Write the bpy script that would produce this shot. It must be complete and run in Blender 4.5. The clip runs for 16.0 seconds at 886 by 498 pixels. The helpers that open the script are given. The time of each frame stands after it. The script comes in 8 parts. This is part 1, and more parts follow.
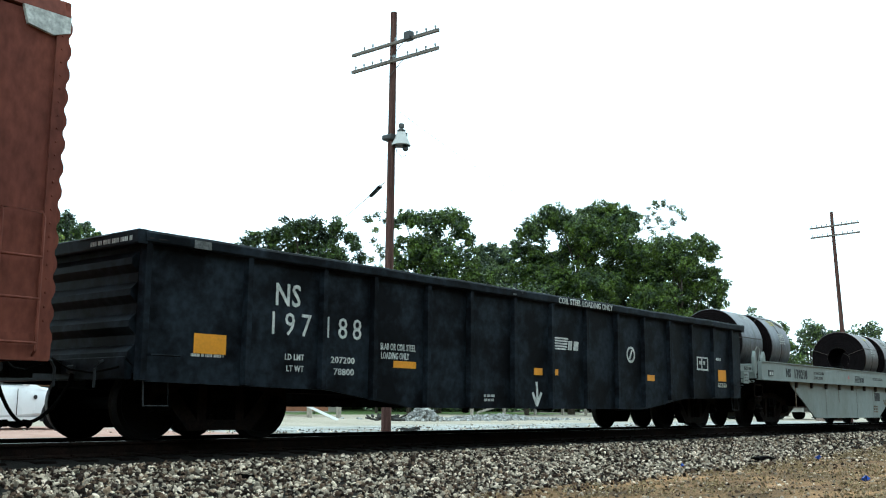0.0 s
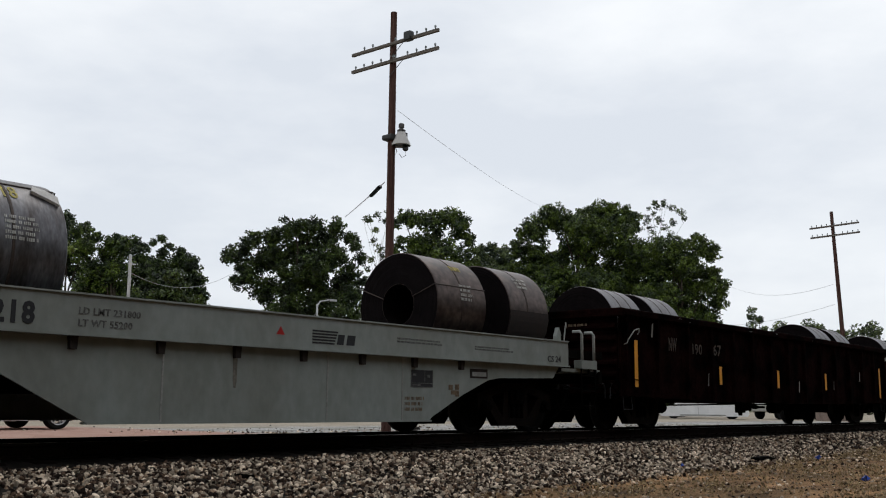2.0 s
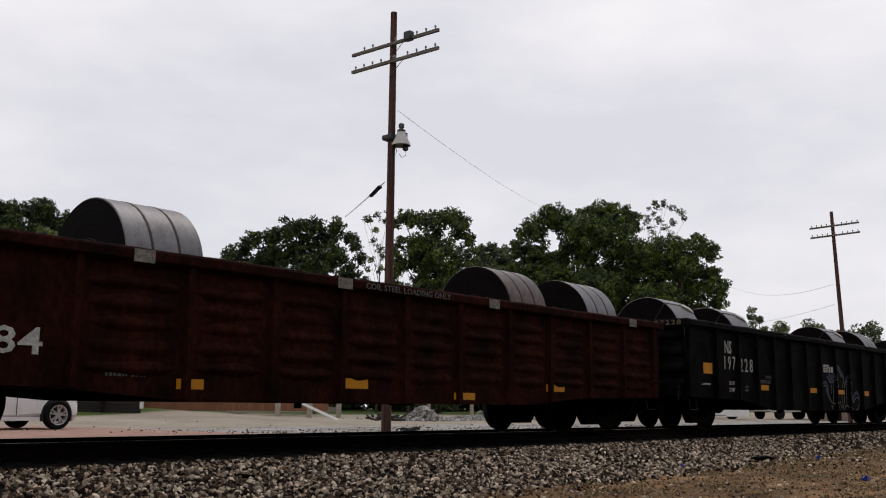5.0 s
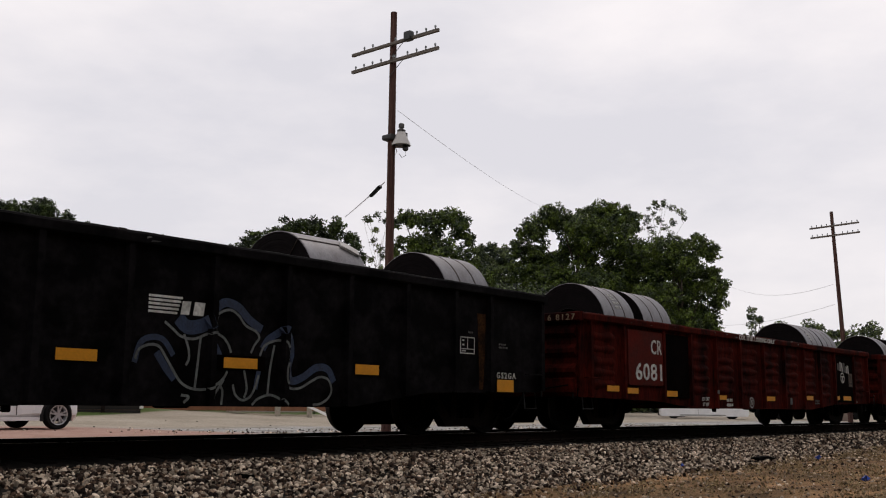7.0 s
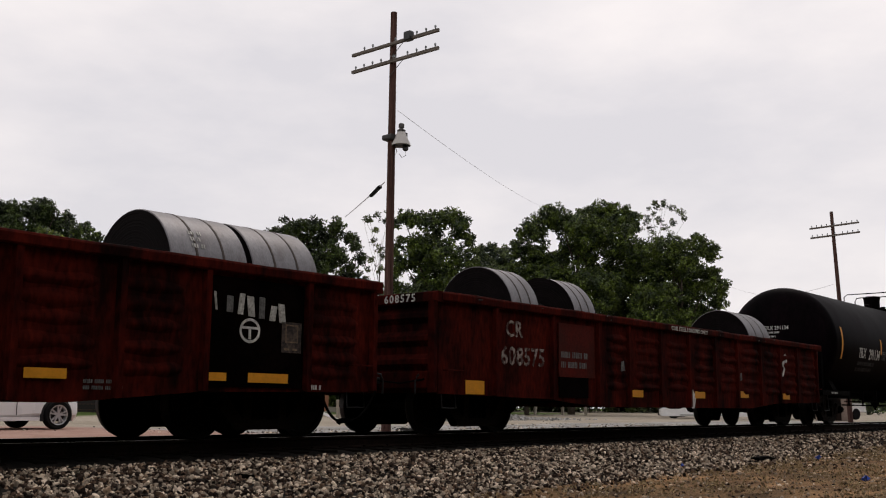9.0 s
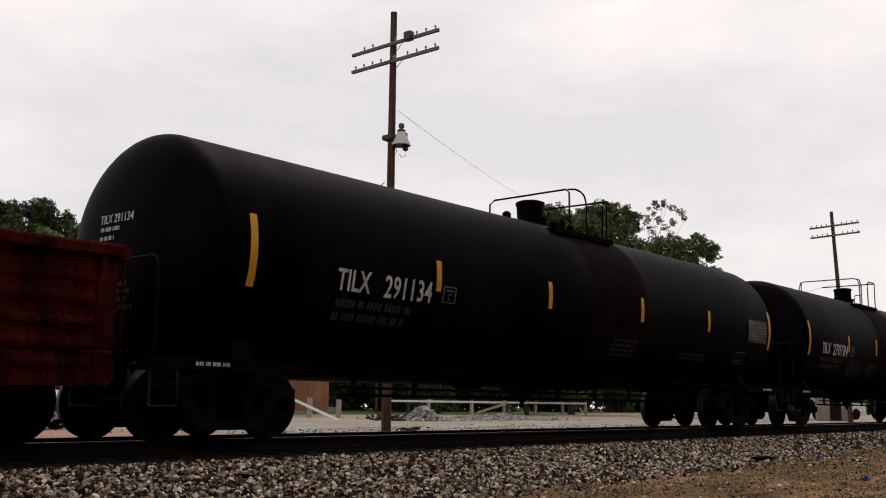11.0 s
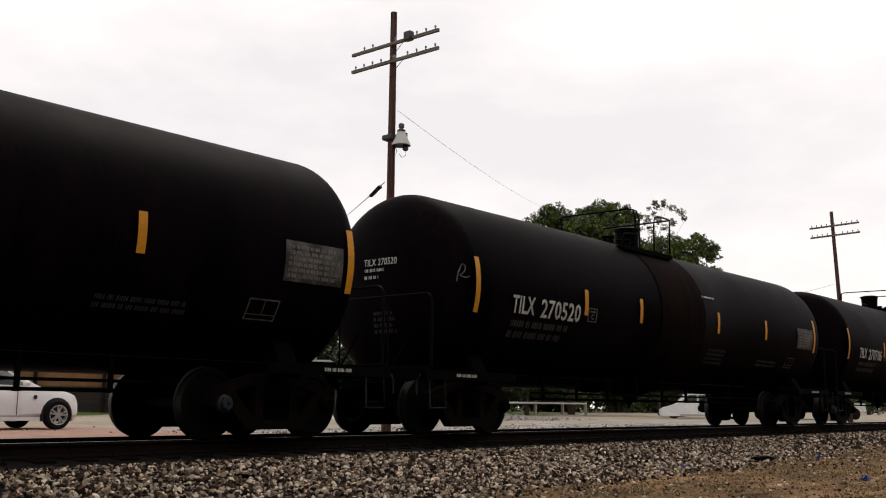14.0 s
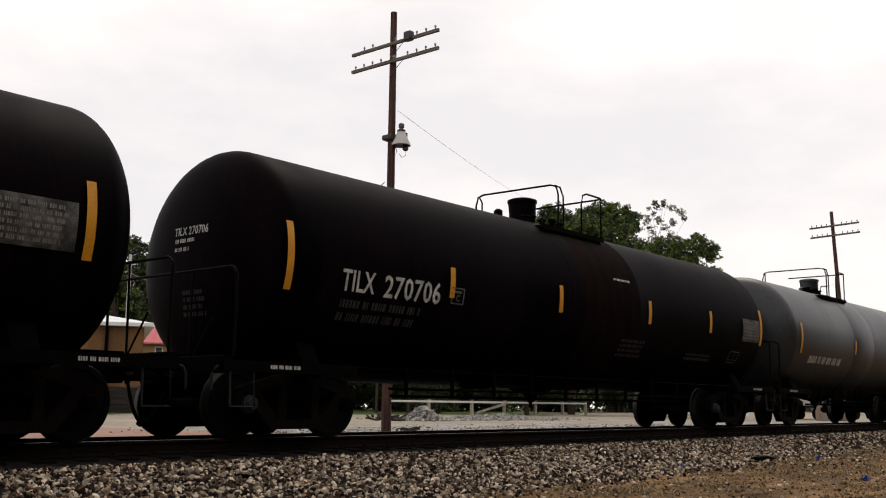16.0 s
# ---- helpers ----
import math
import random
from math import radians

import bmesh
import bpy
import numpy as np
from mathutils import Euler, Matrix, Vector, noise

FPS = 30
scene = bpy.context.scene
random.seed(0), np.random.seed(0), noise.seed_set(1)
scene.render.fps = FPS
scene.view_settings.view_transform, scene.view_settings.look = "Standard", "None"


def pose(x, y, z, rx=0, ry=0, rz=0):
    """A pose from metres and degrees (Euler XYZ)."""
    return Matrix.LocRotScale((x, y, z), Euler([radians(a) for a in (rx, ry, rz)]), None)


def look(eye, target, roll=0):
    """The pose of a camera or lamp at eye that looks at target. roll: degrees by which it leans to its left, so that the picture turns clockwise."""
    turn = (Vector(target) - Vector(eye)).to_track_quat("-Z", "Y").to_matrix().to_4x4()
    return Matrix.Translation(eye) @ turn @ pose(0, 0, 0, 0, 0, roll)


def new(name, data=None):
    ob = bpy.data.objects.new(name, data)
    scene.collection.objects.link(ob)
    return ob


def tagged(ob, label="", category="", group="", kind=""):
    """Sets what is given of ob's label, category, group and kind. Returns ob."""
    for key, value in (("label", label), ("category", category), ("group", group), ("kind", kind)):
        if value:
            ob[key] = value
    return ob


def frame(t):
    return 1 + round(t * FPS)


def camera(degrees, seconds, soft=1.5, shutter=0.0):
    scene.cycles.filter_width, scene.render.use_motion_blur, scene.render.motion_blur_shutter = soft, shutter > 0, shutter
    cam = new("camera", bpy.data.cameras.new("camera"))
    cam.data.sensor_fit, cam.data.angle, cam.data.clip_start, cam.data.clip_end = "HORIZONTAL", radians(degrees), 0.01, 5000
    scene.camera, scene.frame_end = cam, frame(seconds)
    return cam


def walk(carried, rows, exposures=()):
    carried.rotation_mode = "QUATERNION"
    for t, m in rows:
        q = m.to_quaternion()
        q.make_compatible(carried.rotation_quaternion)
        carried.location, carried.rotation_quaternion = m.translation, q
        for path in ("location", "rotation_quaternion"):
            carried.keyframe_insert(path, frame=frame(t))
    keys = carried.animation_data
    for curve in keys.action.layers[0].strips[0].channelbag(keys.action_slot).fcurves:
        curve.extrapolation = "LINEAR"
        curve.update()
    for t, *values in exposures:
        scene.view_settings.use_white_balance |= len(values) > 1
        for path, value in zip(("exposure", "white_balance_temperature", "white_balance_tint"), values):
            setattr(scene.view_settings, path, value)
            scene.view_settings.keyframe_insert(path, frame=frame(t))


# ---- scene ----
import collections

# ---- camera: stands still beside the track ----
cam = camera(47.61, 16.0, soft=1.1)
VIEW = look((0.0, -11.6, 0.43), (15.156, 1.0724, 3.5451), 0.44)
walk(cam, [(0.0, VIEW), (16.0, VIEW)],
     exposures=[(0.0, 1.3, 5350, -13), (0.5, 0.60, 5030, -12), (1.0, 0.28, 5560, 4), (1.5, 0.1, 6100, 6), (2.5, 0.0, 6350, 10),
                (4.2, -0.10, 6480, 13), (7.5, -0.05, 6760, 15), (9.0, -0.07, 6850, 15), (11.5, 0.07, 7000, 14), (12.5, 0.20, 7050, 14), (16.0, 0.20, 7050, 13)])

# ---- daylight: bright overcast ----
SUN_ELEV, SUN_AZ = 58.0, 25.0          # azimuth in degrees from +x towards +y: the sun stands behind the train
world = bpy.data.worlds.new("overcast_sky")
world.use_nodes = True
scene.world = world
wt = world.node_tree
wt.nodes.clear()
w_out = wt.nodes.new("ShaderNodeOutputWorld")
w_bg = wt.nodes.new("ShaderNodeBackground")
w_sky = wt.nodes.new("ShaderNodeTexSky")
w_sky.sky_type, w_sky.sun_disc = "NISHITA", False
w_sky.sun_elevation, w_sky.sun_rotation = radians(SUN_ELEV), radians(90 - SUN_AZ)
w_sky.air_density, w_sky.dust_density = 1.0, 2.0
w_co = wt.nodes.new("ShaderNodeTexCoord")
w_map = wt.nodes.new("ShaderNodeMapping")
w_map.inputs["Scale"].default_value = (1.0, 1.0, 2.6)
w_n = wt.nodes.new("ShaderNodeTexNoise")
w_n.inputs["Scale"].default_value, w_n.inputs["Detail"].default_value, w_n.inputs["Roughness"].default_value = 2.6, 6.0, 0.55
w_ramp = wt.nodes.new("ShaderNodeValToRGB")
w_ramp.color_ramp.elements[0].position, w_ramp.color_ramp.elements[0].color = 0.36, (7.6, 7.8, 8.3, 1)
w_ramp.color_ramp.elements[1].position, w_ramp.color_ramp.elements[1].color = 0.66, (9.9, 9.85, 9.95, 1)
w_mix = wt.nodes.new("ShaderNodeMixRGB")
w_mix.inputs[0].default_value = 0.93
w_bg.inputs["Strength"].default_value = 0.10
wt.links.new(w_co.outputs["Generated"], w_map.inputs["Vector"])
wt.links.new(w_map.outputs["Vector"], w_n.inputs["Vector"])
wt.links.new(w_n.outputs["Fac"], w_ramp.inputs["Fac"])
wt.links.new(w_sky.outputs["Color"], w_mix.inputs[1])
wt.links.new(w_ramp.outputs["Color"], w_mix.inputs[2])
wt.links.new(w_mix.outputs["Color"], w_bg.inputs["Color"])
wt.links.new(w_bg.outputs["Background"], w_out.inputs["Surface"])
sun = new("sun", bpy.data.lights.new("sun", "SUN"))
sun.data.energy, sun.data.angle, sun.data.color = 0.7, radians(25), (1.0, 0.96, 0.9)
sun.matrix_world = look((40 * math.cos(radians(SUN_AZ)) * math.cos(radians(SUN_ELEV)), 40 * math.sin(radians(SUN_AZ)) * math.cos(radians(SUN_ELEV)),
                         40 * math.sin(radians(SUN_ELEV))), (0, 0, 0))


# ---- materials ----
def mat(name, color, rough=0.6, metal=0.0, vary=0.25, scale=3.0, fine=40.0, bump=0.15, tint=None, rand=0.0, island=False, spec=0.5, stretch=(1, 1, 1), stain=0.35):
    """A procedural surface: base colour with stains and wear at two scales, fine relief, and a change from piece to piece."""
    m = bpy.data.materials.new(name)
    m.use_nodes = True
    nt = m.node_tree
    n, lk = nt.nodes, nt.links
    b = n["Principled BSDF"]
    co = n.new("ShaderNodeTexCoord")
    mp = n.new("ShaderNodeMapping")
    mp.inputs["Scale"].default_value = stretch
    lk.new(co.outputs["Object"], mp.inputs["Vector"])
    big = n.new("ShaderNodeTexNoise")
    big.inputs["Scale"].default_value, big.inputs["Detail"].default_value, big.inputs["Roughness"].default_value = scale, 8, 0.62
    small = n.new("ShaderNodeTexNoise")
    small.inputs["Scale"].default_value, small.inputs["Detail"].default_value = fine, 4
    lk.new(mp.outputs["Vector"], big.inputs["Vector"])
    lk.new(mp.outputs["Vector"], small.inputs["Vector"])
    c2 = tint or tuple(c * (1 - vary) for c in color)
    ramp = n.new("ShaderNodeValToRGB")
    ramp.color_ramp.elements[0].position, ramp.color_ramp.elements[0].color = 0.5 - stain * 0.4, (*c2, 1)
    ramp.color_ramp.elements[1].position, ramp.color_ramp.elements[1].color = 0.5 + stain * 0.4, (*color, 1)
    lk.new(big.outputs["Fac"], ramp.inputs["Fac"])
    mul = n.new("ShaderNodeMixRGB")
    mul.blend_type = "MULTIPLY"
    mul.inputs[0].default_value = min(1.0, vary * 1.6)
    r2 = n.new("ShaderNodeValToRGB")
    r2.color_ramp.elements[0].position, r2.color_ramp.elements[0].color = 0.3, (0.45, 0.45, 0.45, 1)
    r2.color_ramp.elements[1].position, r2.color_ramp.elements[1].color = 0.7, (1.2, 1.2, 1.2, 1)
    lk.new(small.outputs["Fac"], r2.inputs["Fac"])
    lk.new(ramp.outputs["Color"], mul.inputs[1])
    lk.new(r2.outputs["Color"], mul.inputs[2])
    last = mul.outputs["Color"]
    if rand:
        if island:
            src = n.new("ShaderNodeNewGeometry").outputs["Random Per Island"]
        else:
            src = n.new("ShaderNodeObjectInfo").outputs["Random"]
        hs = n.new("ShaderNodeHueSaturation")
        mr = n.new("ShaderNodeMapRange")
        mr.inputs["To Min"].default_value, mr.inputs["To Max"].default_value = 1 - rand, 1 + rand
        lk.new(src, mr.inputs["Value"])
        lk.new(mr.outputs["Result"], hs.inputs["Value"])
        lk.new(last, hs.inputs["Color"])
        last = hs.outputs["Color"]
    lk.new(last, b.inputs["Base Color"])
    rr = n.new("ShaderNodeMapRange")
    rr.inputs["To Min"].default_value, rr.inputs["To Max"].default_value = max(0.02, rough - 0.12), min(1, rough + 0.15)
    lk.new(big.outputs["Fac"], rr.inputs["Value"])
    lk.new(rr.outputs["Result"], b.inputs["Roughness"])
    b.inputs["Metallic"].default_value = metal
    b.inputs["Specular IOR Level"].default_value = spec
    if bump:
        bp = n.new("ShaderNodeBump")
        bp.inputs["Strength"].default_value, bp.inputs["Distance"].default_value = bump, 0.02
        lk.new(small.outputs["Fac"], bp.inputs["Height"])
        lk.new(bp.outputs["Normal"], b.inputs["Normal"])
    return m


def leaf_mat(name, color):
    # the two-tone noise puts lit and shaded tufts into the leaf colour
    m = mat(name, (color[0] * 1.38, color[1] * 1.34, color[2] * 1.05), 0.5, vary=0.5, scale=1.25, fine=7, bump=0, rand=0.55, island=True, spec=0.35,
            tint=(color[0] * 0.26, color[1] * 0.32, color[2] * 0.55), stain=0.18)
    return m


def glass_mat(name, color):
    m = bpy.data.materials.new(name)
    m.use_nodes = True
    b = m.node_tree.nodes["Principled BSDF"]
    b.inputs["Base Color"].default_value = (*color, 1)
    b.inputs["Roughness"].default_value = 0.04
    b.inputs["Transmission Weight"].default_value = 0.6
    return m


def stone_mat():
    """Crushed stone: each piece takes its own grey, tan, brown or near-white."""
    m = mat("ballast_stone", (0.3, 0.3, 0.3), 0.9, vary=0.3, scale=9, fine=70, bump=0.3, spec=0.08)
    nt = m.node_tree
    n, lk = nt.nodes, nt.links
    geo = n.new("ShaderNodeNewGeometry")
    r = n.new("ShaderNodeValToRGB")
    cr = r.color_ramp
    cr.interpolation = "CONSTANT"
    tones = [(0.0, (0.012, 0.009, 0.008)), (0.20, (0.040, 0.030, 0.026)), (0.34, (0.095, 0.070, 0.056)), (0.43, (0.18, 0.165, 0.145)), (0.52, (0.115, 0.083, 0.064)), (0.60, (0.30, 0.28, 0.25)),
             (0.73, (0.42, 0.395, 0.355)), (0.82, (0.30, 0.24, 0.19)), (0.87, (0.70, 0.66, 0.60))]
    cr.elements[0].color = (*tones[0][1], 1)
    cr.elements[1].position, cr.elements[1].color = tones[1][0], (*tones[1][1], 1)
    for p, c in tones[2:]:
        cr.elements.new(p).color = (*c, 1)
    lk.new(geo.outputs["Random Per Island"], r.inputs["Fac"])
    b = n["Principled BSDF"]
    old = b.inputs["Base Color"].links[0].from_socket
    mx = n.new("ShaderNodeMixRGB")
    mx.blend_type = "MULTIPLY"
    mx.inputs[0].default_value = 1.0
    gain = n.new("ShaderNodeMixRGB")
    gain.blend_type = "MULTIPLY"
    gain.inputs[0].default_value = 1.0
    gain.inputs[2].default_value = (4.15, 3.62, 3.08, 1)
    lk.new(old, gain.inputs[1])
    lk.new(gain.outputs["Color"], mx.inputs[1])
    lk.new(r.outputs["Color"], mx.inputs[2])
    lk.new(mx.outputs["Color"], b.inputs["Base Color"])
    return m


BLACK = mat("black_car_paint", (0.0165, 0.0210, 0.0275), 0.55, vary=0.6, scale=1.7, fine=9, bump=0.10, tint=(0.0030, 0.0036, 0.0050), spec=0.06, stain=0.20)
DARKBROWN = mat("weathered_dark_brown_paint", (0.0105, 0.0036, 0.0032), 0.9, vary=0.7, scale=1.8, fine=14, tint=(0.0007, 0.0003, 0.0003), spec=0.006, stain=0.25)
OXIDE = mat("oxide_red_paint", (0.080, 0.0085, 0.0046), 0.8, vary=0.68, scale=1.7, fine=14, tint=(0.0085, 0.0013, 0.0010), spec=0.03, stretch=(1.3, 1, 0.45), stain=0.36)
OXIDEDARK = mat("faded_oxide_brown_paint", (0.046, 0.0115, 0.007), 0.85, vary=0.6, scale=1.8, fine=16, tint=(0.007, 0.0026, 0.0022), spec=0.05, stretch=(1, 1, 0.6), stain=0.45)
BOXRED = mat("boxcar_red_paint", (0.185, 0.060, 0.040), 0.75, vary=0.35, scale=1.1, fine=12, tint=(0.12, 0.038, 0.027), spec=0.12, stretch=(1, 1, 0.5))
TAR = mat("blackened_panel_paint", (0.0040, 0.0021, 0.0017), 0.85, vary=0.6, scale=2.2, fine=16, spec=0.012, tint=(0.0012, 0.0006, 0.0005), stain=0.25)
GREY = mat("pale_grey_car_paint", (0.262, 0.286, 0.272), 0.6, vary=0.14, scale=0.8, fine=9, tint=(0.205, 0.215, 0.195), stretch=(1, 1, 0.6), spec=0.2)
BLACKWORN = mat("worn_brownish_black_paint", (0.0090, 0.0080, 0.0088), 0.65, vary=0.6, scale=2.0, fine=12, bump=0.12, tint=(0.0013, 0.0011, 0.0013), spec=0.03, stain=0.2)
TANKBLACK = mat("black_tank_paint", (0.0056, 0.0029, 0.0042), 0.48, vary=0.55, scale=0.9, fine=12, bump=0.06, tint=(0.0012, 0.0009, 0.0012), stretch=(1.6, 1, 0.3), spec=0.012)
TANKGREY = mat("dull_grey_tank_paint", (0.026, 0.028, 0.031), 0.38, vary=0.45, scale=0.9, fine=14, bump=0.05, stretch=(1.6, 1, 0.3), spec=0.42)
# near-black, well below real grime, so the underparts read as black
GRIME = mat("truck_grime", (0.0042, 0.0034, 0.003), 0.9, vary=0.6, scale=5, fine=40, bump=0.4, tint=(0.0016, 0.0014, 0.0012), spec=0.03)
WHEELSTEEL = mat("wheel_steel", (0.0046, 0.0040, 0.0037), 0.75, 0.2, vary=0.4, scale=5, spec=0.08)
TREAD = mat("polished_tread", (0.42, 0.40, 0.38), 0.3, 0.9, vary=0.2)
RUST = mat("rusty_rail", (0.018, 0.010, 0.0075), 0.85, vary=0.5, scale=5, fine=50, tint=(0.008, 0.0055, 0.0045), bump=0.3, spec=0.06)
COILSTEEL = mat("hot_rolled_steel", (0.20, 0.197, 0.207), 0.46, 0.75, vary=0.3, scale=1.7, fine=26, bump=0.05, tint=(0.105, 0.094, 0.095), stretch=(2.2, 1, 1), stain=0.42)
COILDULL = mat("dull_rolled_steel", (0.165, 0.165, 0.178), 0.42, 0.8, vary=0.45, scale=1.9, fine=14, bump=0.05, tint=(0.062, 0.052, 0.050), stretch=(2.2, 0.7, 0.7), stain=0.4)
CHALK = mat("pale_chalk", (0.55, 0.54, 0.50), 0.9, vary=0.5, scale=12, bump=0)
CHALKYELLOW = mat("yellow_chalk", (0.50, 0.42, 0.12), 0.9, vary=0.4, scale=12, bump=0)
COILBROWN = mat("rusted_rolled_steel", (0.115, 0.085, 0.072), 0.40, 0.8, vary=0.5, scale=2.4, fine=10, bump=0.05, tint=(0.042, 0.029, 0.028))
COILFACE_BORE = mat("coil_edge_steel", (0.010, 0.0075, 0.0078), 0.8, 0.2, vary=0.5, scale=4, fine=60, spec=0.04)
STRAP = mat("steel_strap", (0.062, 0.040, 0.030), 0.7, 0.2, vary=0.5, scale=6)
WRAP = mat("pale_paper_wrap", (0.55, 0.53, 0.5), 0.8, vary=0.2)
WHITEMARK = mat("white_stencil_paint", (0.66, 0.66, 0.62), 0.7, vary=0.35, scale=6, fine=30, bump=0, stain=0.2)
DIMMARK = mat("worn_stencil_paint", (0.16, 0.16, 0.155), 0.8, vary=0.6, scale=9, fine=40, bump=0)
RUSTSTREAK = mat("orange_brown_rust", (0.060, 0.027, 0.009), 0.9, vary=0.7, scale=5, fine=30, tint=(0.010, 0.006, 0.004), bump=0.1, spec=0.05, stain=0.4)
TANMARK = mat("worn_tan_stencil", (0.22, 0.15, 0.09), 0.8, vary=0.55, scale=9, fine=40, bump=0)
BLACKMARK = mat("black_stencil_paint", (0.012, 0.013, 0.017), 0.7, vary=0.3, bump=0)
YELLOW = mat("yellow_reflective_tape", (0.72, 0.295, 0.005), 0.5, vary=0.14, scale=5, fine=30, bump=0)
BLUEMARK = mat("blue_spray_paint", (0.022, 0.042, 0.095), 0.7, vary=0.5, scale=5, bump=0)
SILVERMARK = mat("silver_spray_paint", (0.17, 0.185, 0.18), 0.6, vary=0.5, scale=5, bump=0)
PLATE = mat("dull_aluminium_plate", (0.115, 0.11, 0.105), 0.6, 0.1, vary=0.5, scale=4, bump=0.02, tint=(0.014, 0.013, 0.013), stain=0.25)
HANDRAIL = mat("dark_handrail", (0.004, 0.004, 0.004), 0.6, spec=0.05)
GREYRAIL = mat("grey_grab_iron", (0.33, 0.33, 0.31), 0.6, vary=0.3)
WOODPOLE = mat("creosoted_pole", (0.125, 0.070, 0.057), 0.9, vary=0.45, scale=3, fine=30, tint=(0.052, 0.027, 0.024), stretch=(4, 4, 0.25), bump=0.5, spec=0.05)
ARMWOOD = mat("weathered_crossarm", (0.19, 0.165, 0.145), 0.9, vary=0.35, scale=4, stretch=(4, 0.4, 4), spec=0.1)
INSUL = mat("grey_insulator", (0.22, 0.24, 0.25), 0.3, vary=0.2)
GALV = mat("galvanised_metal", (0.42, 0.42, 0.42), 0.45, 0.6, vary=0.2)
SHADEGREY = mat("enamelled_lamp_shade", (0.55, 0.53, 0.5), 0.4, vary=0.2)
WIRE = mat("bare_wire", (0.45, 0.45, 0.47), 0.5, 0.3)
DARKWIRE = mat("dark_cable", (0.03, 0.03, 0.035), 0.6)
TIEWOOD = mat("near_black_tie_wood", (0.010, 0.0072, 0.0058), 0.9, vary=0.5, scale=3, stretch=(3, 0.4, 3), bump=0.4, spec=0.05)
STONE = stone_mat()
# near-black, to put the shaded gaps of the ballast into the bed's colour
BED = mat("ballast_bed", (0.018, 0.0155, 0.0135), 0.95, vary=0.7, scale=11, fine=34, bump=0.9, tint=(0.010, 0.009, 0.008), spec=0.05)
BARK = mat("tree_bark", (0.085, 0.068, 0.052), 0.95, vary=0.4, scale=5, stretch=(3, 3, 0.6), bump=0.5, spec=0.1)
LEAF = leaf_mat("broad_green_leaf", (0.074, 0.110, 0.0155))
LEAFDARK = leaf_mat("deep_green_leaf", (0.044, 0.069, 0.013))
LEAFLIGHT = leaf_mat("yellow_green_leaf", (0.19, 0.24, 0.045))
LEAFGREY = leaf_mat("sparse_grey_green_leaf", (0.085, 0.115, 0.038))
DRYGRASS = mat("dry_grass_blades", (0.30, 0.225, 0.125), 0.9, vary=0.3, scale=1.5, fine=9, bump=0, rand=0.3, island=True, tint=(0.22, 0.165, 0.09), spec=0.1)
TANWALL = mat("tan_plank_wall", (0.215, 0.105, 0.040), 0.85, vary=0.3, scale=1.5, rand=0.18, stretch=(1, 1, 0.5))
REDWALL = mat("red_brown_siding", (0.29, 0.130, 0.066), 0.85, vary=0.3, scale=1.5, rand=0.15, stretch=(1, 1, 0.4))
DARKWOOD = mat("dark_stained_wood", (0.018, 0.011, 0.009), 0.85, vary=0.4, scale=3, spec=0.1)
BASEBOARD = mat("dark_base_board", (0.022, 0.016, 0.012), 0.9, vary=0.4, scale=3, rand=0.3, stretch=(0.5, 3, 3))
GREYBOARD = mat("grey_weathered_board", (0.19, 0.17, 0.15), 0.9, vary=0.3, scale=3, rand=0.15, stretch=(0.5, 3, 3))
WHITEROOF = mat("white_metal_roof", (0.78, 0.79, 0.80), 0.5, vary=0.08)
WHITEBOARD = mat("white_painted_board", (0.72, 0.70, 0.66), 0.7, vary=0.15, scale=3)
POSTWOOD = mat("pale_fence_wood", (0.40, 0.36, 0.29), 0.85, vary=0.3, scale=4, rand=0.12)
CONCRETE = mat("pale_concrete", (0.38, 0.345, 0.29), 0.9, vary=0.2, scale=2)
CARWHITE = mat("white_car_paint", (0.74, 0.74, 0.74), 0.25, vary=0.04, scale=1, bump=0, spec=0.6)
CARGLASS = glass_mat("tinted_car_glass", (0.08, 0.09, 0.09))
TYRE = mat("tyre_rubber", (0.008, 0.008, 0.008), 0.9, vary=0.2, spec=0.1)
ALLOY = mat("alloy_wheel", (0.52, 0.52, 0.53), 0.3, 0.6, vary=0.1, bump=0)
TRIMBLACK = mat("black_plastic", (0.015, 0.015, 0.016), 0.5, vary=0.1)
TAILRED = mat("red_lamp_plastic", (0.4, 0.02, 0.02), 0.3, vary=0.1, bump=0)
LAMPCLEAR = mat("clear_lamp_plastic", (0.6, 0.6, 0.6), 0.15, vary=0.1, bump=0)
BLUEBAG = mat("blue_plastic_scrap", (0.012, 0.075, 0.50), 0.5, vary=0.2)
PINKROOF = mat("faded_pink_roof", (0.52, 0.115, 0.125), 0.7, vary=0.15, scale=0.8, fine=12)
YELLOWWALL = mat("yellow_house_paint", (0.40, 0.255, 0.105), 0.8, vary=0.15, scale=1.2)
POLEPALE = mat("pale_weathered_pole", (0.42, 0.40, 0.38), 0.85, vary=0.25, scale=4)
REDTRUCK = mat("pale_truck_paint", (0.50, 0.49, 0.46), 0.4, vary=0.15)
PATCHGREY = mat("chalky_paint_patch", (0.28, 0.26, 0.23), 0.85, vary=0.5, scale=7, fine=30, bump=0)
RUSTMARK = mat("dull_rust_scuff", (0.022, 0.012, 0.009), 0.9, vary=0.6, scale=9, fine=40, bump=0)
FAINTMARK = mat("faded_stencil_paint", (0.045, 0.044, 0.043), 0.85, vary=0.6, scale=9, fine=40, bump=0)
HAZEMARK = mat("thin_blue_grey_spray", (0.045, 0.045, 0.075), 0.7, vary=0.6, scale=6, bump=0)
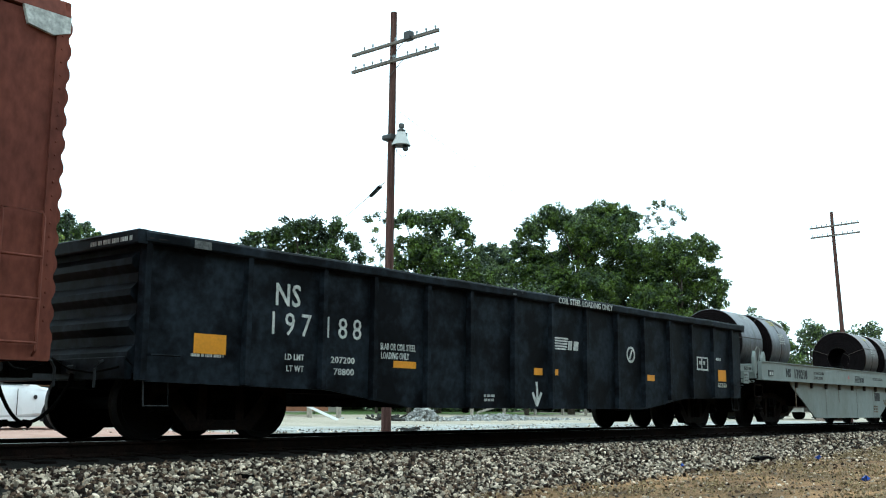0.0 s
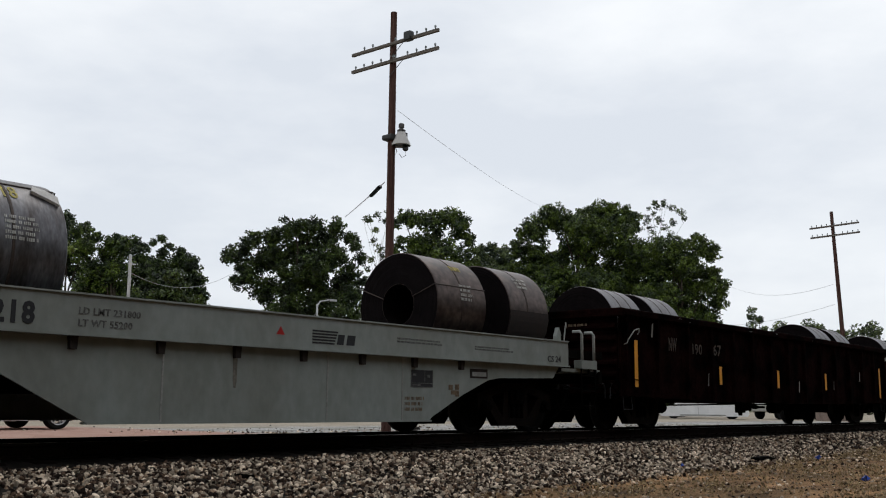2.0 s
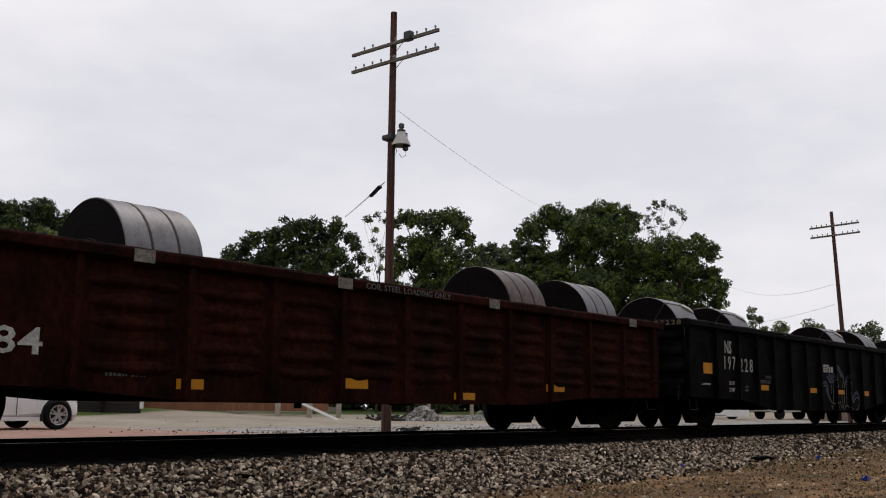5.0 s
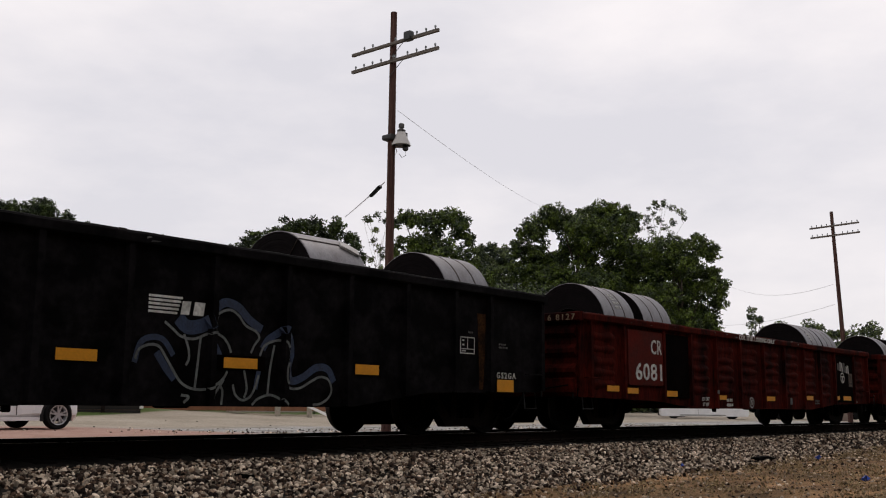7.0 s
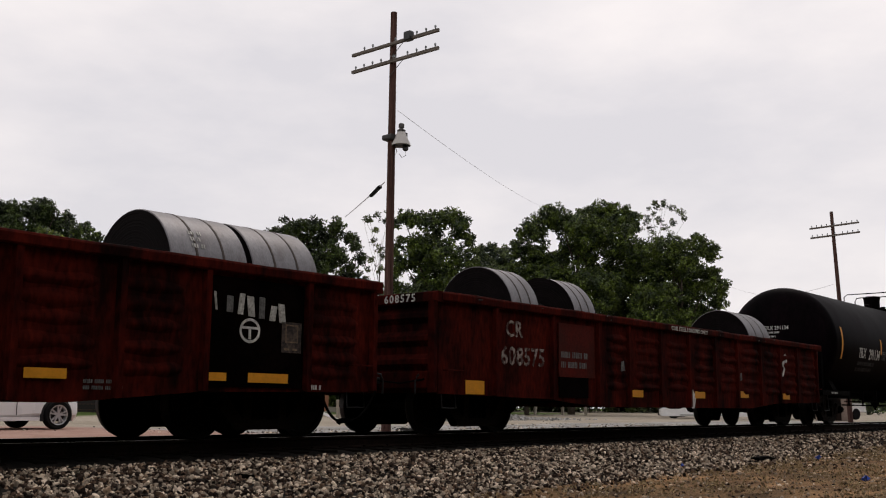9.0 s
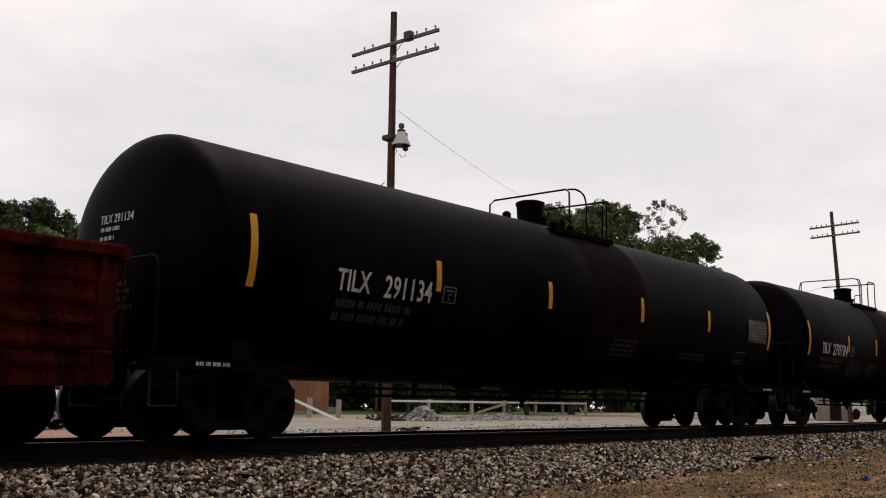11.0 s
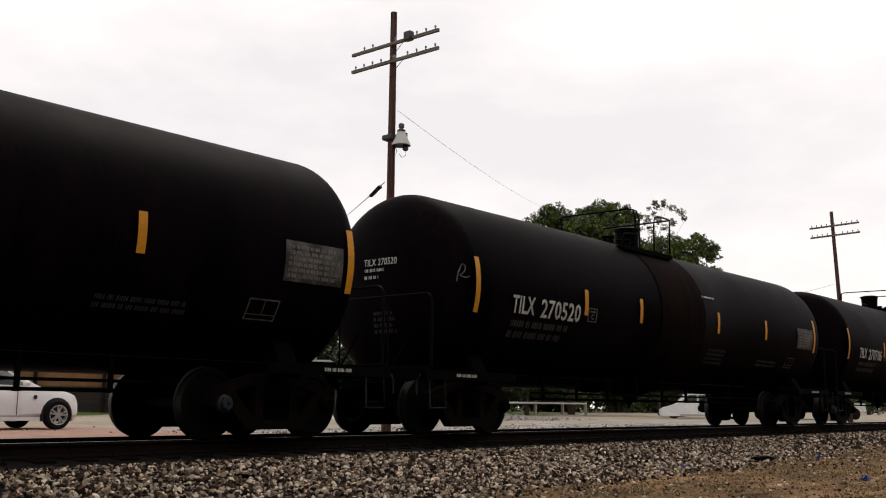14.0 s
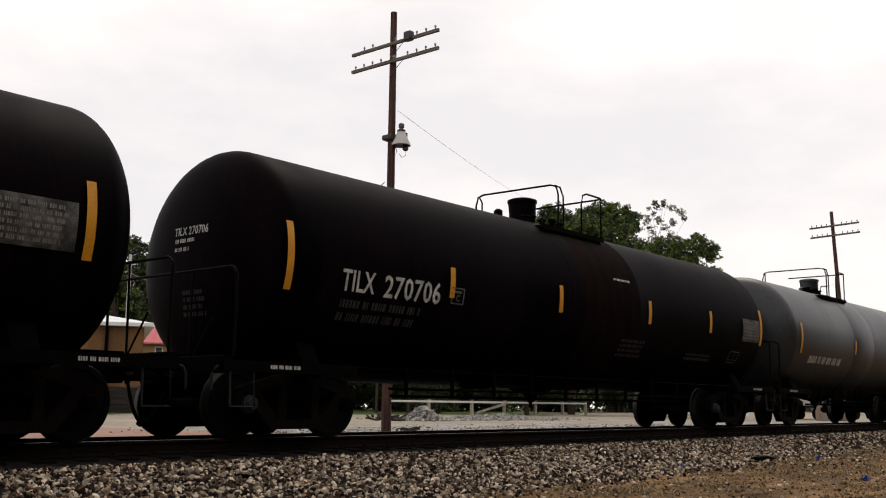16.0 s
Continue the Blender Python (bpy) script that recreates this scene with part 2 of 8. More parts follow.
TANKBELT = mat("brown_stained_belt", (0.0145, 0.0060, 0.0052), 0.7, vary=0.6, scale=1.3, fine=12, bump=0.05, tint=(0.0022, 0.0015, 0.0016), stretch=(2.4, 1, 0.35), spec=0.012)
OXIDEBRIGHT = mat("repainted_oxide_panel", (0.096, 0.0085, 0.0050), 0.7, vary=0.3, scale=1.5, fine=20, tint=(0.05, 0.009, 0.006), spec=0.06)
BLUECAP = mat("blue_bearing_cap", (0.010, 0.016, 0.028), 0.6, vary=0.3)
DEBRIS = mat("dark_scrap_wood", (0.03, 0.026, 0.022), 0.9, vary=0.5, scale=4)
SCRAPED = mat("scraped_white_stencil", (0.36, 0.30, 0.27), 0.85, vary=0.8, scale=7, fine=22, bump=0, tint=(0.045, 0.010, 0.007), stain=0.12)
FADEDTAN = mat("faded_cream_stencil", (0.085, 0.060, 0.045), 0.85, vary=0.8, scale=11, fine=30, bump=0, tint=(0.010, 0.006, 0.005), stain=0.25)
DRIP = mat("thin_brown_drip", (0.185, 0.170, 0.140), 0.8, vary=0.4, scale=8, fine=30, bump=0)
TANGREY = mat("faded_tan_board", (0.30, 0.225, 0.185), 0.9, vary=0.3, scale=2, rand=0.12, stretch=(1, 1, 0.4))
RUBBER = mat("weathered_hose_rubber", (0.0040, 0.0036, 0.0034), 0.9, vary=0.4, scale=8, spec=0.05)
STEPGREY = mat("worn_grey_step_iron", (0.022, 0.023, 0.025), 0.55, vary=0.5, scale=6, fine=40, bump=0.05, spec=0.2)
RIMSTEEL = mat("worn_tread_steel", (0.022, 0.020, 0.019), 0.5, 0.6, vary=0.3, scale=5)
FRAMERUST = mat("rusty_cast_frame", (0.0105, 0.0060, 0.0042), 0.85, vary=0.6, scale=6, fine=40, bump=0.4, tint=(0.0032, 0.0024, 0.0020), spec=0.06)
PILESTONE = mat("pale_crushed_stone", (0.36, 0.35, 0.33), 0.9, vary=0.3, rand=0.4, island=True, spec=0.1)


# ---- mesh tools ----
class Shape:
    """Collects vertices and faces of one mesh."""

    def __init__(self):
        self.v, self.f, self.s = [], [], []

    def add(self, verts, faces, smooth=False):
        k = len(self.v)
        self.v += [tuple(p) for p in verts]
        self.f += [tuple(i + k for i in fc) for fc in faces]
        self.s += [smooth] * len(faces)
        return self

    def box(self, x0, x1, y0, y1, z0, z1, c=0.0):
        if c <= 0:
            vs = [(x, y, z) for x in (x0, x1) for y in (y0, y1) for z in (z0, z1)]
            return self.add(vs, [(0, 1, 3, 2), (4, 6, 7, 5), (0, 4, 5, 1), (2, 3, 7, 6), (0, 2, 6, 4), (1, 5, 7, 3)])
        prof = [(x0 + c, z0), (x1 - c, z0), (x1, z0 + c), (x1, z1 - c), (x1 - c, z1), (x0 + c, z1), (x0, z1 - c), (x0, z0 + c)]
        return self.prism(prof, y0, y1, "y")

    def prism(self, prof, a, b, axis="y"):
        n = len(prof)
        put = {"y": lambda p, t: (p[0], t, p[1]), "x": lambda p, t: (t, p[0], p[1]), "z": lambda p, t: (p[0], p[1], t)}[axis]
        vs = [put(p, a) for p in prof] + [put(p, b) for p in prof]
        fs = [(i, (i + 1) % n, n + (i + 1) % n, n + i) for i in range(n)] + [tuple(range(n))[::-1], tuple(range(n, 2 * n))]
        return self.add(vs, fs)

    def plate(self, flat, faces, a, b):
        """A flat cut-out with openings, from faces that share corners (x, z), a to b thick along y."""
        n = len(flat)
        count = collections.Counter(frozenset(e) for q in faces for e in zip(q, q[1:] + q[:1]))
        walls = [(i, j, j + n, i + n) for q in faces for i, j in zip(q, q[1:] + q[:1]) if count[frozenset((i, j))] == 1]
        return self.add([(x, a, z) for x, z in flat] + [(x, b, z) for x, z in flat], list(faces) + [tuple(i + n for i in q)[::-1] for q in faces] + walls)

    def tube(self, pts, r, n=6, cap=True, smooth=True, r2=None):
        pts = [Vector(p) for p in pts]
        rings = []
        m = len(pts)
        for i, p in enumerate(pts):
            d = (pts[min(i + 1, m - 1)] - pts[max(i - 1, 0)]).normalized()
            u = d.cross(Vector((0, 0, 1)) if abs(d.z) < 0.95 else Vector((1, 0, 0))).normalized()
            w = d.cross(u)
            q = r if r2 is None else r + (r2 - r) * i / max(1, m - 1)
            rings.append([p + q * (math.cos(2 * math.pi * k / n) * u + math.sin(2 * math.pi * k / n) * w) for k in range(n)])
        vs = [v for ring in rings for v in ring]
        fs = [(i * n + k, i * n + (k + 1) % n, (i + 1) * n + (k + 1) % n, (i + 1) * n + k) for i in range(m - 1) for k in range(n)]
        self.add(vs, fs, smooth)
        if cap:
            self.add(rings[0], [tuple(range(n))[::-1]])
            self.add(rings[-1], [tuple(range(n))])
        return self

    def lathe(self, prof, axis="y", n=24, smooth=True, centre=(0, 0, 0), close=False):
        """prof: (along, radius) pairs."""
        vs = []
        for a, r in prof:
            for k in range(n):
                c, s = r * math.cos(2 * math.pi * k / n), r * math.sin(2 * math.pi * k / n)
                p = {"y": (c, a, s), "x": (a, c, s), "z": (c, s, a)}[axis]
                vs.append((p[0] + centre[0], p[1] + centre[1], p[2] + centre[2]))
        m = len(prof)
        fs = [(i * n + k, i * n + (k + 1) % n, (i + 1) * n + (k + 1) % n, (i + 1) * n + k) for i in range(m - 1) for k in range(n)]
        if close:
            fs += [((m - 1) * n + k, (m - 1) * n + (k + 1) % n, (k + 1) % n, k) for k in range(n)]
        return self.add(vs, fs, smooth)

    def mesh(self, name, material):
        me = bpy.data.meshes.new(name)
        me.from_pydata(self.v, [], self.f)
        me.polygons.foreach_set("use_smooth", self.s)
        me.materials.append(material)
        bm = bmesh.new()
        bm.from_mesh(me)
        if len(self.f) < 20000:
            bmesh.ops.remove_doubles(bm, verts=bm.verts, dist=0.0004)
            bmesh.ops.recalc_face_normals(bm, faces=bm.faces)
        for e in bm.edges:
            if len(e.link_faces) == 2 and e.calc_face_angle(0) > 0.6:
                e.smooth = False
        bm.to_mesh(me)
        bm.free()
        return me


def part(name, shape, material, parent, label="", at=None):
    """Links a Shape (or a mesh) as one mesh object under a thing or under a part."""
    me = shape if isinstance(shape, bpy.types.Mesh) else shape.mesh(name, material)
    ob = new(name, me)
    ob.parent = parent
    if at is not None:
        ob.matrix_basis = at
    if label:
        ob["label"] = label
    return ob


def thing(name, label, category, at=None, group="", shape=None, material=None, kind=""):
    me = None
    if shape is not None:
        me = shape if isinstance(shape, bpy.types.Mesh) else shape.mesh(name, material)
    ob = new(name, me)
    if me is None:
        ob.empty_display_size = 0.3
    if at is not None:
        ob.matrix_basis = at
    return tagged(ob, label, category, group, kind)




def text_mesh(words, x0, x1, z0, z1, depth=0.003, space=1.05, weight=0.013):
    """Lettering in Blender's own font that fills x0..x1 by z0..z1, facing -y."""
    cu = bpy.data.curves.new("lettering", "FONT")
    cu.body, cu.extrude, cu.resolution_u, cu.space_character = words, depth, 2, space
    cu.offset = weight
    tmp = bpy.data.objects.new("lettering", cu)
    scene.collection.objects.link(tmp)
    me = bpy.data.meshes.new_from_object(tmp.evaluated_get(bpy.context.evaluated_depsgraph_get()))
    bpy.data.objects.remove(tmp)
    bpy.data.curves.remove(cu)
    co = np.empty(len(me.vertices) * 3)
    me.vertices.foreach_get("co", co)
    co = co.reshape(-1, 3)
    lo, hi = co.min(0), co.max(0)
    out = np.empty_like(co)
    out[:, 0] = x0 + (co[:, 0] - lo[0]) / (hi[0] - lo[0]) * (x1 - x0)
    out[:, 2] = z0 + (co[:, 1] - lo[1]) / (hi[1] - lo[1]) * (z1 - z0)
    out[:, 1] = -co[:, 2]
    me.vertices.foreach_set("co", out.ravel())
    return me


def bars(shape, x0, x1, z0, z1, rows, y, seed=0, gap=0.35):
    """Unreadable stencilling: rows of short plain bars."""
    rng = random.Random(seed)
    h = (z1 - z0) / rows
    for r in range(rows):
        hh = h * 0.30
        lw = hh * 0.95
        x, end = x0, x1 - rng.uniform(0.0, 0.18) * (x1 - x0)
        zc = z1 - (r + 0.5) * h
        while x < end - lw:
            for k in range(rng.choice((2, 3, 4, 5, 6))):
                if x > end - lw:
                    break
                w = lw * rng.choice((0.5, 0.8, 1.0))
                shape.box(x, x + w, y - 0.003, y, zc - hh, zc + hh)
                x += w + lw * 0.45
            x += lw * 1.1
    return shape


# ---- the train's way: metres run since the start ----
SPEEDS = [(0.0, 11.05), (16.0, 11.05)]


def run(t):
    d = 0.0
    for (t0, v0), (t1, v1) in zip(SPEEDS, SPEEDS[1:]):
        if t <= t0:
            break
        e = min(t, t1)
        ve = v0 + (v1 - v0) * (e - t0) / (t1 - t0)
        d += (v0 + ve) / 2 * (e - t0)
    return d


MOVERS, ROLLERS = [], []     # (thing, start x, y, z) and (wheelset, local x, start x of its car)
WHEEL_R = 0.457

# ---- setting: ground, ballast, rails, ties ----
def smooth(a, b, x):
    t = min(1.0, max(0.0, (x - a) / (b - a)))
    return t * t * (3 - 2 * t)


def shoulder_edge(x):
    """y of the line where the ballast's foot meets the dirt, in front of the track."""
    return -5.0 + 1.6 * smooth(9.0, 30.0, x) + 0.16 * noise.noise(Vector((x * 0.35, 3.1, 0)))


def ground_z(x, y):
    if y < 0:
        e = shoulder_edge(x)
        low = -0.50
        t = smooth(-1.75, min(e, -2.6), y) if y < -1.75 else 0.0
        z = -0.25 + (low + 0.25) * t
        if y < e:
            z += 0.035 * noise.noise(Vector((x * 0.5, y * 0.5, 0)))
    else:
        z = -0.19 - 0.03 * smooth(1.7, 3.2, y) + 0.085 * smooth(17.0, 13.5, x) * smooth(2.0, 5.0, y)
        if y > 12:
            z += min(0.011 * (y - 12), 0.55) + 0.03 * max(0.0, min(y, 45.0) - 14.0) * smooth(34.0, 24.0, x)
    return z


def ground_mat():
    m = bpy.data.materials.new("ground_cover")
    m.use_nodes = True
    nt = m.node_tree
    n, lk = nt.nodes, nt.links
    b = n["Principled BSDF"]
    b.inputs["Roughness"].default_value = 0.95
    b.inputs["Specular IOR Level"].default_value = 0.15
    co = n.new("ShaderNodeTexCoord").outputs["Object"]
    sep = n.new("ShaderNodeSeparateXYZ")
    lk.new(co, sep.inputs[0])

    def noise_tex(s, d=5, rough=0.6):
        t = n.new("ShaderNodeTexNoise")
        t.inputs["Scale"].default_value, t.inputs["Detail"].default_value, t.inputs["Roughness"].default_value = s, d, rough
        lk.new(co, t.inputs["Vector"])
        return t.outputs["Fac"]

    def ramp(src, a, ca, c, cc):
        r = n.new("ShaderNodeValToRGB")
        r.color_ramp.elements[0].position, r.color_ramp.elements[0].color = a, (*ca, 1)
        r.color_ramp.elements[1].position, r.color_ramp.elements[1].color = c, (*cc, 1)
        lk.new(src, r.inputs["Fac"])
        return r.outputs["Color"]

    def mix(f, a, c, mode="MIX"):
        x = n.new("ShaderNodeMixRGB")
        x.blend_type = mode
        if isinstance(f, float):
            x.inputs[0].default_value = f
        else:
            lk.new(f, x.inputs[0])
        lk.new(a, x.inputs[1])
        lk.new(c, x.inputs[2])
        return x.outputs["Color"]

    def math_node(op, a, c):
        x = n.new("ShaderNodeMath")
        x.operation = op
        for i, q in enumerate((a, c)):
            if isinstance(q, (int, float)):
                x.inputs[i].default_value = q
            else:
                lk.new(q, x.inputs[i])
        return x.outputs[0]

    def band(coord, a, c, soft):
        """1 between a and c along a coordinate, with a ragged edge."""
        w = math_node("ADD", coord, math_node("MULTIPLY", math_node("SUBTRACT", noise_tex(0.25, 4), 0.5), soft * 4))
        r1 = n.new("ShaderNodeMapRange")
        r1.inputs["From Min"].default_value, r1.inputs["From Max"].default_value = a - soft, a + soft
        r2 = n.new("ShaderNodeMapRange")
        r2.inputs["From Min"].default_value, r2.inputs["From Max"].default_value = c + soft, c - soft
        lk.new(w, r1.inputs["Value"])
        lk.new(w, r2.inputs["Value"])
        return math_node("MULTIPLY", r1.outputs["Result"], r2.outputs["Result"])

    X, Y = sep.outputs["X"], sep.outputs["Y"]
    dirt = mix(0.9, ramp(noise_tex(1.1), 0.35, (0.130, 0.082, 0.042), 0.65, (0.300, 0.200, 0.112)), ramp(noise_tex(34, 6, 0.8), 0.38, (0.28, 0.25, 0.22), 0.62, (1.45, 1.40, 1.34)), "MULTIPLY")
    lot = mix(0.6, ramp(noise_tex(0.3), 0.35, (0.30, 0.255, 0.195), 0.65, (0.40, 0.35, 0.28)), ramp(noise_tex(7, 6, 0.7), 0.33, (0.5, 0.5, 0.5), 0.66, (1.15, 1.15, 1.15)), "MULTIPLY")
    pink = ramp(noise_tex(2.0), 0.3, (0.30, 0.175, 0.135), 0.7, (0.39, 0.255, 0.205))
    stone = mix(0.8, ramp(noise_tex(0.6), 0.4, (0.24, 0.23, 0.21), 0.6, (0.42, 0.41, 0.39)), ramp(noise_tex(16, 6, 0.75), 0.38, (0.3, 0.3, 0.3), 0.6, (1.2, 1.2, 1.2)), "MULTIPLY")
    grass = mix(0.6, ramp(noise_tex(0.7), 0.35, (0.055, 0.095, 0.022), 0.65, (0.11, 0.155, 0.04)), ramp(noise_tex(30, 5), 0.3, (0.5, 0.5, 0.5), 0.7, (1.2, 1.2, 1.2)), "MULTIPLY")
    worn = ramp(noise_tex(0.75, 6, 0.7), 0.38, (0.62, 0.60, 0.52), 0.62, (1.22, 1.12, 1.02))
    dirt = mix(1.0, dirt, worn, "MULTIPLY")
    # bands of darker trodden soil along the track
    along = n.new("ShaderNodeMapping")
    along.inputs["Scale"].default_value = (0.22, 2.0, 1.0)
    lk.new(co, along.inputs["Vector"])
    streak = n.new("ShaderNodeTexNoise")
    streak.inputs["Scale"].default_value, streak.inputs["Detail"].default_value, streak.inputs["Roughness"].default_value = 1.3, 7, 0.72
    lk.new(along.outputs["Vector"], streak.inputs["Vector"])
    dirt = mix(1.0, dirt, ramp(streak.outputs["Fac"], 0.36, (0.50, 0.47, 0.44), 0.62, (1.12, 1.08, 1.04)), "MULTIPLY")
    col = mix(band(Y, -400.0, -1.6, 0.1), lot, dirt)
    # near the track behind it: crushed stone and a pink paved apron
    col = mix(math_node("MULTIPLY", band(Y, 1.0, 12.5, 1.0), band(X, 12.0, 60.0, 1.2)), col, stone)
    col = mix(math_node("MULTIPLY", band(Y, 1.0, 13.2, 0.5), band(X, -60.0, 14.5, 1.0)), col, pink)
    col = mix(math_node("MULTIPLY", band(Y, 26.0, 40.0, 0.9), band(X, -30.0, 27.0, 1.0)), col, grass)
    col = mix(math_node("MULTIPLY", band(Y, 30.0, 46.0, 0.9), band(X, 38.0, 70.0, 2.0)), col, grass)
    across = math_node("ADD", math_node("MULTIPLY", math_node("SUBTRACT", X, 12.1), -0.549), math_node("MULTIPLY", math_node("SUBTRACT", Y, 18.2), 0.836))
    col = mix(math_node("MULTIPLY", band(across, -2.2, 30.0, 0.3), band(X, -30.0, 26.5, 0.6)), col, grass)
    col = mix(band(Y, 47.0, 900.0, 1.5), col, grass)
    lk.new(col, b.inputs["Base Color"])
    bp = n.new("ShaderNodeBump")
    bp.inputs["Strength"].default_value, bp.inputs["Distance"].default_value = 0.6, 0.03
    lk.new(noise_tex(24, 6, 0.7), bp.inputs["Height"])
    lk.new(bp.outputs["Normal"], b.inputs["Normal"])
    return m


def build_ground():
    xs = sorted(set([-900, -500, -250, -120, -60, -30] + [-10 + 0.75 * i for i in range(94)] + [65, 75, 90, 120, 180, 300, 600, 1500]))
    ys = sorted(set([-900, -400, -150, -60, -30, -16] + [-12 + 0.3 * i for i in range(54)] + [4.5 + 2 * i for i in range(30)] + [70, 90, 140, 250, 500, 1500]))
    s = Shape()
    vs = [(x, y, ground_z(x, y)) for x in xs for y in ys]
    m = len(ys)
    fs = [(i * m + j, (i + 1) * m + j, (i + 1) * m + j + 1, i * m + j + 1) for i in range(len(xs) - 1) for j in range(m - 1)]
    s.add(vs, fs, True)
    g = new("ground", s.mesh("ground", ground_mat()))
    tagged(g, "brown dirt, pale gravel lot and short grass beside the track", "ground", kind="structure")


build_ground()


def stone_cloud(name, points, sizes, material, seed, flat=0.7):
    """Many angular stones in one mesh."""
    rng = np.random.default_rng(seed)
    t = (1 + 5 ** 0.5) / 2
    base = np.array([(-1, t, 0), (1, t, 0), (-1, -t, 0), (1, -t, 0), (0, -1, t), (0, 1, t), (0, -1, -t), (0, 1, -t), (t, 0, -1), (t, 0, 1), (-t, 0, -1), (-t, 0, 1)], float)
    base /= np.linalg.norm(base[0])
    tri = np.array([(0, 11, 5), (0, 5, 1), (0, 1, 7), (0, 7, 10), (0, 10, 11), (1, 5, 9), (5, 11, 4), (11, 10, 2), (10, 7, 6), (7, 1, 8),
                    (3, 9, 4), (3, 4, 2), (3, 2, 6), (3, 6, 8), (3, 8, 9), (4, 9, 5), (2, 4, 11), (6, 2, 10), (8, 6, 7), (9, 8, 1)])
    n = len(points)
    v = base[None] * rng.uniform(0.62, 1.25, (n, 12, 1)) * rng.uniform(0.6, 1.25, (n, 1, 3))
    v[:, :, 2] *= flat
    q = rng.normal(size=(n, 4))
    q /= np.linalg.norm(q, axis=1)[:, None]
    w, x, y, z = q.T
    R = np.stack([1 - 2 * (y * y + z * z), 2 * (x * y - z * w), 2 * (x * z + y * w), 2 * (x * y + z * w), 1 - 2 * (x * x + z * z), 2 * (y * z - x * w),
                  2 * (x * z - y * w), 2 * (y * z + x * w), 1 - 2 * (x * x + y * y)], -1).reshape(n, 3, 3)
    v = np.einsum("nij,nkj->nki", R, v) * np.asarray(sizes)[:, None, None] + np.asarray(points)[:, None, :]
    f = (tri[None] + 12 * np.arange(n)[:, None, None]).reshape(-1)
    me = bpy.data.meshes.new(name)
    me.vertices.add(n * 12)
    me.vertices.foreach_set("co", v.astype(np.float32).ravel())
    me.loops.add(n * 60)
    me.loops.foreach_set("vertex_index", f.astype(np.int32))
    me.polygons.add(n * 20)
    me.polygons.foreach_set("loop_start", np.arange(0, n * 60, 3, dtype=np.int32))
    me.polygons.foreach_set("use_smooth", np.zeros(len(me.polygons), dtype=bool))
    me.materials.append(material)
    me.update(calc_edges=True)
    return me


def build_ballast():
    rng = np.random.default_rng(5)
    pts, sz = [], []
    # shoulder and cribs in front of the near rail, denser close by
    for x0, x1, dens, r in ((3.5, 14, 500, 0.030), (14, 24, 360, 0.033), (24, 40, 125, 0.044), (40, 75, 34, 0.064)):
        n = int((x1 - x0) * 4.1 * dens * 1.06)
        for x, y, k in zip(rng.uniform(x0, x1, n), rng.uniform(-5.6, -1.50, n), rng.uniform(0, 1, n)):
            e = shoulder_edge(x)
            if y < e + 0.7 and k > 0.03 + 0.97 * smooth(e - 0.45, e + 0.7, y):
                continue
            pts.append((x, y, ground_z(x, y) + rng.uniform(-0.012, 0.022)))
            sz.append(r * rng.uniform(0.55, 1.35))
    # loose stones strewn over the dirt
    for x, y in zip(rng.uniform(6, 40, 12000), rng.uniform(-8.5, -2.6, 12000)):
        if y < shoulder_edge(x):
            pts.append((x, y, ground_z(x, y) + 0.005))
            sz.append(0.006 + 0.024 * rng.uniform(0, 1) ** 2.2)
    # cribs between the rails and the far shoulder
    for x0, x1, dens in ((4, 24, 32), (24, 60, 10)):
        n = int((x1 - x0) * 4.0 * dens)
        for x, y in zip(rng.uniform(x0, x1, n), rng.uniform(-1.0, 3.0, n)):
            pts.append((x, y, ground_z(x, y) + rng.uniform(-0.01, 0.015)))
            sz.append(0.042 * rng.uniform(0.6, 1.3))
    # stones spilled behind the track
    for x, y in zip(rng.uniform(11, 40, 4800), rng.gamma(2.0, 1.4, 4800) + 2.2):
        if x < 15 + 0.5 * y * rng.uniform(-1, 1):
            continue
        pts.append((x, y, ground_z(x, y) + 0.005))
        sz.append(0.030 * rng.uniform(0.5, 1.4))
    b = new("ballast", stone_cloud("ballast", pts, sz, STONE, 7))
    tagged(b, "loose grey and tan crushed-stone ballast along the track", "ballast", kind="stuff")
    # the bed: down the near shoulder to the dirt, under the ties, and a little way behind; its near-black stands in for
    # shade between stones
    xs = [-60 + 1.0 * i for i in range(300)]
    m = 10
    vs = []
    for x in xs:
        e = shoulder_edge(x) + 0.1
        for k in range(7):
            y = e + (-1.75 - e) * k / 6
            vs.append((x, y, ground_z(x, y) + (0.004 if k else -0.004)))
        vs += [(x, -1.1, -0.185), (x, 1.2, -0.168), (x, 2.6, -0.21)]
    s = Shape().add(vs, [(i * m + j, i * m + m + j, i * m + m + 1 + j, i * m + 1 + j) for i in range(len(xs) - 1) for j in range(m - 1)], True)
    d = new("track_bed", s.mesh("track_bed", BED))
    tagged(d, "stone bed under the ties, coloured dark for the shaded gaps between stones", "ballast", kind="structure")


build_ballast()


def build_dry_grass():
    rng = np.random.default_rng(21)
    cs = []
    for x, y in zip(rng.uniform(8, 42, 5200), rng.uniform(-9.0, -2.2, 5200)):
        if y < shoulder_edge(x) - 0.1 and noise.noise(Vector((x * 0.6, y * 0.9, 5.0))) > -0.1:
            cs.append(((x, y, ground_z(x, y) + 0.012), rng.uniform(0.06, 0.16)))
    g = new("dry_grass", leaves_mesh("dry_grass", cs, 30000, 0.021, DRYGRASS, rng))
    tagged(g, "thin short dry grass over the brown dirt", "grass", kind="stuff")


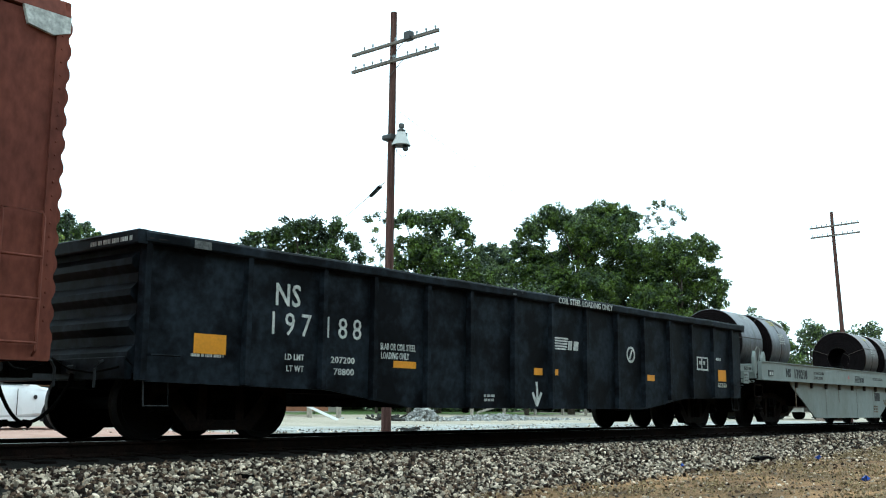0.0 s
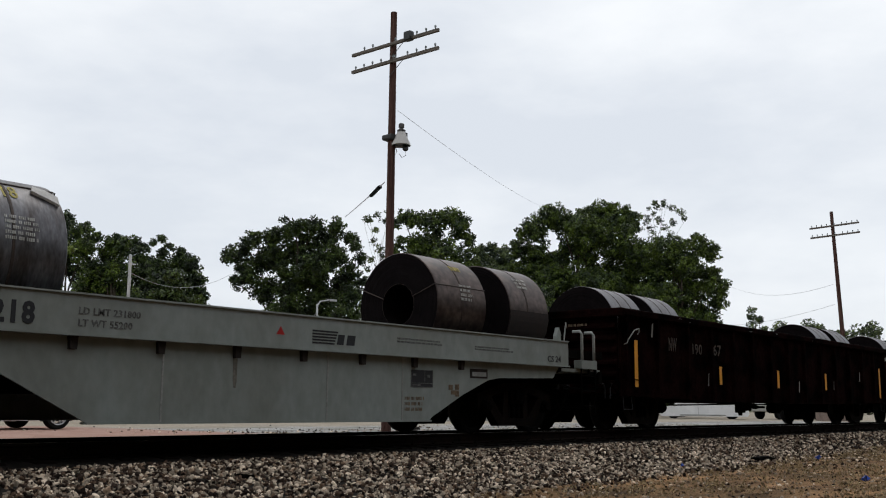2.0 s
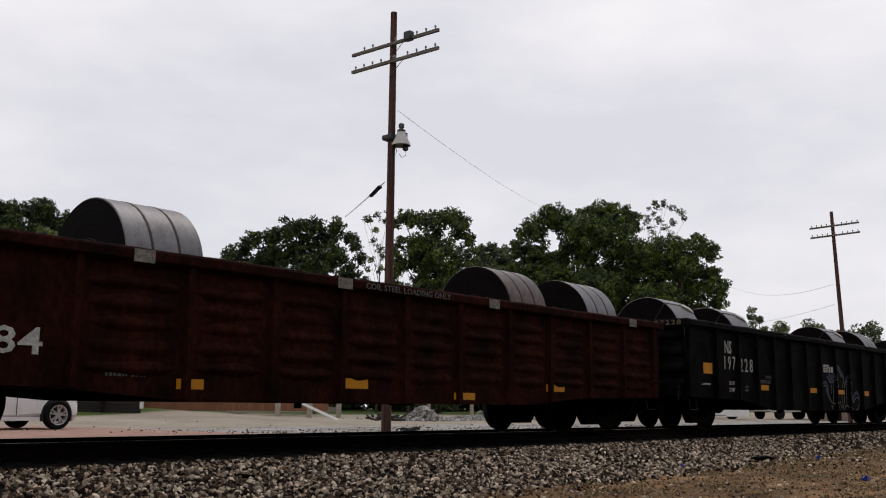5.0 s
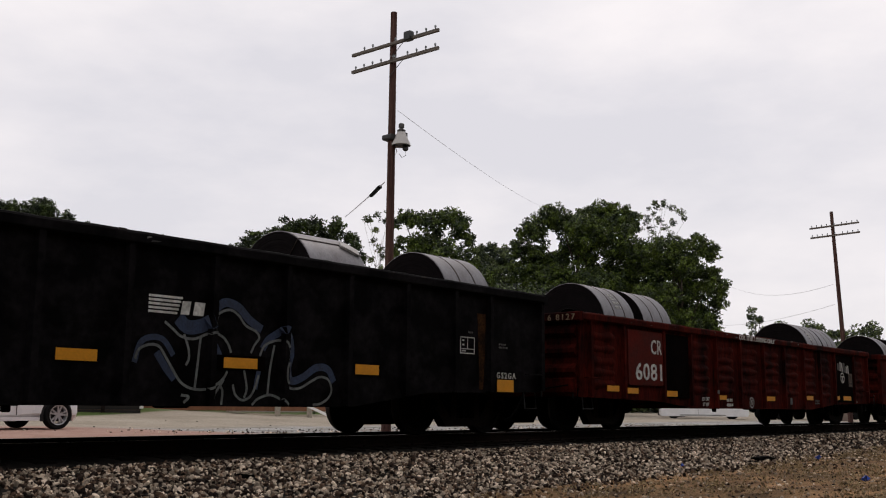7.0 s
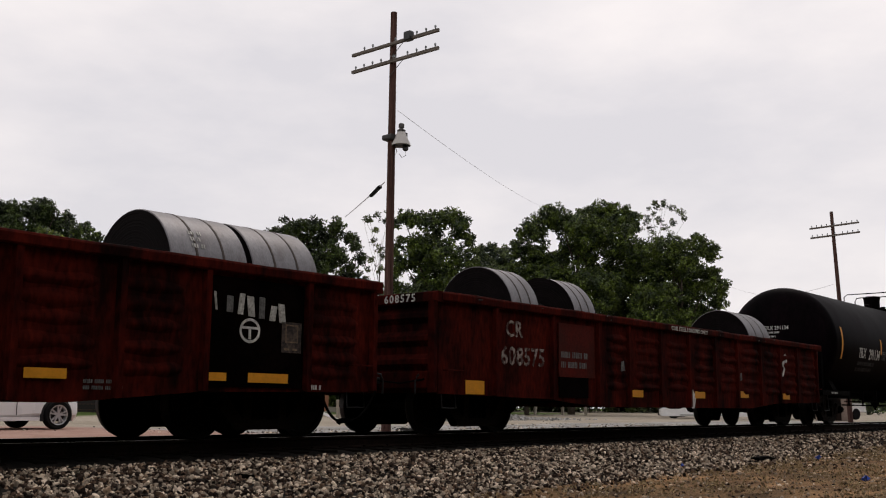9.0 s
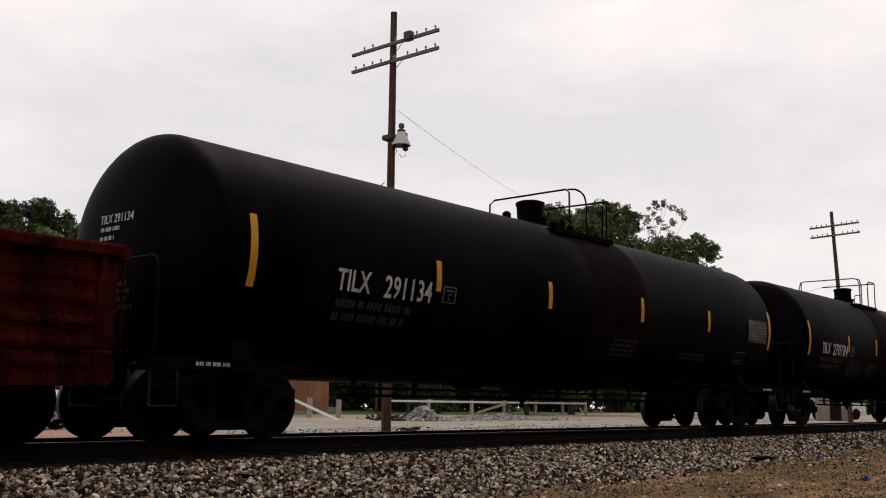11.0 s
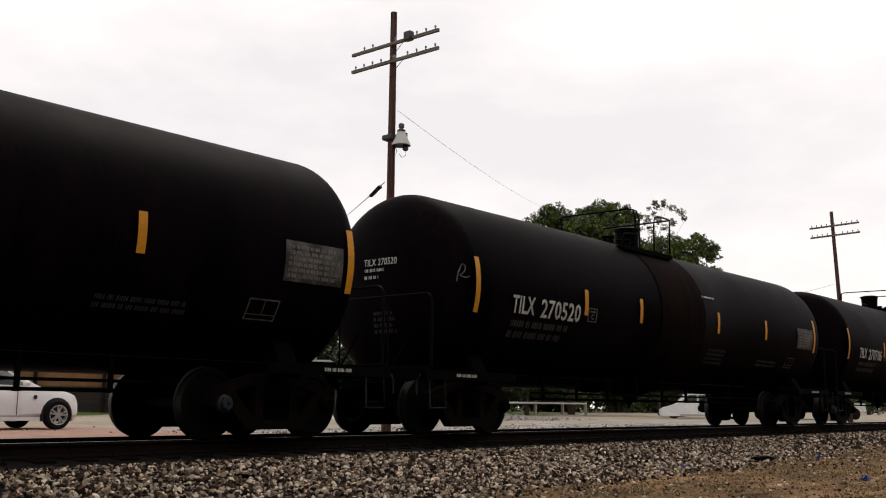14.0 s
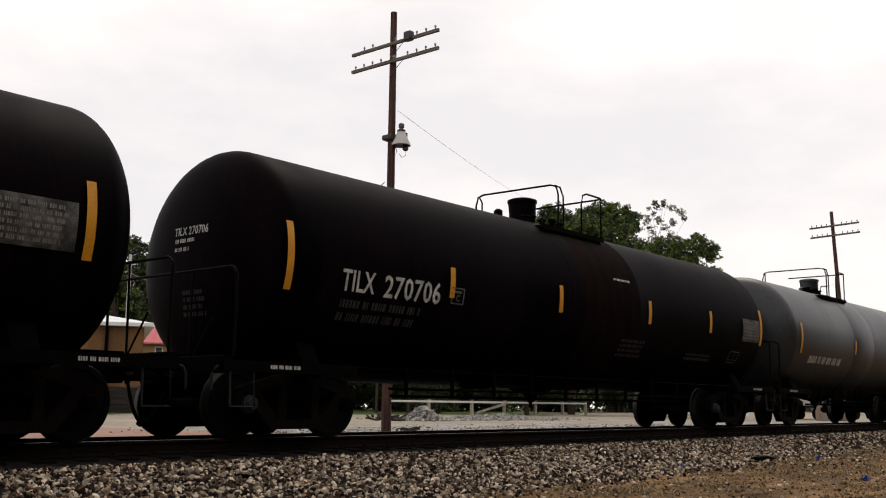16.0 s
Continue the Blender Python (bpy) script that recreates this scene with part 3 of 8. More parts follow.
def build_track():
    prof = [(-0.07, -0.172), (0.07, -0.172), (0.07, -0.160), (0.012, -0.135), (0.010, -0.045), (0.036, -0.035), (0.037, -0.008), (0.028, 0.0), (-0.028, 0.0),
            (-0.037, -0.008), (-0.036, -0.035), (-0.010, -0.045), (-0.012, -0.135), (-0.07, -0.160)]
    track = thing("railway_track", "rusty steel rails on dark wooden ties in stone ballast", "railway track", kind="structure")
    for y in (-0.755, 0.755):
        r = part("rail", Shape().prism([(p[0] + y, p[1]) for p in prof], -80, 260, "x"), RUST, track, "rust-brown steel rail")
        part("rail_head", Shape().prism([(y - 0.022, -0.004), (y + 0.022, -0.004), (y + 0.020, 0.0025), (y - 0.020, 0.0025)], -80, 260, "x"), TREAD, r, "polished running surface")
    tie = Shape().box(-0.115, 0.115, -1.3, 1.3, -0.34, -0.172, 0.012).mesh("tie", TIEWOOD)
    plate = Shape().box(-0.09, 0.09, -0.16, 0.16, -0.175, -0.16).mesh("tie_plate", RUST)
    spike = Shape().box(-0.012, 0.012, -0.02, 0.02, -0.17, -0.135).mesh("spike", RUST)
    rng = random.Random(4)
    for i in range(96):
        t = part("tie", tie, None, track, at=pose(2.0 + 0.53 * i, rng.uniform(-0.03, 0.03), rng.uniform(-0.006, 0.0), 0, 0, rng.uniform(-1, 1)))
        part("tie_plate", plate, None, t, at=pose(0, -0.755, 0))
        part("spike", spike, None, t, at=pose(0.05, -0.85, 0.0))


build_track()


# ---- behind the track: poles, lot, fences, buildings ----
def line_pole(x, y, top, arm_z, lean, detail):
    base = ground_z(x, y)
    span = 1.0 if detail else 0.82
    p = thing("utility_pole", "tall brown wooden utility pole with two crossarms", "utility pole", pose(x, y, base, lean[0], lean[1], 0), group="line poles along the track")
    h = top - base
    part("shaft", Shape().tube([(0, 0, -0.05), (0, 0, h * 0.5), (0, 0, h)], 0.128, 14, r2=0.085), WOODPOLE, p)
    for z in arm_z:
        z -= base
        arm = part("crossarm", Shape().box(-0.16, -0.085, -1.68 * span, 1.40 * span, z - 0.043, z + 0.043, 0.008), ARMWOOD, p, "weathered grey crossarm")
        for k in range(10):
            yy = -1.57 * span + 2.84 * span * k / 9 + (0.12 if k in (4,) else -0.12 if k in (5,) else 0)
            if detail and z + base > 9.7 and k in (3, 5, 6, 9):
                continue
            part("insulator", Shape().lathe([(z + 0.03, 0.016), (z + 0.09, 0.016), (z + 0.09, 0.024), (z + 0.12, 0.030), (z + 0.15, 0.020), (z + 0.16, 0.004)], "z", 8, True, (-0.122, yy, 0)), INSUL, arm)
        for sgn in (-1,) if detail else ():
            part("brace", Shape().tube([(-0.15, sgn * 0.50, z - 0.05), (-0.14, 0, z - 0.42)], 0.010, 5), PLATE, p)
    return p, base


def build_poles():
    p, base = line_pole(18.7, 5.85, 10.86, (9.93, 9.45), (0, 0.25), True)
    part("line_box", Shape().box(-0.26, -0.08, -0.80, -0.60, 9.86 - base, 10.10 - base, 0.02), TRIMBLACK, p, "small dark box on the upper arm")
    zl, lx, ly = 7.22 - base, 0.08, -0.27
    lamp = part("yard_lamp", Shape().lathe([(zl + 0.29, 0.05), (zl + 0.31, 0.105), (zl + 0.36, 0.11), (zl + 0.38, 0.06), (zl + 0.42, 0.05), (zl + 0.43, 0.075), (zl + 0.51, 0.075), (zl + 0.54, 0.05), (zl + 0.55, 0.001)], "z", 14, True, (lx, ly, 0)), PLATE, p, "grey yard lamp with an open metal shade")
    part("shade", Shape().lathe([(zl - 0.06, 0.245), (zl - 0.05, 0.25), (zl + 0.02, 0.235), (zl + 0.16, 0.16), (zl + 0.30, 0.11), (zl + 0.29, 0.10), (zl + 0.15, 0.15), (zl + 0.01, 0.22), (zl - 0.06, 0.235)], "z", 24, True, (lx, ly, 0)), SHADEGREY, lamp, "pale enamelled shade")
    part("bulb_holder", Shape().lathe([(zl - 0.20, 0.03), (zl - 0.17, 0.075), (zl - 0.05, 0.085), (zl + 0.05, 0.05), (zl + 0.28, 0.05)], "z", 12, True, (lx + 0.07, ly - 0.09, 0)), TRIMBLACK, lamp)
    # a black disc closes the lamp shade, in place of its unlit inside
    part("socket_base", Shape().lathe([(zl - 0.02, 0.001), (zl - 0.015, 0.20), (zl + 0.02, 0.21), (zl + 0.2, 0.10)], "z", 18, True, (lx, ly, 0)), TRIMBLACK, lamp, "black disc standing in for the dark inside of the lamp shade")
    part("lamp_arm", Shape().tube([(0.0, -0.05, zl + 0.10), (0.04, -0.15, zl + 0.22), (lx, ly, zl + 0.33)], 0.025, 6), GALV, lamp)
    part("conduit", Shape().tube([(-0.02, -0.11, zl + 0.02), (0.05, -0.15, zl - 0.2), (0.0, -0.11, zl - 0.34)], 0.012, 5), DARKWIRE, p)
    part("conduit_loop", Shape().tube([(lx + 0.07, ly - 0.09, zl - 0.2), (lx + 0.08, ly - 0.1, zl - 0.32), (lx, ly - 0.03, zl - 0.38), (lx - 0.05, ly + 0.02, zl - 0.28)], 0.007, 4), DARKWIRE, p)
    part("bolt_bracket", Shape().box(-0.20, 0.10, -0.16, 0.16, zl + 0.10, zl + 0.24, 0.03), TRIMBLACK, p)
    line_pole(52.6, 5.5, 10.65, (9.88, 9.38), (-1.7, -1.5), False)

    def wire(name, a, c, sag, r, label):
        pts = [(a[0] + (c[0] - a[0]) * k / 20, a[1] + (c[1] - a[1]) * k / 20, a[2] + (c[2] - a[2]) * k / 20 - sag * 4 * (k / 20) * (1 - k / 20)) for k in range(21)]
        thing(name, label, "cable", shape=Shape().tube(pts, r, 5), material=WIRE if r < 0.02 else DARKWIRE)

    wire("service_wire", (18.85, 5.75, 8.15), (61.5, 30, 15.3), 0.25, 0.006, "thin overhead service wire from the pole to the trees")
    wire("service_wire", (18.6, 5.95, 6.2), (29.0, 18.0, 8.25), 0.02, 0.016, "overhead service cable from the pole to the left trees".replace("left ", ""))
    sp = thing("cable_splice", "dark splice box hanging on a service cable", "splice box", shape=Shape().tube([(19.38, 6.85, 6.33), (19.48, 6.97, 6.36), (21.02, 8.75, 6.63), (21.14, 8.89, 6.66)], 0.058, 8), material=RUBBER)
    wire("distant_wire", (52.3, 5.9, 6.85), (80.3, 24.0, 10.8), 0.7, 0.008, "thin overhead wire behind the trees")
    wire("distant_wire", (52.3, 5.9, 5.8), (79.5, 25.7, 7.5), 0.4, 0.008, "thin overhead wire behind the trees")


build_poles()


def leaves_mesh(name, clumps, count, size, material, rng):
    """Leaves as small folded blades scattered round clump centres; clumps: (centre, radius)."""
    c = np.array([k[0] for k in clumps])
    r = np.array([k[1] for k in clumps])
    w = r ** 2
    idx = rng.choice(len(c), count, p=w / w.sum())
    d = rng.normal(size=(count, 3))
    d /= np.linalg.norm(d, axis=1)[:, None]
    rad = r[idx] * rng.uniform(0.35, 1.0, count) ** 0.5
    p = c[idx] + d * rad[:, None] * np.array([1, 1, 0.72])
    a = rng.normal(size=(count, 3))
    a /= np.linalg.norm(a, axis=1)[:, None]
    b = np.cross(a, d + 0.4 * rng.normal(size=(count, 3)))
    b /= np.linalg.norm(b, axis=1)[:, None]
    s = size * rng.uniform(0.6, 1.3, count)[:, None]
    up = np.cross(a, b) * s * 0.22
    v = np.stack([p - a * s, p + b * s * 0.55 + up, p + a * s, p - b * s * 0.55 + up], 1).reshape(-1, 3)
    me = bpy.data.meshes.new(name)
    me.vertices.add(count * 4)
    me.vertices.foreach_set("co", v.astype(np.float32).ravel())
    me.loops.add(count * 6)
    f = (np.array([0, 1, 2, 0, 2, 3])[None] + 4 * np.arange(count)[:, None]).ravel()
    me.loops.foreach_set("vertex_index", f.astype(np.int32))
    me.polygons.add(count * 2)
    me.polygons.foreach_set("loop_start", np.arange(0, count * 6, 3, dtype=np.int32))
    me.polygons.foreach_set("use_smooth", np.zeros(len(me.polygons), dtype=bool))
    me.materials.append(material)
    me.update(calc_edges=True)
    return me


build_dry_grass()


def tree(name, label, x, y, top, width, material, seed, low=0.2, clumps=120, leaves=16000, leaf=0.14, clump=0.105, trunk=0.018, limbs=12, fill=0.55):
    """A tapered trunk with limbs, and a lobed crown of leaf clumps with gaps."""
    rng = np.random.default_rng(seed)
    base = ground_z(x, y) - 0.05
    h = top - base
    t = thing(name, label, "tree", pose(x, y, base))
    z0 = h * low
    zm, hz = (z0 + h) / 2, (h - z0) / 2
    # a few big lobes give the uneven outline; the clumps sit on and in them
    lobes = []
    for k in range(9):
        a, v = rng.uniform(0, 2 * math.pi), rng.uniform(-0.75, 0.62)
        q = math.sqrt(max(0.05, 1 - v * v)) * rng.uniform(0.35, 0.68)
        lobes.append((q * math.cos(a), q * math.sin(a), v, rng.uniform(0.30, 0.48)))
    lobes += [(rng.uniform(-0.15, 0.15), rng.uniform(-0.15, 0.15), 0.60, 0.36), (0, 0, 0.0, 0.55)]
    cs = []
    for k in range(clumps):
        lx, ly, lz, lr = lobes[rng.integers(len(lobes))]
        d = rng.normal(size=3)
        d /= np.linalg.norm(d)
        rr = lr * rng.uniform(fill, 1.0)
        p = np.array([(lx + d[0] * rr) * width / 2, (ly + d[1] * rr) * width / 2, zm + (lz + d[2] * rr) * hz])
        cr = width * clump * rng.uniform(0.5, 1.15)
        p[2] = min(max(p[2], z0 * 0.9), h - cr * 0.6)
        cs.append((tuple(p), cr))
    bend = rng.uniform(-0.03, 0.03, 2) * h
    part("trunk", Shape().tube([(0, 0, 0), (bend[0] * 0.4, bend[1] * 0.4, h * 0.35), (bend[0], bend[1], h * 0.85)], h * trunk, 8, r2=h * trunk * 0.25), BARK, t)
    for k in rng.choice(len(cs), min(len(cs), limbs), replace=False):
        c = cs[k][0]
        zs = max(h * 0.12, c[2] * rng.uniform(0.4, 0.7))
        f = zs / (h * 0.85)
        part("limb", Shape().tube([(bend[0] * f, bend[1] * f, zs), (c[0] * 0.5, c[1] * 0.5, (zs + c[2]) / 2 + 0.02 * h), c], h * trunk * 0.38, 5, r2=h * trunk * 0.08), BARK, t)
    part("crown", leaves_mesh("crown", cs, leaves, leaf, material, rng), None, t)
    return t


def crown_tree(label, x, y, lobes, material, seed, density, gaps=()):
    """A tree whose crown is a set of lobes: (sideways offset, height, radius) in metres, filled with leaf tufts; gaps: openings in the crown."""
    rng = np.random.default_rng(seed)
    base = ground_z(x, y) - 0.05
    t = thing("tree", label, "tree", pose(x, y, base))
    across = np.array([0.643, -0.766, 0.0])
    deep = np.array([0.766, 0.643, 0.0])
    airy = density <= 0.6
    cs = []
    for u, z, r in lobes:
        r *= 1.0 if airy else 1.22
        c = across * u + deep * rng.uniform(-1.0, 1.0) * max(r, 0.8) + np.array([0, 0, z - base])
        n = max(10, int((58 if airy else 56) * density ** 0.5 * r ** 1.6))
        for k in range(n):
            d = rng.normal(size=3)
            d /= np.linalg.norm(d)
            cr = rng.uniform(0.12, 0.25) if airy else rng.uniform(0.18, 0.46) * (0.65 + 0.30 * r)
            p = c + d * max(0.1, (r * 1.25 if airy else r) - cr * 0.55) * rng.uniform(0.3 if airy else 0.15, 1.03) ** (1.0 if airy else 0.6)
            pu = p[0] * across[0] + p[1] * across[1]
            if any(math.hypot(pu - gu, p[2] + base - gz) < gr * 0.75 for gu, gz, gr in gaps):
                continue
            cs.append(((p[0], p[1], max(p[2], 0.3)), cr))
    h = max(z + r for _, z, r in lobes) - base
    girth = 0.018 * h if density > 0.6 else 0.007 * h
    bend = rng.uniform(-0.03, 0.03, 2) * h
    mid = across * (sum(l[0] for l in lobes) / len(lobes))
    bend = bend + mid[:2]
    part("trunk", Shape().tube([(0, 0, 0), (bend[0] * 0.4, bend[1] * 0.4, h * 0.35), (bend[0], bend[1], h * 0.8)], girth, 8, r2=girth * 0.25), BARK, t)
    for k in rng.choice(len(cs), min(len(cs), 11 if airy else 16), replace=False):
        c = Vector(cs[k][0])
        zs = min(h * 0.78, c.z * rng.uniform(0.62, 0.86) if airy else max(h * 0.12, c.z * rng.uniform(0.4, 0.75)))
        f = zs / (h * 0.8)
        a = Vector((bend[0] * f, bend[1] * f, zs))
        m1 = a.lerp(c, 0.35) + Vector((0, 0, 0.03 * h)) + Vector(rng.normal(0, 0.12, 3))
        m2 = a.lerp(c, 0.7) + Vector((0, 0, 0.02 * h)) + Vector(rng.normal(0, 0.12, 3))
        part("limb", Shape().tube([a, m1, m2, c], girth * (0.10 if airy else 0.36), 5, r2=girth * 0.07), BARK, t)
    count = int(sum(c[1] ** 2 for c in cs) * (400 if airy else 248) * min(1.0, density * 1.2))
    part("crown", leaves_mesh("crown", cs, count, 0.093 if airy else 0.107, material, rng), None, t)
    return t


def build_trees():
    crown_tree("green broad-leaved tree in full summer leaf", 64.3, 29.6, [(-0.8, 11.70, 1.12), (0.2, 10.20, 1.12), (-0.2, 12.80, 0.86), (-1.6, 11.20, 0.95), (1.0, 12.50, 0.86), (-1.2, 15.05, 1.04), (-2.2, 14.35, 1.04), (-3.2, 13.70, 0.87), (-3.9, 12.50, 0.73), (-0.1, 14.65, 1.04), (1.7, 15.05, 1.08), (2.6, 15.25, 0.95), (3.8, 14.95, 1.04), (4.7, 14.55, 0.87), (1.0, 13.60, 1.3), (3.2, 13.20, 1.56), (-2.5, 12.30, 1.12), (-2.9, 10.50, 1.55), (-1.0, 10.70, 1.12), (-1.4, 9.20, 1.72), (1.8, 9.00, 1.8), (4.3, 11.40, 1.72), (4.4, 9.10, 1.71), (-2.5, 7.10, 1.92), (0.5, 6.20, 1.92), (3.5, 6.30, 1.92), (1.4, 11.40, 1.03), (5.3, 6.6, 1.5)], LEAF, 10, 1.0,
               [(-1.0, 12.7, 0.56), (-1.78, 12.39, 0.3), (0.45, 11.54, 0.3), (1.1, 11.2, 0.39), (1.1, 10.0, 0.34), (2.34, 11.38, 0.26), (2.97, 12.43, 0.26), (0.57, 10.54, 0.26), (-2.47, 13.13, 0.17), (2.15, 9.9, 0.21), (3.61, 14.28, 0.26), (4.06, 15.16, 0.17)])
    crown_tree("green broad-leaved tree in full summer leaf", 66.8, 21.9, [(0.5, 10.80, 0.99), (-1.6, 10.60, 0.83), (-1.6, 11.72, 1.16), (0.0, 12.02, 1.08), (1.4, 12.12, 0.91), (2.3, 11.72, 0.75), (-2.8, 11.92, 1.04), (-0.8, 9.90, 1.65), (1.7, 9.90, 1.4), (2.6, 10.20, 0.66), (2.6, 9.10, 0.91), (2.9, 8.10, 0.66), (0.8, 7.90, 1.64), (-1.7, 7.90, 1.64), (-0.1, 5.80, 1.64), (-2.3, 6.1, 1.5), (-2.5, 4.4, 1.5), (2.0, 6.60, 1.23)], LEAF, 11, 1.0,
               [(-1.8, 11.1, 0.29), (-0.97, 10.94, 0.25), (0.31, 11.11, 0.25), (1.38, 10.87, 0.25), (-0.3, 9.9, 0.21), (2.62, 10.84, 0.21), (0.79, 10.41, 0.17)])
    crown_tree("sparse open-topped tree with airy branches", 73.1, 27.0, [(0.4, 16.8, 0.46), (-0.3, 16.4, 0.46), (1.3, 16.6, 0.46), (2.2, 16.5, 0.42), (-0.8, 15.6, 0.42), (1.7, 15.7, 0.37), (0.3, 15.7, 0.46), (1.0, 15.2, 0.37), (-0.4, 14.9, 0.46), (1.3, 14.5, 0.37), (-1.3, 14.9, 0.46), (2.56, 15.96, 0.23), (0.3, 14.2, 0.55), (0.88, 17.22, 0.28), (-0.09, 17.11, 0.28)], LEAFGREY, 12, 0.55,
               [(0.67, 15.99, 0.19), (0.0, 15.32, 0.18), (1.6, 16.14, 0.19)])
    crown_tree("green broad-leaved tree in full summer leaf", 54.1, 34.0, [(-1.7, 11.10, 0.81), (-2.3, 10.40, 0.56), (-2.6, 11.90, 0.56), (1.9, 11.60, 0.56), (-2.9, 10.80, 0.56), (-3.0, 7.20, 1.52), (-0.6, 6.40, 1.59), (1.8, 6.40, 1.59), (-4.6, 6.70, 1.12), (-1.3, 11.00, 0.56), (-0.3, 11.00, 0.64), (0.9, 14.18, 0.77), (0.1, 13.68, 0.73), (1.7, 13.68, 0.53), (-0.9, 13.48, 0.69), (-1.9, 13.68, 0.69), (-2.6, 13.98, 0.53), (-0.3, 12.10, 1.13), (1.4, 12.98, 0.73), (2.2, 12.30, 0.44), (-1.4, 11.90, 0.89), (0.5, 10.70, 1.21), (-0.7, 9.90, 1.2), (2.3, 10.40, 0.72), (-1.2, 8.20, 1.4), (0.9, 8.60, 1.4), (2.9, 9.10, 1.2), (-3.1, 13.28, 0.4), (-3.2, 11.50, 0.48), (-3.0, 9.90, 0.56), (-3.1, 8.40, 1.0)], LEAF, 8, 0.9,
               [(1.4, 12.0, 0.36), (1.97, 11.64, 0.24), (-2.5, 11.8, 0.36), (-2.3, 11.0, 0.32), (-2.2, 10.2, 0.32), (-1.63, 9.78, 0.28), (-1.44, 10.6, 0.2), (-2.98, 11.6, 0.2), (-0.48, 10.6, 0.16)])
    crown_tree("thin sparse tree with bare twigs showing", 47.7, 33.8, [(-0.2, 13.2, 0.34), (-0.63, 12.58, 0.26), (-0.97, 12.73, 0.23), (0.3, 12.7, 0.3), (-0.21, 11.9, 0.23), (-0.42, 11.32, 0.26), (0.7, 13.1, 0.3), (0.0, 10.8, 0.3), (-0.55, 10.19, 0.26), (0.3, 10.2, 0.3), (-0.8, 9.5, 0.3), (0.1, 9.4, 0.34)], LEAFGREY, 7, 0.4)
    crown_tree("lower dull green tree between two taller ones", 71.0, 42.1, [(0.3, 7.9, 2.0), (-1.0, 14.4, 0.61), (0.0, 14.6, 0.61), (1.0, 14.3, 0.61), (-0.5, 13.2, 1.26), (1.3, 13.2, 1.01), (0.5, 11.9, 1.51), (-1.0, 11.5, 1.51), (0.8, 10.0, 1.76)], LEAFGREY, 9, 0.95)
    crown_tree("dark green dome-shaped tree beside the lot", 46.3, 40.2, [(-3.7, 9.0, 0.78), (-2.2, 8.3, 1.09), (-0.2, 7.5, 1.16), (1.8, 7.3, 1.16), (3.7, 7.7, 0.97), (4.4, 8.9, 0.55), (3.3, 6.4, 1.16), (-0.9, 6.1, 1.35), (1.4, 5.5, 1.55), (1.3, 8.3, 0.97), (2.9, 8.5, 0.86), (-3.9, 11.1, 0.59), (-3.1, 11.8, 0.71), (-1.9, 12.0, 0.71), (-0.7, 12.4, 0.79), (0.3, 12.5, 0.75), (1.1, 12.8, 0.79), (2.8, 12.6, 0.67), (3.6, 12.1, 0.59), (2.0, 12.0, 0.78), (4.0, 11.4, 0.47), (4.3, 10.6, 0.47), (0.5, 11.2, 1.17), (-1.1, 11.0, 1.1), (2.5, 10.5, 1.09), (-2.2, 10.5, 0.98), (1.3, 9.6, 1.17), (3.3, 9.4, 0.98), (-0.2, 9.2, 1.17), (-3.4, 9.9, 0.98), (-4.6, 10.7, 0.7)], LEAFDARK, 6, 1.0,
               [(2.46, 10.54, 0.2), (-1.28, 11.38, 0.16), (3.2, 12.21, 0.24), (3.56, 10.39, 0.16), (1.65, 12.92, 0.2), (0.67, 11.63, 0.12)])
    crown_tree("dark green dense tree behind the shed", 40.5, 66.1, [(-2.7, 15.9, 1.2), (-1.3, 15.9, 1.02), (0.1, 16.1, 1.07), (1.2, 16.1, 0.93), (1.7, 15.4, 0.51), (-1.7, 14.3, 1.39), (0.6, 14.3, 1.29), (-0.4, 12.9, 1.38), (-3.8, 15.7, 1.39), (-2.5, 12.5, 1.38)], LEAFDARK, 1, 1.0,
               [(0.81, 16.5, 0.14), (-0.58, 15.22, 0.14)])
    crown_tree("dark green dense tree behind the shed", 44.2, 64.7, [(-3.9, 12.2, 1.65), (-5.8, 12.2, 1.65), (-2.0, 12.2, 1.41), (-5.6, 9.8, 1.87), (-2.8, 9.9, 1.88), (-0.1, 11.3, 1.41), (0.3, 13.3, 0.85), (-1.2, 15.7, 0.71), (-1.2, 14.6, 0.95), (-1.7, 13.7, 0.94), (-0.4, 15.1, 0.47), (0.2, 15.2, 0.43), (0.69, 14.85, 0.33), (-0.9, 13.3, 0.94)], LEAFDARK, 2, 1.0)
    crown_tree("yellow-green young tree near the shed", 26.3, 35.8, [(-0.7, 9.0, 0.35), (-0.3, 8.7, 0.35), (-1.1, 8.6, 0.32), (-0.1, 8.8, 0.26), (-1.4, 8.7, 0.23), (-0.5, 8.0, 0.52), (0.4, 8.3, 0.35), (-1.0, 7.8, 0.46)], LEAFLIGHT, 3, 0.8)
    crown_tree("mid-green bushy tree behind the shed", 38.7, 49.2, [(-0.8, 7.2, 1.55), (-3.1, 7.6, 1.55), (-1.9, 5.6, 1.55), (-3.4, 12.2, 0.59), (-2.4, 11.9, 0.51), (-1.4, 11.6, 0.51), (-0.7, 11.7, 0.55), (-0.1, 11.5, 0.47), (-1.8, 10.8, 0.78), (-0.4, 10.9, 0.7), (-3.0, 10.9, 0.86), (-0.7, 9.6, 1.17), (-2.1, 9.1, 1.25)], LEAF, 4, 1.0)
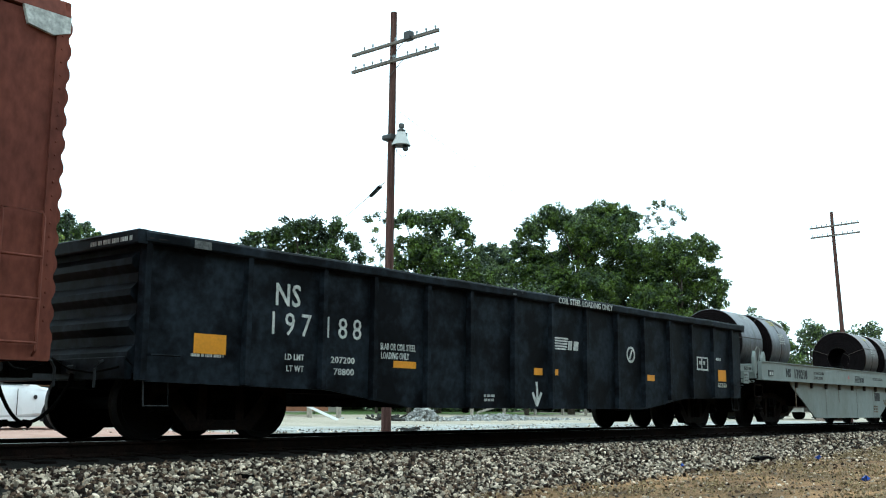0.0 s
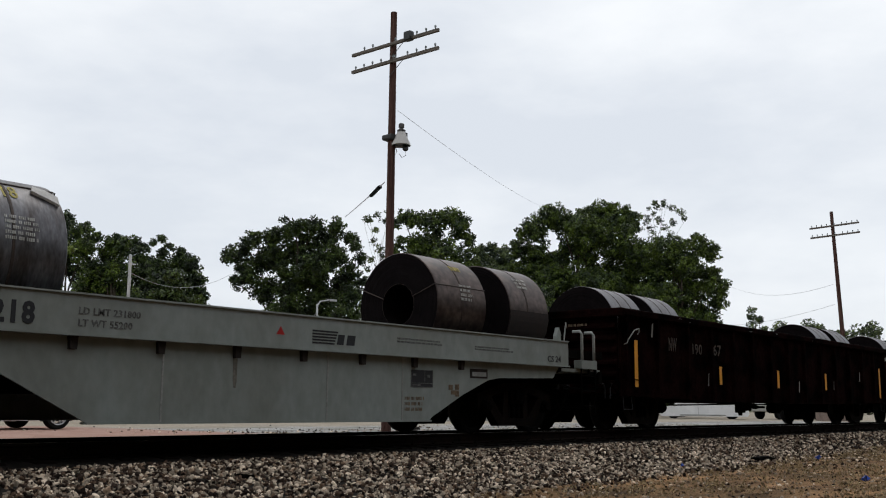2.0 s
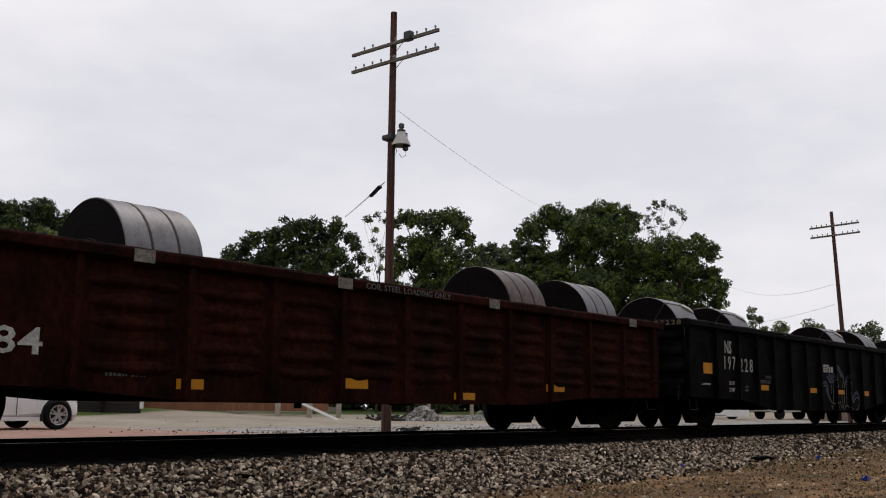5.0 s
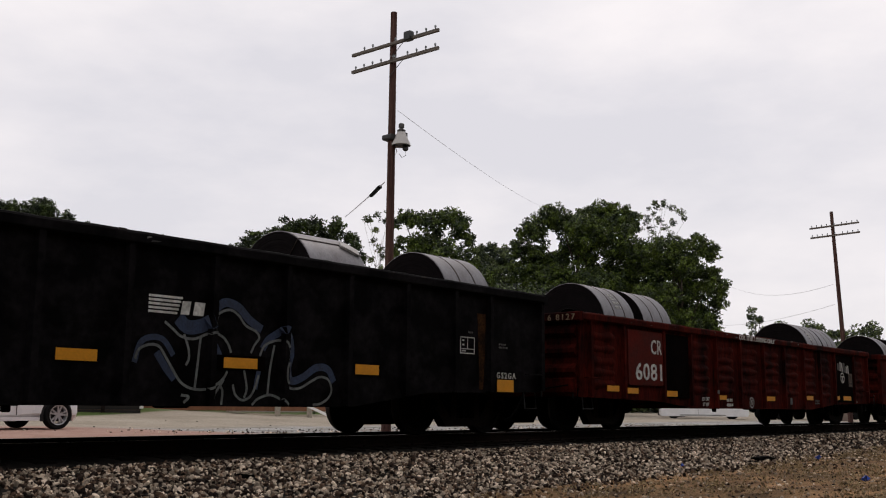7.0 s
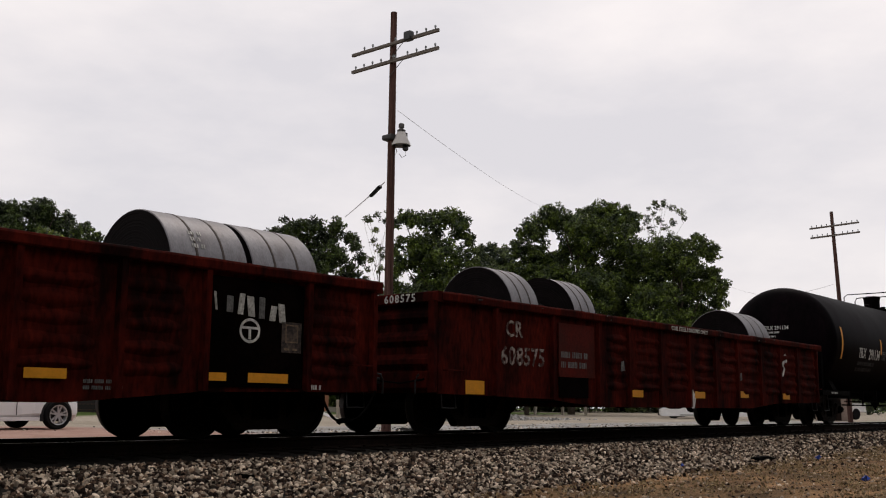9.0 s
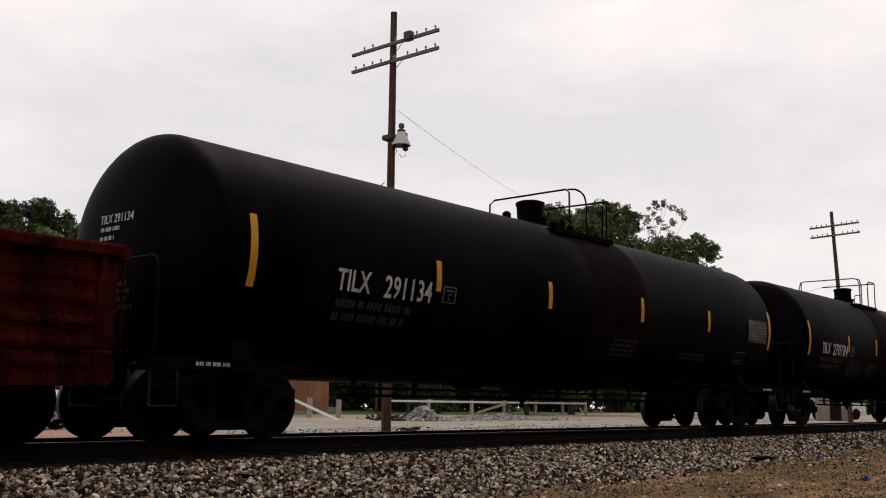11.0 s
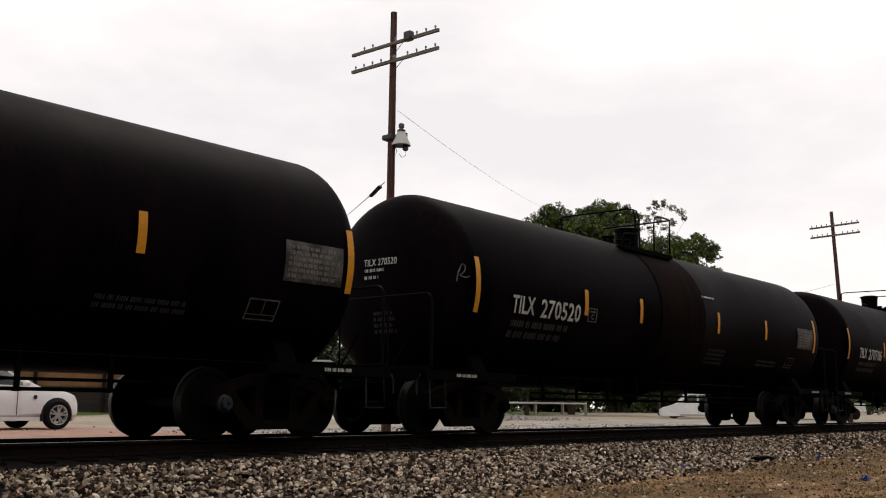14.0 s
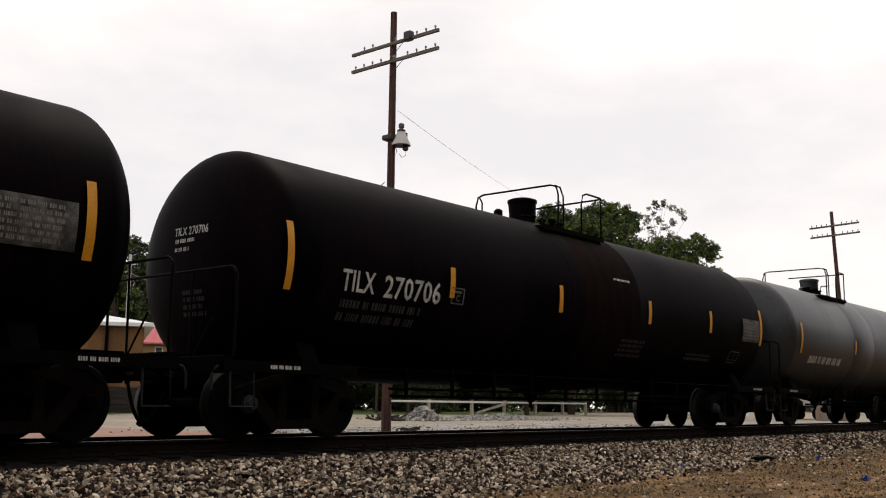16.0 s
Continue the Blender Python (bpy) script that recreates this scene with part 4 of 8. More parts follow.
    crown_tree("dark green bushy tree behind the shed", 45.1, 51.1, [(-0.7, 11.7, 0.6), (0.1, 10.8, 0.85), (0.6, 9.6, 0.85), (1.1, 8.5, 0.68), (-1.3, 8.7, 1.44), (0.0, 7.6, 1.27), (-2.5, 7.0, 1.52), (-4.0, 12.5, 0.47), (-3.4, 12.3, 0.47), (-2.76, 12.66, 0.3), (-2.0, 12.8, 0.34), (-1.4, 12.2, 0.38), (-2.1, 11.7, 0.51), (-3.5, 11.4, 0.77), (-3.5, 10.0, 1.36), (-2.0, 10.0, 1.27), (-4.2, 8.4, 1.44), (-2.4, 8.2, 1.35), (-1.0, 10.8, 0.85)], LEAFDARK, 5, 1.0,
               [(-3.09, 12.44, 0.17), (-2.33, 12.62, 0.17)])
    tree("tree", "dark green low tree below the taller crowns", 57.0, 28.5, 9.0, 10.0, LEAFDARK, 22, leaves=14000, clumps=110, low=0.04)
    tree("tree", "dark green low tree below the taller crowns", 50.5, 33.5, 8.6, 10.0, LEAFDARK, 23, leaves=12000, clumps=100, low=0.04)
    tree("tree", "dark green low tree behind the shed", 37.9, 42.5, 9.4, 6.0, LEAFDARK, 24, leaves=12000, clumps=100, low=0.04)
    for k, (x, y, top, w) in enumerate([(138.4, 46.3, 14.9, 3.6), (138.0, 42.6, 12.6, 4.6), (141.5, 39.5, 13.2, 5.4), (147, 37.5, 12.6, 4.5), (124.2, 26.7, 11.2, 5.2), (128.0, 24.6, 11.0, 6.0), (121, 28.9, 10.2, 4.0), (150, 52, 10.5, 6.5)]):
        tree("distant_tree", "small far-off green tree beyond the yard", x, y, top, w * 1.6, LEAF if k % 2 else LEAFGREY, 30 + k, leaves=5000, clumps=70, low=0.05, leaf=0.2, clump=0.13, limbs=6)
    for k in range(14):
        x = 34 + 4.6 * k
        y = 52 - 1.55 * k + (k % 3) * 1.2
        tree("shrub", "dark green shrub at the foot of the trees", x, y, 5.4 + (k % 4) * 0.7, 8.5, LEAFDARK, 50 + k, leaves=6000, clumps=80, low=0.0, leaf=0.2, clump=0.15, trunk=0.01, limbs=4)
    for x, y, w in ((52.0, 42.5, 6.0), (56.5, 40.0, 6.0), (49.0, 46.0, 6.5), (60.5, 44.0, 6.5)):
        tree("shrub", "dark green shrub at the foot of the trees", x, y, 4.8, w, LEAFDARK, int(x), leaves=4500, clumps=70, low=0.0, leaf=0.18, clump=0.17, trunk=0.01, limbs=4)
    # a low line of woods closes the far end of the yard
    rng = np.random.default_rng(77)
    cs = []
    for k in range(420):
        x = rng.uniform(15, 110) if k % 4 else rng.uniform(110, 300)
        y = (40 + 0.12 * (x - 92) if x > 92 else 66 - 0.33 * (x - 15)) + rng.uniform(-4, 4)
        cs.append(((x, y, rng.uniform(0.6, 3.6)), rng.uniform(1.4, 2.4)))
    w = new("far_woods", leaves_mesh("far_woods", cs, 42000, 0.32, LEAFDARK, rng))
    tagged(w, "low far line of dark green woods", "woods", kind="stuff")


build_trees()

# ---- the train ----
def wheel_mesh():
    r = WHEEL_R
    s = Shape().lathe([(-0.07, 0.06), (-0.085, 0.10), (-0.05, 0.12), (-0.03, 0.24), (-0.045, r - 0.09), (-0.07, r - 0.07), (-0.072, r - 0.008), (-0.06, r), (0.04, r + 0.004),
                       (0.055, r + 0.028), (0.068, r + 0.02), (0.07, r - 0.06), (0.03, r - 0.09), (0.02, 0.22), (0.05, 0.12), (0.07, 0.07)], "y", 36)
    me = s.mesh("wheel", WHEELSTEEL)
    me.materials.append(RIMSTEEL)
    for p in me.polygons:
        if all(math.hypot(me.vertices[i].co.x, me.vertices[i].co.z) > r - 0.009 for i in p.vertices):
            p.material_index = 1
    return me


def build_truck_meshes():
    """Meshes shared by all trucks: side frame, bolster, springs, caps, wheel and axle."""
    # an open cast frame: top chord, sloping legs, lower chord and two columns
    half = [(-1.08, 0.66), (-0.75, 0.75), (-0.32, 0.86), (-1.08, 0.42), (-0.77, 0.42), (-0.70, 0.62), (-0.35, 0.71), (-0.23, 0.73), (-0.50, 0.12), (-0.37, 0.25), (-0.23, 0.25)]
    flat = half + [(-x, z) for x, z in half]
    one = [(3, 4, 5, 1, 0), (1, 5, 6, 2), (4, 8, 9, 5), (6, 9, 10, 7)]
    side = Shape().plate(flat, one + [tuple(i + 11 for i in q)[::-1] for q in one] + [(2, 6, 7, 18, 17, 13), (8, 19, 20, 21, 10, 9)], -0.085, 0.085)
    spring = Shape()
    for kx in (-0.15, 0.0, 0.15):
        pts = [(kx + 0.055 * math.cos(a * 0.9), 0.055 * math.sin(a * 0.9), 0.25 + 0.24 * a / 40) for a in range(41)]
        spring.tube(pts, 0.014, 5)
        spring.tube([(kx, 0, 0.25), (kx, 0, 0.49)], 0.050, 8)
    spring.box(-0.23, 0.23, -0.02, 0.02, 0.25, 0.50)
    bolster = Shape().box(-0.20, 0.20, -1.15, 1.15, 0.50, 0.74, 0.03).box(-0.12, 0.12, -1.22, -0.9, 0.56, 0.72).box(-0.12, 0.12, 0.9, 1.22, 0.56, 0.72)
    bolster.box(-0.9, 0.9, -0.05, 0.05, 0.38, 0.46)
    for sg in (-1, 1):
        bolster.box(sg * 0.40 - 0.04, sg * 0.40 + 0.04, -0.7, 0.7, 0.36, 0.46)
    cap = Shape().lathe([(-0.10, 0.02), (-0.098, 0.075), (-0.085, 0.085), (-0.04, 0.09), (-0.03, 0.115), (0.06, 0.115)], "y", 16)
    for k in range(3):
        a = 2 * math.pi * k / 3
        cap.box(0.05 * math.cos(a) - 0.012, 0.05 * math.cos(a) + 0.012, -0.112, -0.098, 0.05 * math.sin(a) - 0.012, 0.05 * math.sin(a) + 0.012)
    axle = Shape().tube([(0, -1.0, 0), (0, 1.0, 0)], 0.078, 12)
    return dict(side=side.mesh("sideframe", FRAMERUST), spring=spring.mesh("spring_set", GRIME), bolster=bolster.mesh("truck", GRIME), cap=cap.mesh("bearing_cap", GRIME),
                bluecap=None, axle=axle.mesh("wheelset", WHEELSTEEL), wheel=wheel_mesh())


TM = build_truck_meshes()
TM["bluecap"] = TM["cap"].copy()
TM["bluecap"].materials[0] = BLUECAP


def add_truck(car, x, start, blue=False):
    tr = part("truck", TM["bolster"], None, car, "grimy cast-steel truck", pose(x, 0, 0))
    for y in (-1.02, 1.02):
        part("sideframe", TM["side"], None, tr, at=pose(0, y, 0))
        part("spring_set", TM["spring"], None, tr, at=pose(0, y * 0.99, 0))
        for dx in (-0.889, 0.889):
            part("bearing_cap", TM["bluecap" if blue and dx < 0 else "cap"], None, tr, at=pose(dx, y + (-0.09 if y < 0 else 0.09), WHEEL_R, 0, 0, 0 if y < 0 else 180))
    for dx in (-0.889, 0.889):
        ws = part("wheelset", TM["axle"], None, car, "steel wheels on an axle", pose(x + dx, 0, WHEEL_R))
        part("wheel", TM["wheel"], None, ws, at=pose(0, -0.76, 0))
        part("wheel", TM["wheel"], None, ws, at=pose(0, 0.76, 0, 0, 0, 180))
        ROLLERS.append((ws, x + dx, start))


def add_coupler(car, x, sg, reach):
    s = Shape().box(min(x, x + sg * reach), max(x, x + sg * reach), -0.09, 0.09, 0.80, 0.96, 0.02)
    e = x + sg * reach
    s.prism([(e - 0.16, -0.16), (e + 0.10, -0.18), (e + 0.16, -0.06), (e + 0.08, 0.02), (e + 0.12, 0.16), (e - 0.16, 0.15)], 0.74, 1.02, "z")
    part("coupler", s, GRIME, car, "rusty knuckle coupler")
    far = max(reach + 0.05, 0.36)
    pts = [(x + sg * (0.05 + (far - 0.05) * k / 8), -0.35 + 0.08 * k / 8, 0.72 - 0.51 * (1 - (1 - k / 8) ** 2.2)) for k in range(9)]
    part("air_hose", Shape().tube(pts, 0.022, 8), RUBBER, car, "black rubber air hose")
    part("glad_hand", Shape().tube([pts[-2], pts[-1], (pts[-1][0] + sg * 0.03, pts[-1][1], pts[-1][2] - 0.03)], 0.042, 8), GRIME, car, "cast hose coupling")
    part("hose_fitting", Shape().tube([(x + sg * 0.02, -0.35, 0.84), (x + sg * 0.05, -0.35, 0.70)], 0.036, 8), GRIME, car)
    part("hose_valve", Shape().box(x + sg * 0.03 - 0.05, x + sg * 0.03 + 0.05, -0.42, -0.28, 0.80, 0.90, 0.015), STEPGREY, car, "pale angle-cock valve")
    part("release_handle", Shape().tube([(x + sg * 0.03, -1.38, 0.92), (x + sg * 0.10, -1.42, 0.90), (x + sg * 0.15, -1.42, 0.82), (x + sg * 0.15, -1.42, 0.62)], 0.016, 6), STEPGREY, car, "pale bent uncoupling handle")
    part("cut_lever", Shape().tube([(x + sg * 0.05, -1.35, 0.86), (x + sg * 0.10, -0.9, 0.80), (x + sg * 0.16, -0.5, 0.84), (x + sg * 0.2, -0.15, 0.98)], 0.014, 5), GRIME, car)


def mover(ob, x, y=0.0, z=0.0):
    ob.matrix_basis = pose(x, y, z)
    MOVERS.append((ob, x, y, z))
    return ob


def strip(car, x0, x1, z0, z1, y, material=None, name="reflective_strip", label="yellow reflective strip"):
    return part(name, Shape().box(x0, x1, y - 0.004, y, z0, z1), material or YELLOW, car, label)


def words(car, text, x0, x1, z0, z1, y, material=None, label="", bend=False, space=1.05, weight=0.013):
    """Lettering; big characters are parts of their own."""
    me = text_mesh(text, x0, x1, z0, z1, space=space, weight=weight)
    me.materials.clear()
    me.materials.append(material or WHITEMARK)
    if bend:
        me = wrapped(me)
    at = pose(0, y - 0.004, 0)
    if z1 - z0 < 0.2:
        return tagged(part("lettering", me, None, car, label or "stencilled lettering", at), kind="stuff")
    bm = bmesh.new()
    bm.from_mesh(me)
    left, groups = set(bm.verts), []
    while left:
        stack, seen = [left.pop()], set()
        while stack:
            v = stack.pop()
            seen.add(v)
            for e in v.link_edges:
                w = e.other_vert(v)
                if w in left:
                    left.discard(w)
                    stack.append(w)
        groups.append(seen)
    groups.sort(key=lambda g: min(v.co.x for v in g))
    for g in groups:
        index = {v: k for k, v in enumerate(g)}
        s = Shape().add([v.co[:] for v in g], [tuple(index[v] for v in f.verts) for f in bm.faces if f.verts[0] in index])
        one = bpy.data.meshes.new("letter")
        one.from_pydata(s.v, [], s.f)
        one.materials.append(material or WHITEMARK)
        part("letter", one, None, car, "stencilled character", at)
    bm.free()


def barred(car, x0, x1, z0, z1, rows, y, material=None, seed=1):
    return tagged(part("stencil", bars(Shape(), x0, x1, z0, z1, rows, y, seed), material or WHITEMARK, car, "small worn stencilling"), kind="stuff")


def emblem(car, x0, x1, z0, z1, y, material):
    """A maker's mark as plain shapes: stripes that run into a slanted block."""
    w, h = x1 - x0, z1 - z0
    for k in range(5):
        zz = z0 + h * (k + 0.15) / 5
        part("emblem_stripe", Shape().box(x0, x0 + w * (0.50 + 0.02 * k), y - 0.004, y, zz, zz + h * 0.12), material, car)
    for a, b in ((0.56, 0.74), (0.78, 1.0)):
        part("emblem_block", Shape().prism([(x0 + w * a, z0 + 0.05 * h), (x0 + w * (b - 0.03), z0 + 0.05 * h), (x0 + w * b, z0 + 0.75 * h), (x0 + w * (a + 0.03), z0 + 0.75 * h)], y - 0.004, y), material, car)


def ring_mark(car, x, z, rx, rz, y, material, thick=0.05):
    n, vs = 28, []
    for k in range(n):
        c, sn = math.cos(2 * math.pi * k / n), math.sin(2 * math.pi * k / n)
        vs += [(x + (rx + q) * c, y - 0.004, z + (rz + q) * sn) for q in (thick / 2, -thick / 2)]
    s = Shape().add(vs, [(2 * k, 2 * k + 1, (2 * k + 3) % (2 * n), (2 * k + 2) % (2 * n)) for k in range(n)])
    return part("ring_mark", s, material, car)


def stroke(shape, pts, width, y):
    """A sprayed stroke as a flat ribbon through the points (x, z)."""
    fine = []
    n = len(pts)
    for i in range(n - 1):
        p0, p1, p2, p3 = pts[max(i - 1, 0)], pts[i], pts[i + 1], pts[min(i + 2, n - 1)]
        for k in range(12):
            t = k / 12
            fine.append(tuple(0.5 * ((2 * p1[j]) + (p2[j] - p0[j]) * t + (2 * p0[j] - 5 * p1[j] + 4 * p2[j] - p3[j]) * t * t + (3 * p1[j] - p0[j] - 3 * p2[j] + p3[j]) * t ** 3) for j in (0, 1)))
    fine.append(pts[-1])
    vs = []
    for i, p in enumerate(fine):
        a, b = fine[max(i - 1, 0)], fine[min(i + 1, len(fine) - 1)]
        d = Vector((b[0] - a[0], b[1] - a[1])).normalized()
        nx, nz = -d.y * width / 2, d.x * width / 2
        vs += [(p[0] + nx, y - 0.003, p[1] + nz), (p[0] - nx, y - 0.003, p[1] - nz)]
    shape.add(vs, [(2 * i, 2 * i + 1, 2 * i + 3, 2 * i + 2) for i in range(len(fine) - 1)])


def end_number(car, text, half, y0, y1, z0, z1, material):
    """A stencilled number on the chord over a car's leading end."""
    me = text_mesh(text, y0, y1, z0, z1, space=1.25)
    me.materials.clear()
    me.materials.append(material)
    return tagged(part("end_lettering", me, None, car, "worn stencilled number", pose(-half - 0.144, 0, 0, 0, 0, -90)), kind="stuff")


SIDE_Y, RIB_Y = -1.555, -1.625


DENTS = {}


def dent(seed, amount, x, z):
    """How far a battered side sheet is pushed in."""
    return amount * (0.45 + 0.55 * noise.noise(Vector((x * 0.85, z * 1.0, seed))) + 0.28 * noise.noise(Vector((x * 2.3, z * 2.1, seed + 9.0))))


def dented_sheet(L, low, z1, sg, seed, amount):
    """A side sheet from its fish-bellied lower edge up to the top chord, with dents."""
    s = Shape()
    n, m = int(2 * L / 0.16), 10
    xs = [-L + 2 * L * i / n for i in range(n + 1)]
    outer = [(x, sg * (1.555 - dent(seed, amount, x, low(x) + (z1 - low(x)) * j / m)), low(x) + (z1 - low(x)) * j / m) for x in xs for j in range(m + 1)]
    s.add(outer, [(i * (m + 1) + j, (i + 1) * (m + 1) + j, (i + 1) * (m + 1) + j + 1, i * (m + 1) + j + 1) for i in range(n) for j in range(m)], True)
    inner = [(x, sg * 1.50, z) for x in xs for z in (low(x), z1)]
    s.add(inner, [(2 * i, 2 * i + 2, 2 * i + 3, 2 * i + 1) for i in range(n)])
    edge = [p for i, x in enumerate(xs) for p in (outer[i * (m + 1)], inner[2 * i])]
    s.add(edge, [(2 * i, 2 * i + 2, 2 * i + 3, 2 * i + 1) for i in range(n)])
    for i in (0, n):
        s.add([outer[i * (m + 1) + j] for j in range(m + 1)] + [inner[2 * i + 1], inner[2 * i]], [tuple(range(m + 3))])
    return s


def ridge_shape(x0, x1, zc, half, out, sway):
    """A soft pressed ridge that runs out at both ends."""
    s = Shape()
    n, m = 12, 6
    vs = []
    for i in range(n + 1):
        u = i / n
        swell = min(1.0, 5.0 * min(u, 1 - u)) ** 0.7 * (1 + 0.22 * math.sin(9 * u + 6 * sway))
        for j in range(m + 1):
            v = 2 * j / m - 1
            vs.append((x0 + (x1 - x0) * u, SIDE_Y + 0.014 - (out + 0.014) * swell * math.cos(v * math.pi / 2) ** 1.3 if abs(v) < 1 else SIDE_Y + 0.014, zc + v * half * (0.35 + 0.65 * swell) + 0.02 * sway * math.sin(u * math.pi)))
    s.add(vs, [(i * (m + 1) + j, (i + 1) * (m + 1) + j, (i + 1) * (m + 1) + j + 1, i * (m + 1) + j + 1) for i in range(n) for j in range(m)], True)
    return s


def chord_shape(L, sg, z0, z1, seed):
    """A battered top chord: a rounded bar with a slightly uneven line."""
    n = int(2 * L / 0.22)
    prof = [(1.50, z0), (1.632, z0), (1.65, z0 + 0.02), (1.65, z1 - 0.035), (1.635, z1 - 0.008), (1.61, z1), (1.53, z1), (1.50, z1 - 0.02)]
    vs = []
    for i in range(n + 1):
        x = -L + 2 * L * i / n
        dz = 0.010 * noise.noise(Vector((x * 1.3, seed, 2.0))) + 0.006 * noise.noise(Vector((x * 4.0, seed, 5.0)))
        dy = 0.012 * noise.noise(Vector((x * 1.1, seed, 8.0)))
        vs += [(x, sg * (y + dy), z + (dz if z > (z0 + z1) / 2 else dz * 0.4)) for y, z in prof]
    m = len(prof)
    fs = [(i * m + j, (i + 1) * m + j, (i + 1) * m + (j + 1) % m, i * m + (j + 1) % m) for i in range(n) for j in range(m)]
    return Shape().add(vs, fs + [tuple(range(m)), tuple(range(n * m, (n + 1) * m))], False)


def settle(car):
    """Lets the lettering and strips lie in the dents of the side sheet."""
    seed, amount, ribs, wide = DENTS[car.name]
    for ch in car.children:
        if ch.data and ch.name.startswith(("letter", "stencil", "emblem", "ring_mark", "data_box", "sprayed_arrow", "sprayed_shape", "sprayed_stroke", "rust_streak", "pale_smear", "paint_scrape")):
            m = ch.matrix_basis
            for v in ch.data.vertices:
                p = m @ v.co
                if ch.name.startswith("sprayed_s") and any(abs(p.x - x) < wide for x in ribs):
                    v.co.y += RIB_Y - SIDE_Y - 0.001
                elif SIDE_Y - 0.03 < p.y < SIDE_Y + 0.01:
                    v.co.y += dent(seed, amount, p.x, p.z) - 0.004


def gondola(label, start, half, paint, top=2.41, ribs=(), corrugated=False, plain=(), fish=True, deep=0.42, end_z=0.70, chord_h=0.15, ridges=4, rib_w=0.13):
    """An open-topped gondola; start: x of its middle at the clip's start."""
    car = mover(thing("gondola_car", label, "freight car", group="cars of the train"), start)
    L = half
    zb = 0.62
    prof = [(-L, end_z), (-L + 3.0, end_z - 0.05), (-L + 4.7, deep), (L - 4.7, deep), (L - 3.0, end_z - 0.05), (L, end_z), (L, top - chord_h), (-L, top - chord_h)] if fish else \
        [(-L, end_z), (-L + 2.6, end_z), (-L + 3.3, deep), (L - 3.3, deep), (L - 2.6, end_z), (L, end_z), (L, top - chord_h), (-L, top - chord_h)]

    def low(x):
        a = L - abs(x)
        pts = [(L - abs(p[0]), p[1]) for p in prof[:3]]
        for (a0, q0), (a1, q1) in zip(pts, pts[1:]):
            if a <= a1:
                return q0 + (q1 - q0) * (a - a0) / (a1 - a0)
        return deep

    xs = list(ribs)
    seed = start * 0.37
    DENTS[car.name] = (seed, 0.010 if corrugated else 0.022, xs, rib_w / 2 - 0.02)
    for sg in (1, -1):
        part("side_sheet", dented_sheet(L, low, top - chord_h, sg, seed, DENTS[car.name][1]), paint, car)
        if corrugated and sg < 0:
            for a, b in zip(xs, xs[1:]):
                m = (a + b) / 2
                if any(p0 <= m <= p1 for p0, p1 in plain):
                    continue
                w = (b - a) / 2 - rib_w / 2 - 0.06
                for k in range(5):
                    zc = top - 0.42 - k * 0.235
                    part("pressed_ridge", ridge_shape(m - w - 0.03, m + w + 0.03, zc + 0.012 * math.sin(5.0 * m + 2.0 * k), 0.098 + 0.010 * math.sin(9.0 * m + 3.0 * k), 0.034 + 0.010 * math.sin(4.0 * m + 5.0 * k), math.sin(7.0 * m + k)), paint, car)
        part("top_chord", chord_shape(L + 0.03, sg, top - chord_h, top, seed), paint, car)
        for x in xs:
            z = low(x) + 0.02
            rs = Shape()
            y0, y1 = sg * 1.525, sg * -RIB_Y
            rs.prism([(x - rib_w / 2, y0), (x - rib_w / 2 + 0.025, y1), (x + rib_w / 2 - 0.025, y1), (x + rib_w / 2, y0)], z, top - chord_h - 0.002, "z")
            part("rib", rs, paint, car)
    for sg in (-1, 1):
        e = sg * L
        # one pressed sheet with horizontal ridges
        prof_e = [(e - sg * 0.03, 0.80), (e, 0.80)]
        for k in range(ridges)[::-1]:
            zc, d = top - 0.36 - k * (1.45 / ridges), 0.5 / ridges
            prof_e += [(e, zc - d), (e + sg * 0.09, zc - d * 0.3), (e + sg * 0.09, zc + d * 0.3), (e, zc + d)]
        prof_e += [(e, top - 0.02), (e - sg * 0.03, top - 0.02)]
        sh = Shape().prism(prof_e, -1.48, 1.48, "y")
        part("end_sheet", sh, paint, car)
        part("end_chord", Shape().box(min(e, e + sg * 0.12) - 0.02, max(e, e + sg * 0.12) + 0.0, -1.64, 1.64, top - chord_h - 0.02, top - 0.004, 0.015), paint, car)
        part("end_sill", Shape().box(min(e, e + sg * 0.10), max(e, e + sg * 0.10), -1.45, 1.45, 0.72, 0.98, 0.01), paint, car)
        lad = part("ladder", Shape().tube([(e + sg * 0.14, sg * -1.48, 0.8), (e + sg * 0.14, sg * -1.48, 2.2)], 0.014, 5).tube([(e + sg * 0.14, sg * -1.10, 0.8), (e + sg * 0.14, sg * -1.10, 2.2)], 0.014, 5), paint, car)
        for k in range(4):
            part("rung", Shape().tube([(e + sg * 0.15, sg * -1.50, 0.95 + 0.37 * k), (e + sg * 0.15, sg * -1.08, 0.95 + 0.37 * k)], 0.012, 5), paint, lad)
        part("grab_iron", Shape().tube([(e - sg * 0.1, -1.57, 1.0), (e - sg * 0.1, -1.66, 1.0), (e - sg * 0.5, -1.66, 1.0), (e - sg * 0.5, -1.57, 1.0)], 0.012, 5), paint, car)
        part("stirrup_step", Shape().tube([(e - sg * 0.12, -1.5, 0.74), (e - sg * 0.12, -1.53, 0.42), (e - sg * 0.46, -1.53, 0.42), (e - sg * 0.46, -1.5, 0.74)], 0.012, 5), STEPGREY, car, "worn grey stirrup step")
        add_coupler(car, e + sg * 0.06, sg, 0.55)
        add_truck(car, sg * (L - 1.56), start)
    chips = random.Random(int(start * 10))
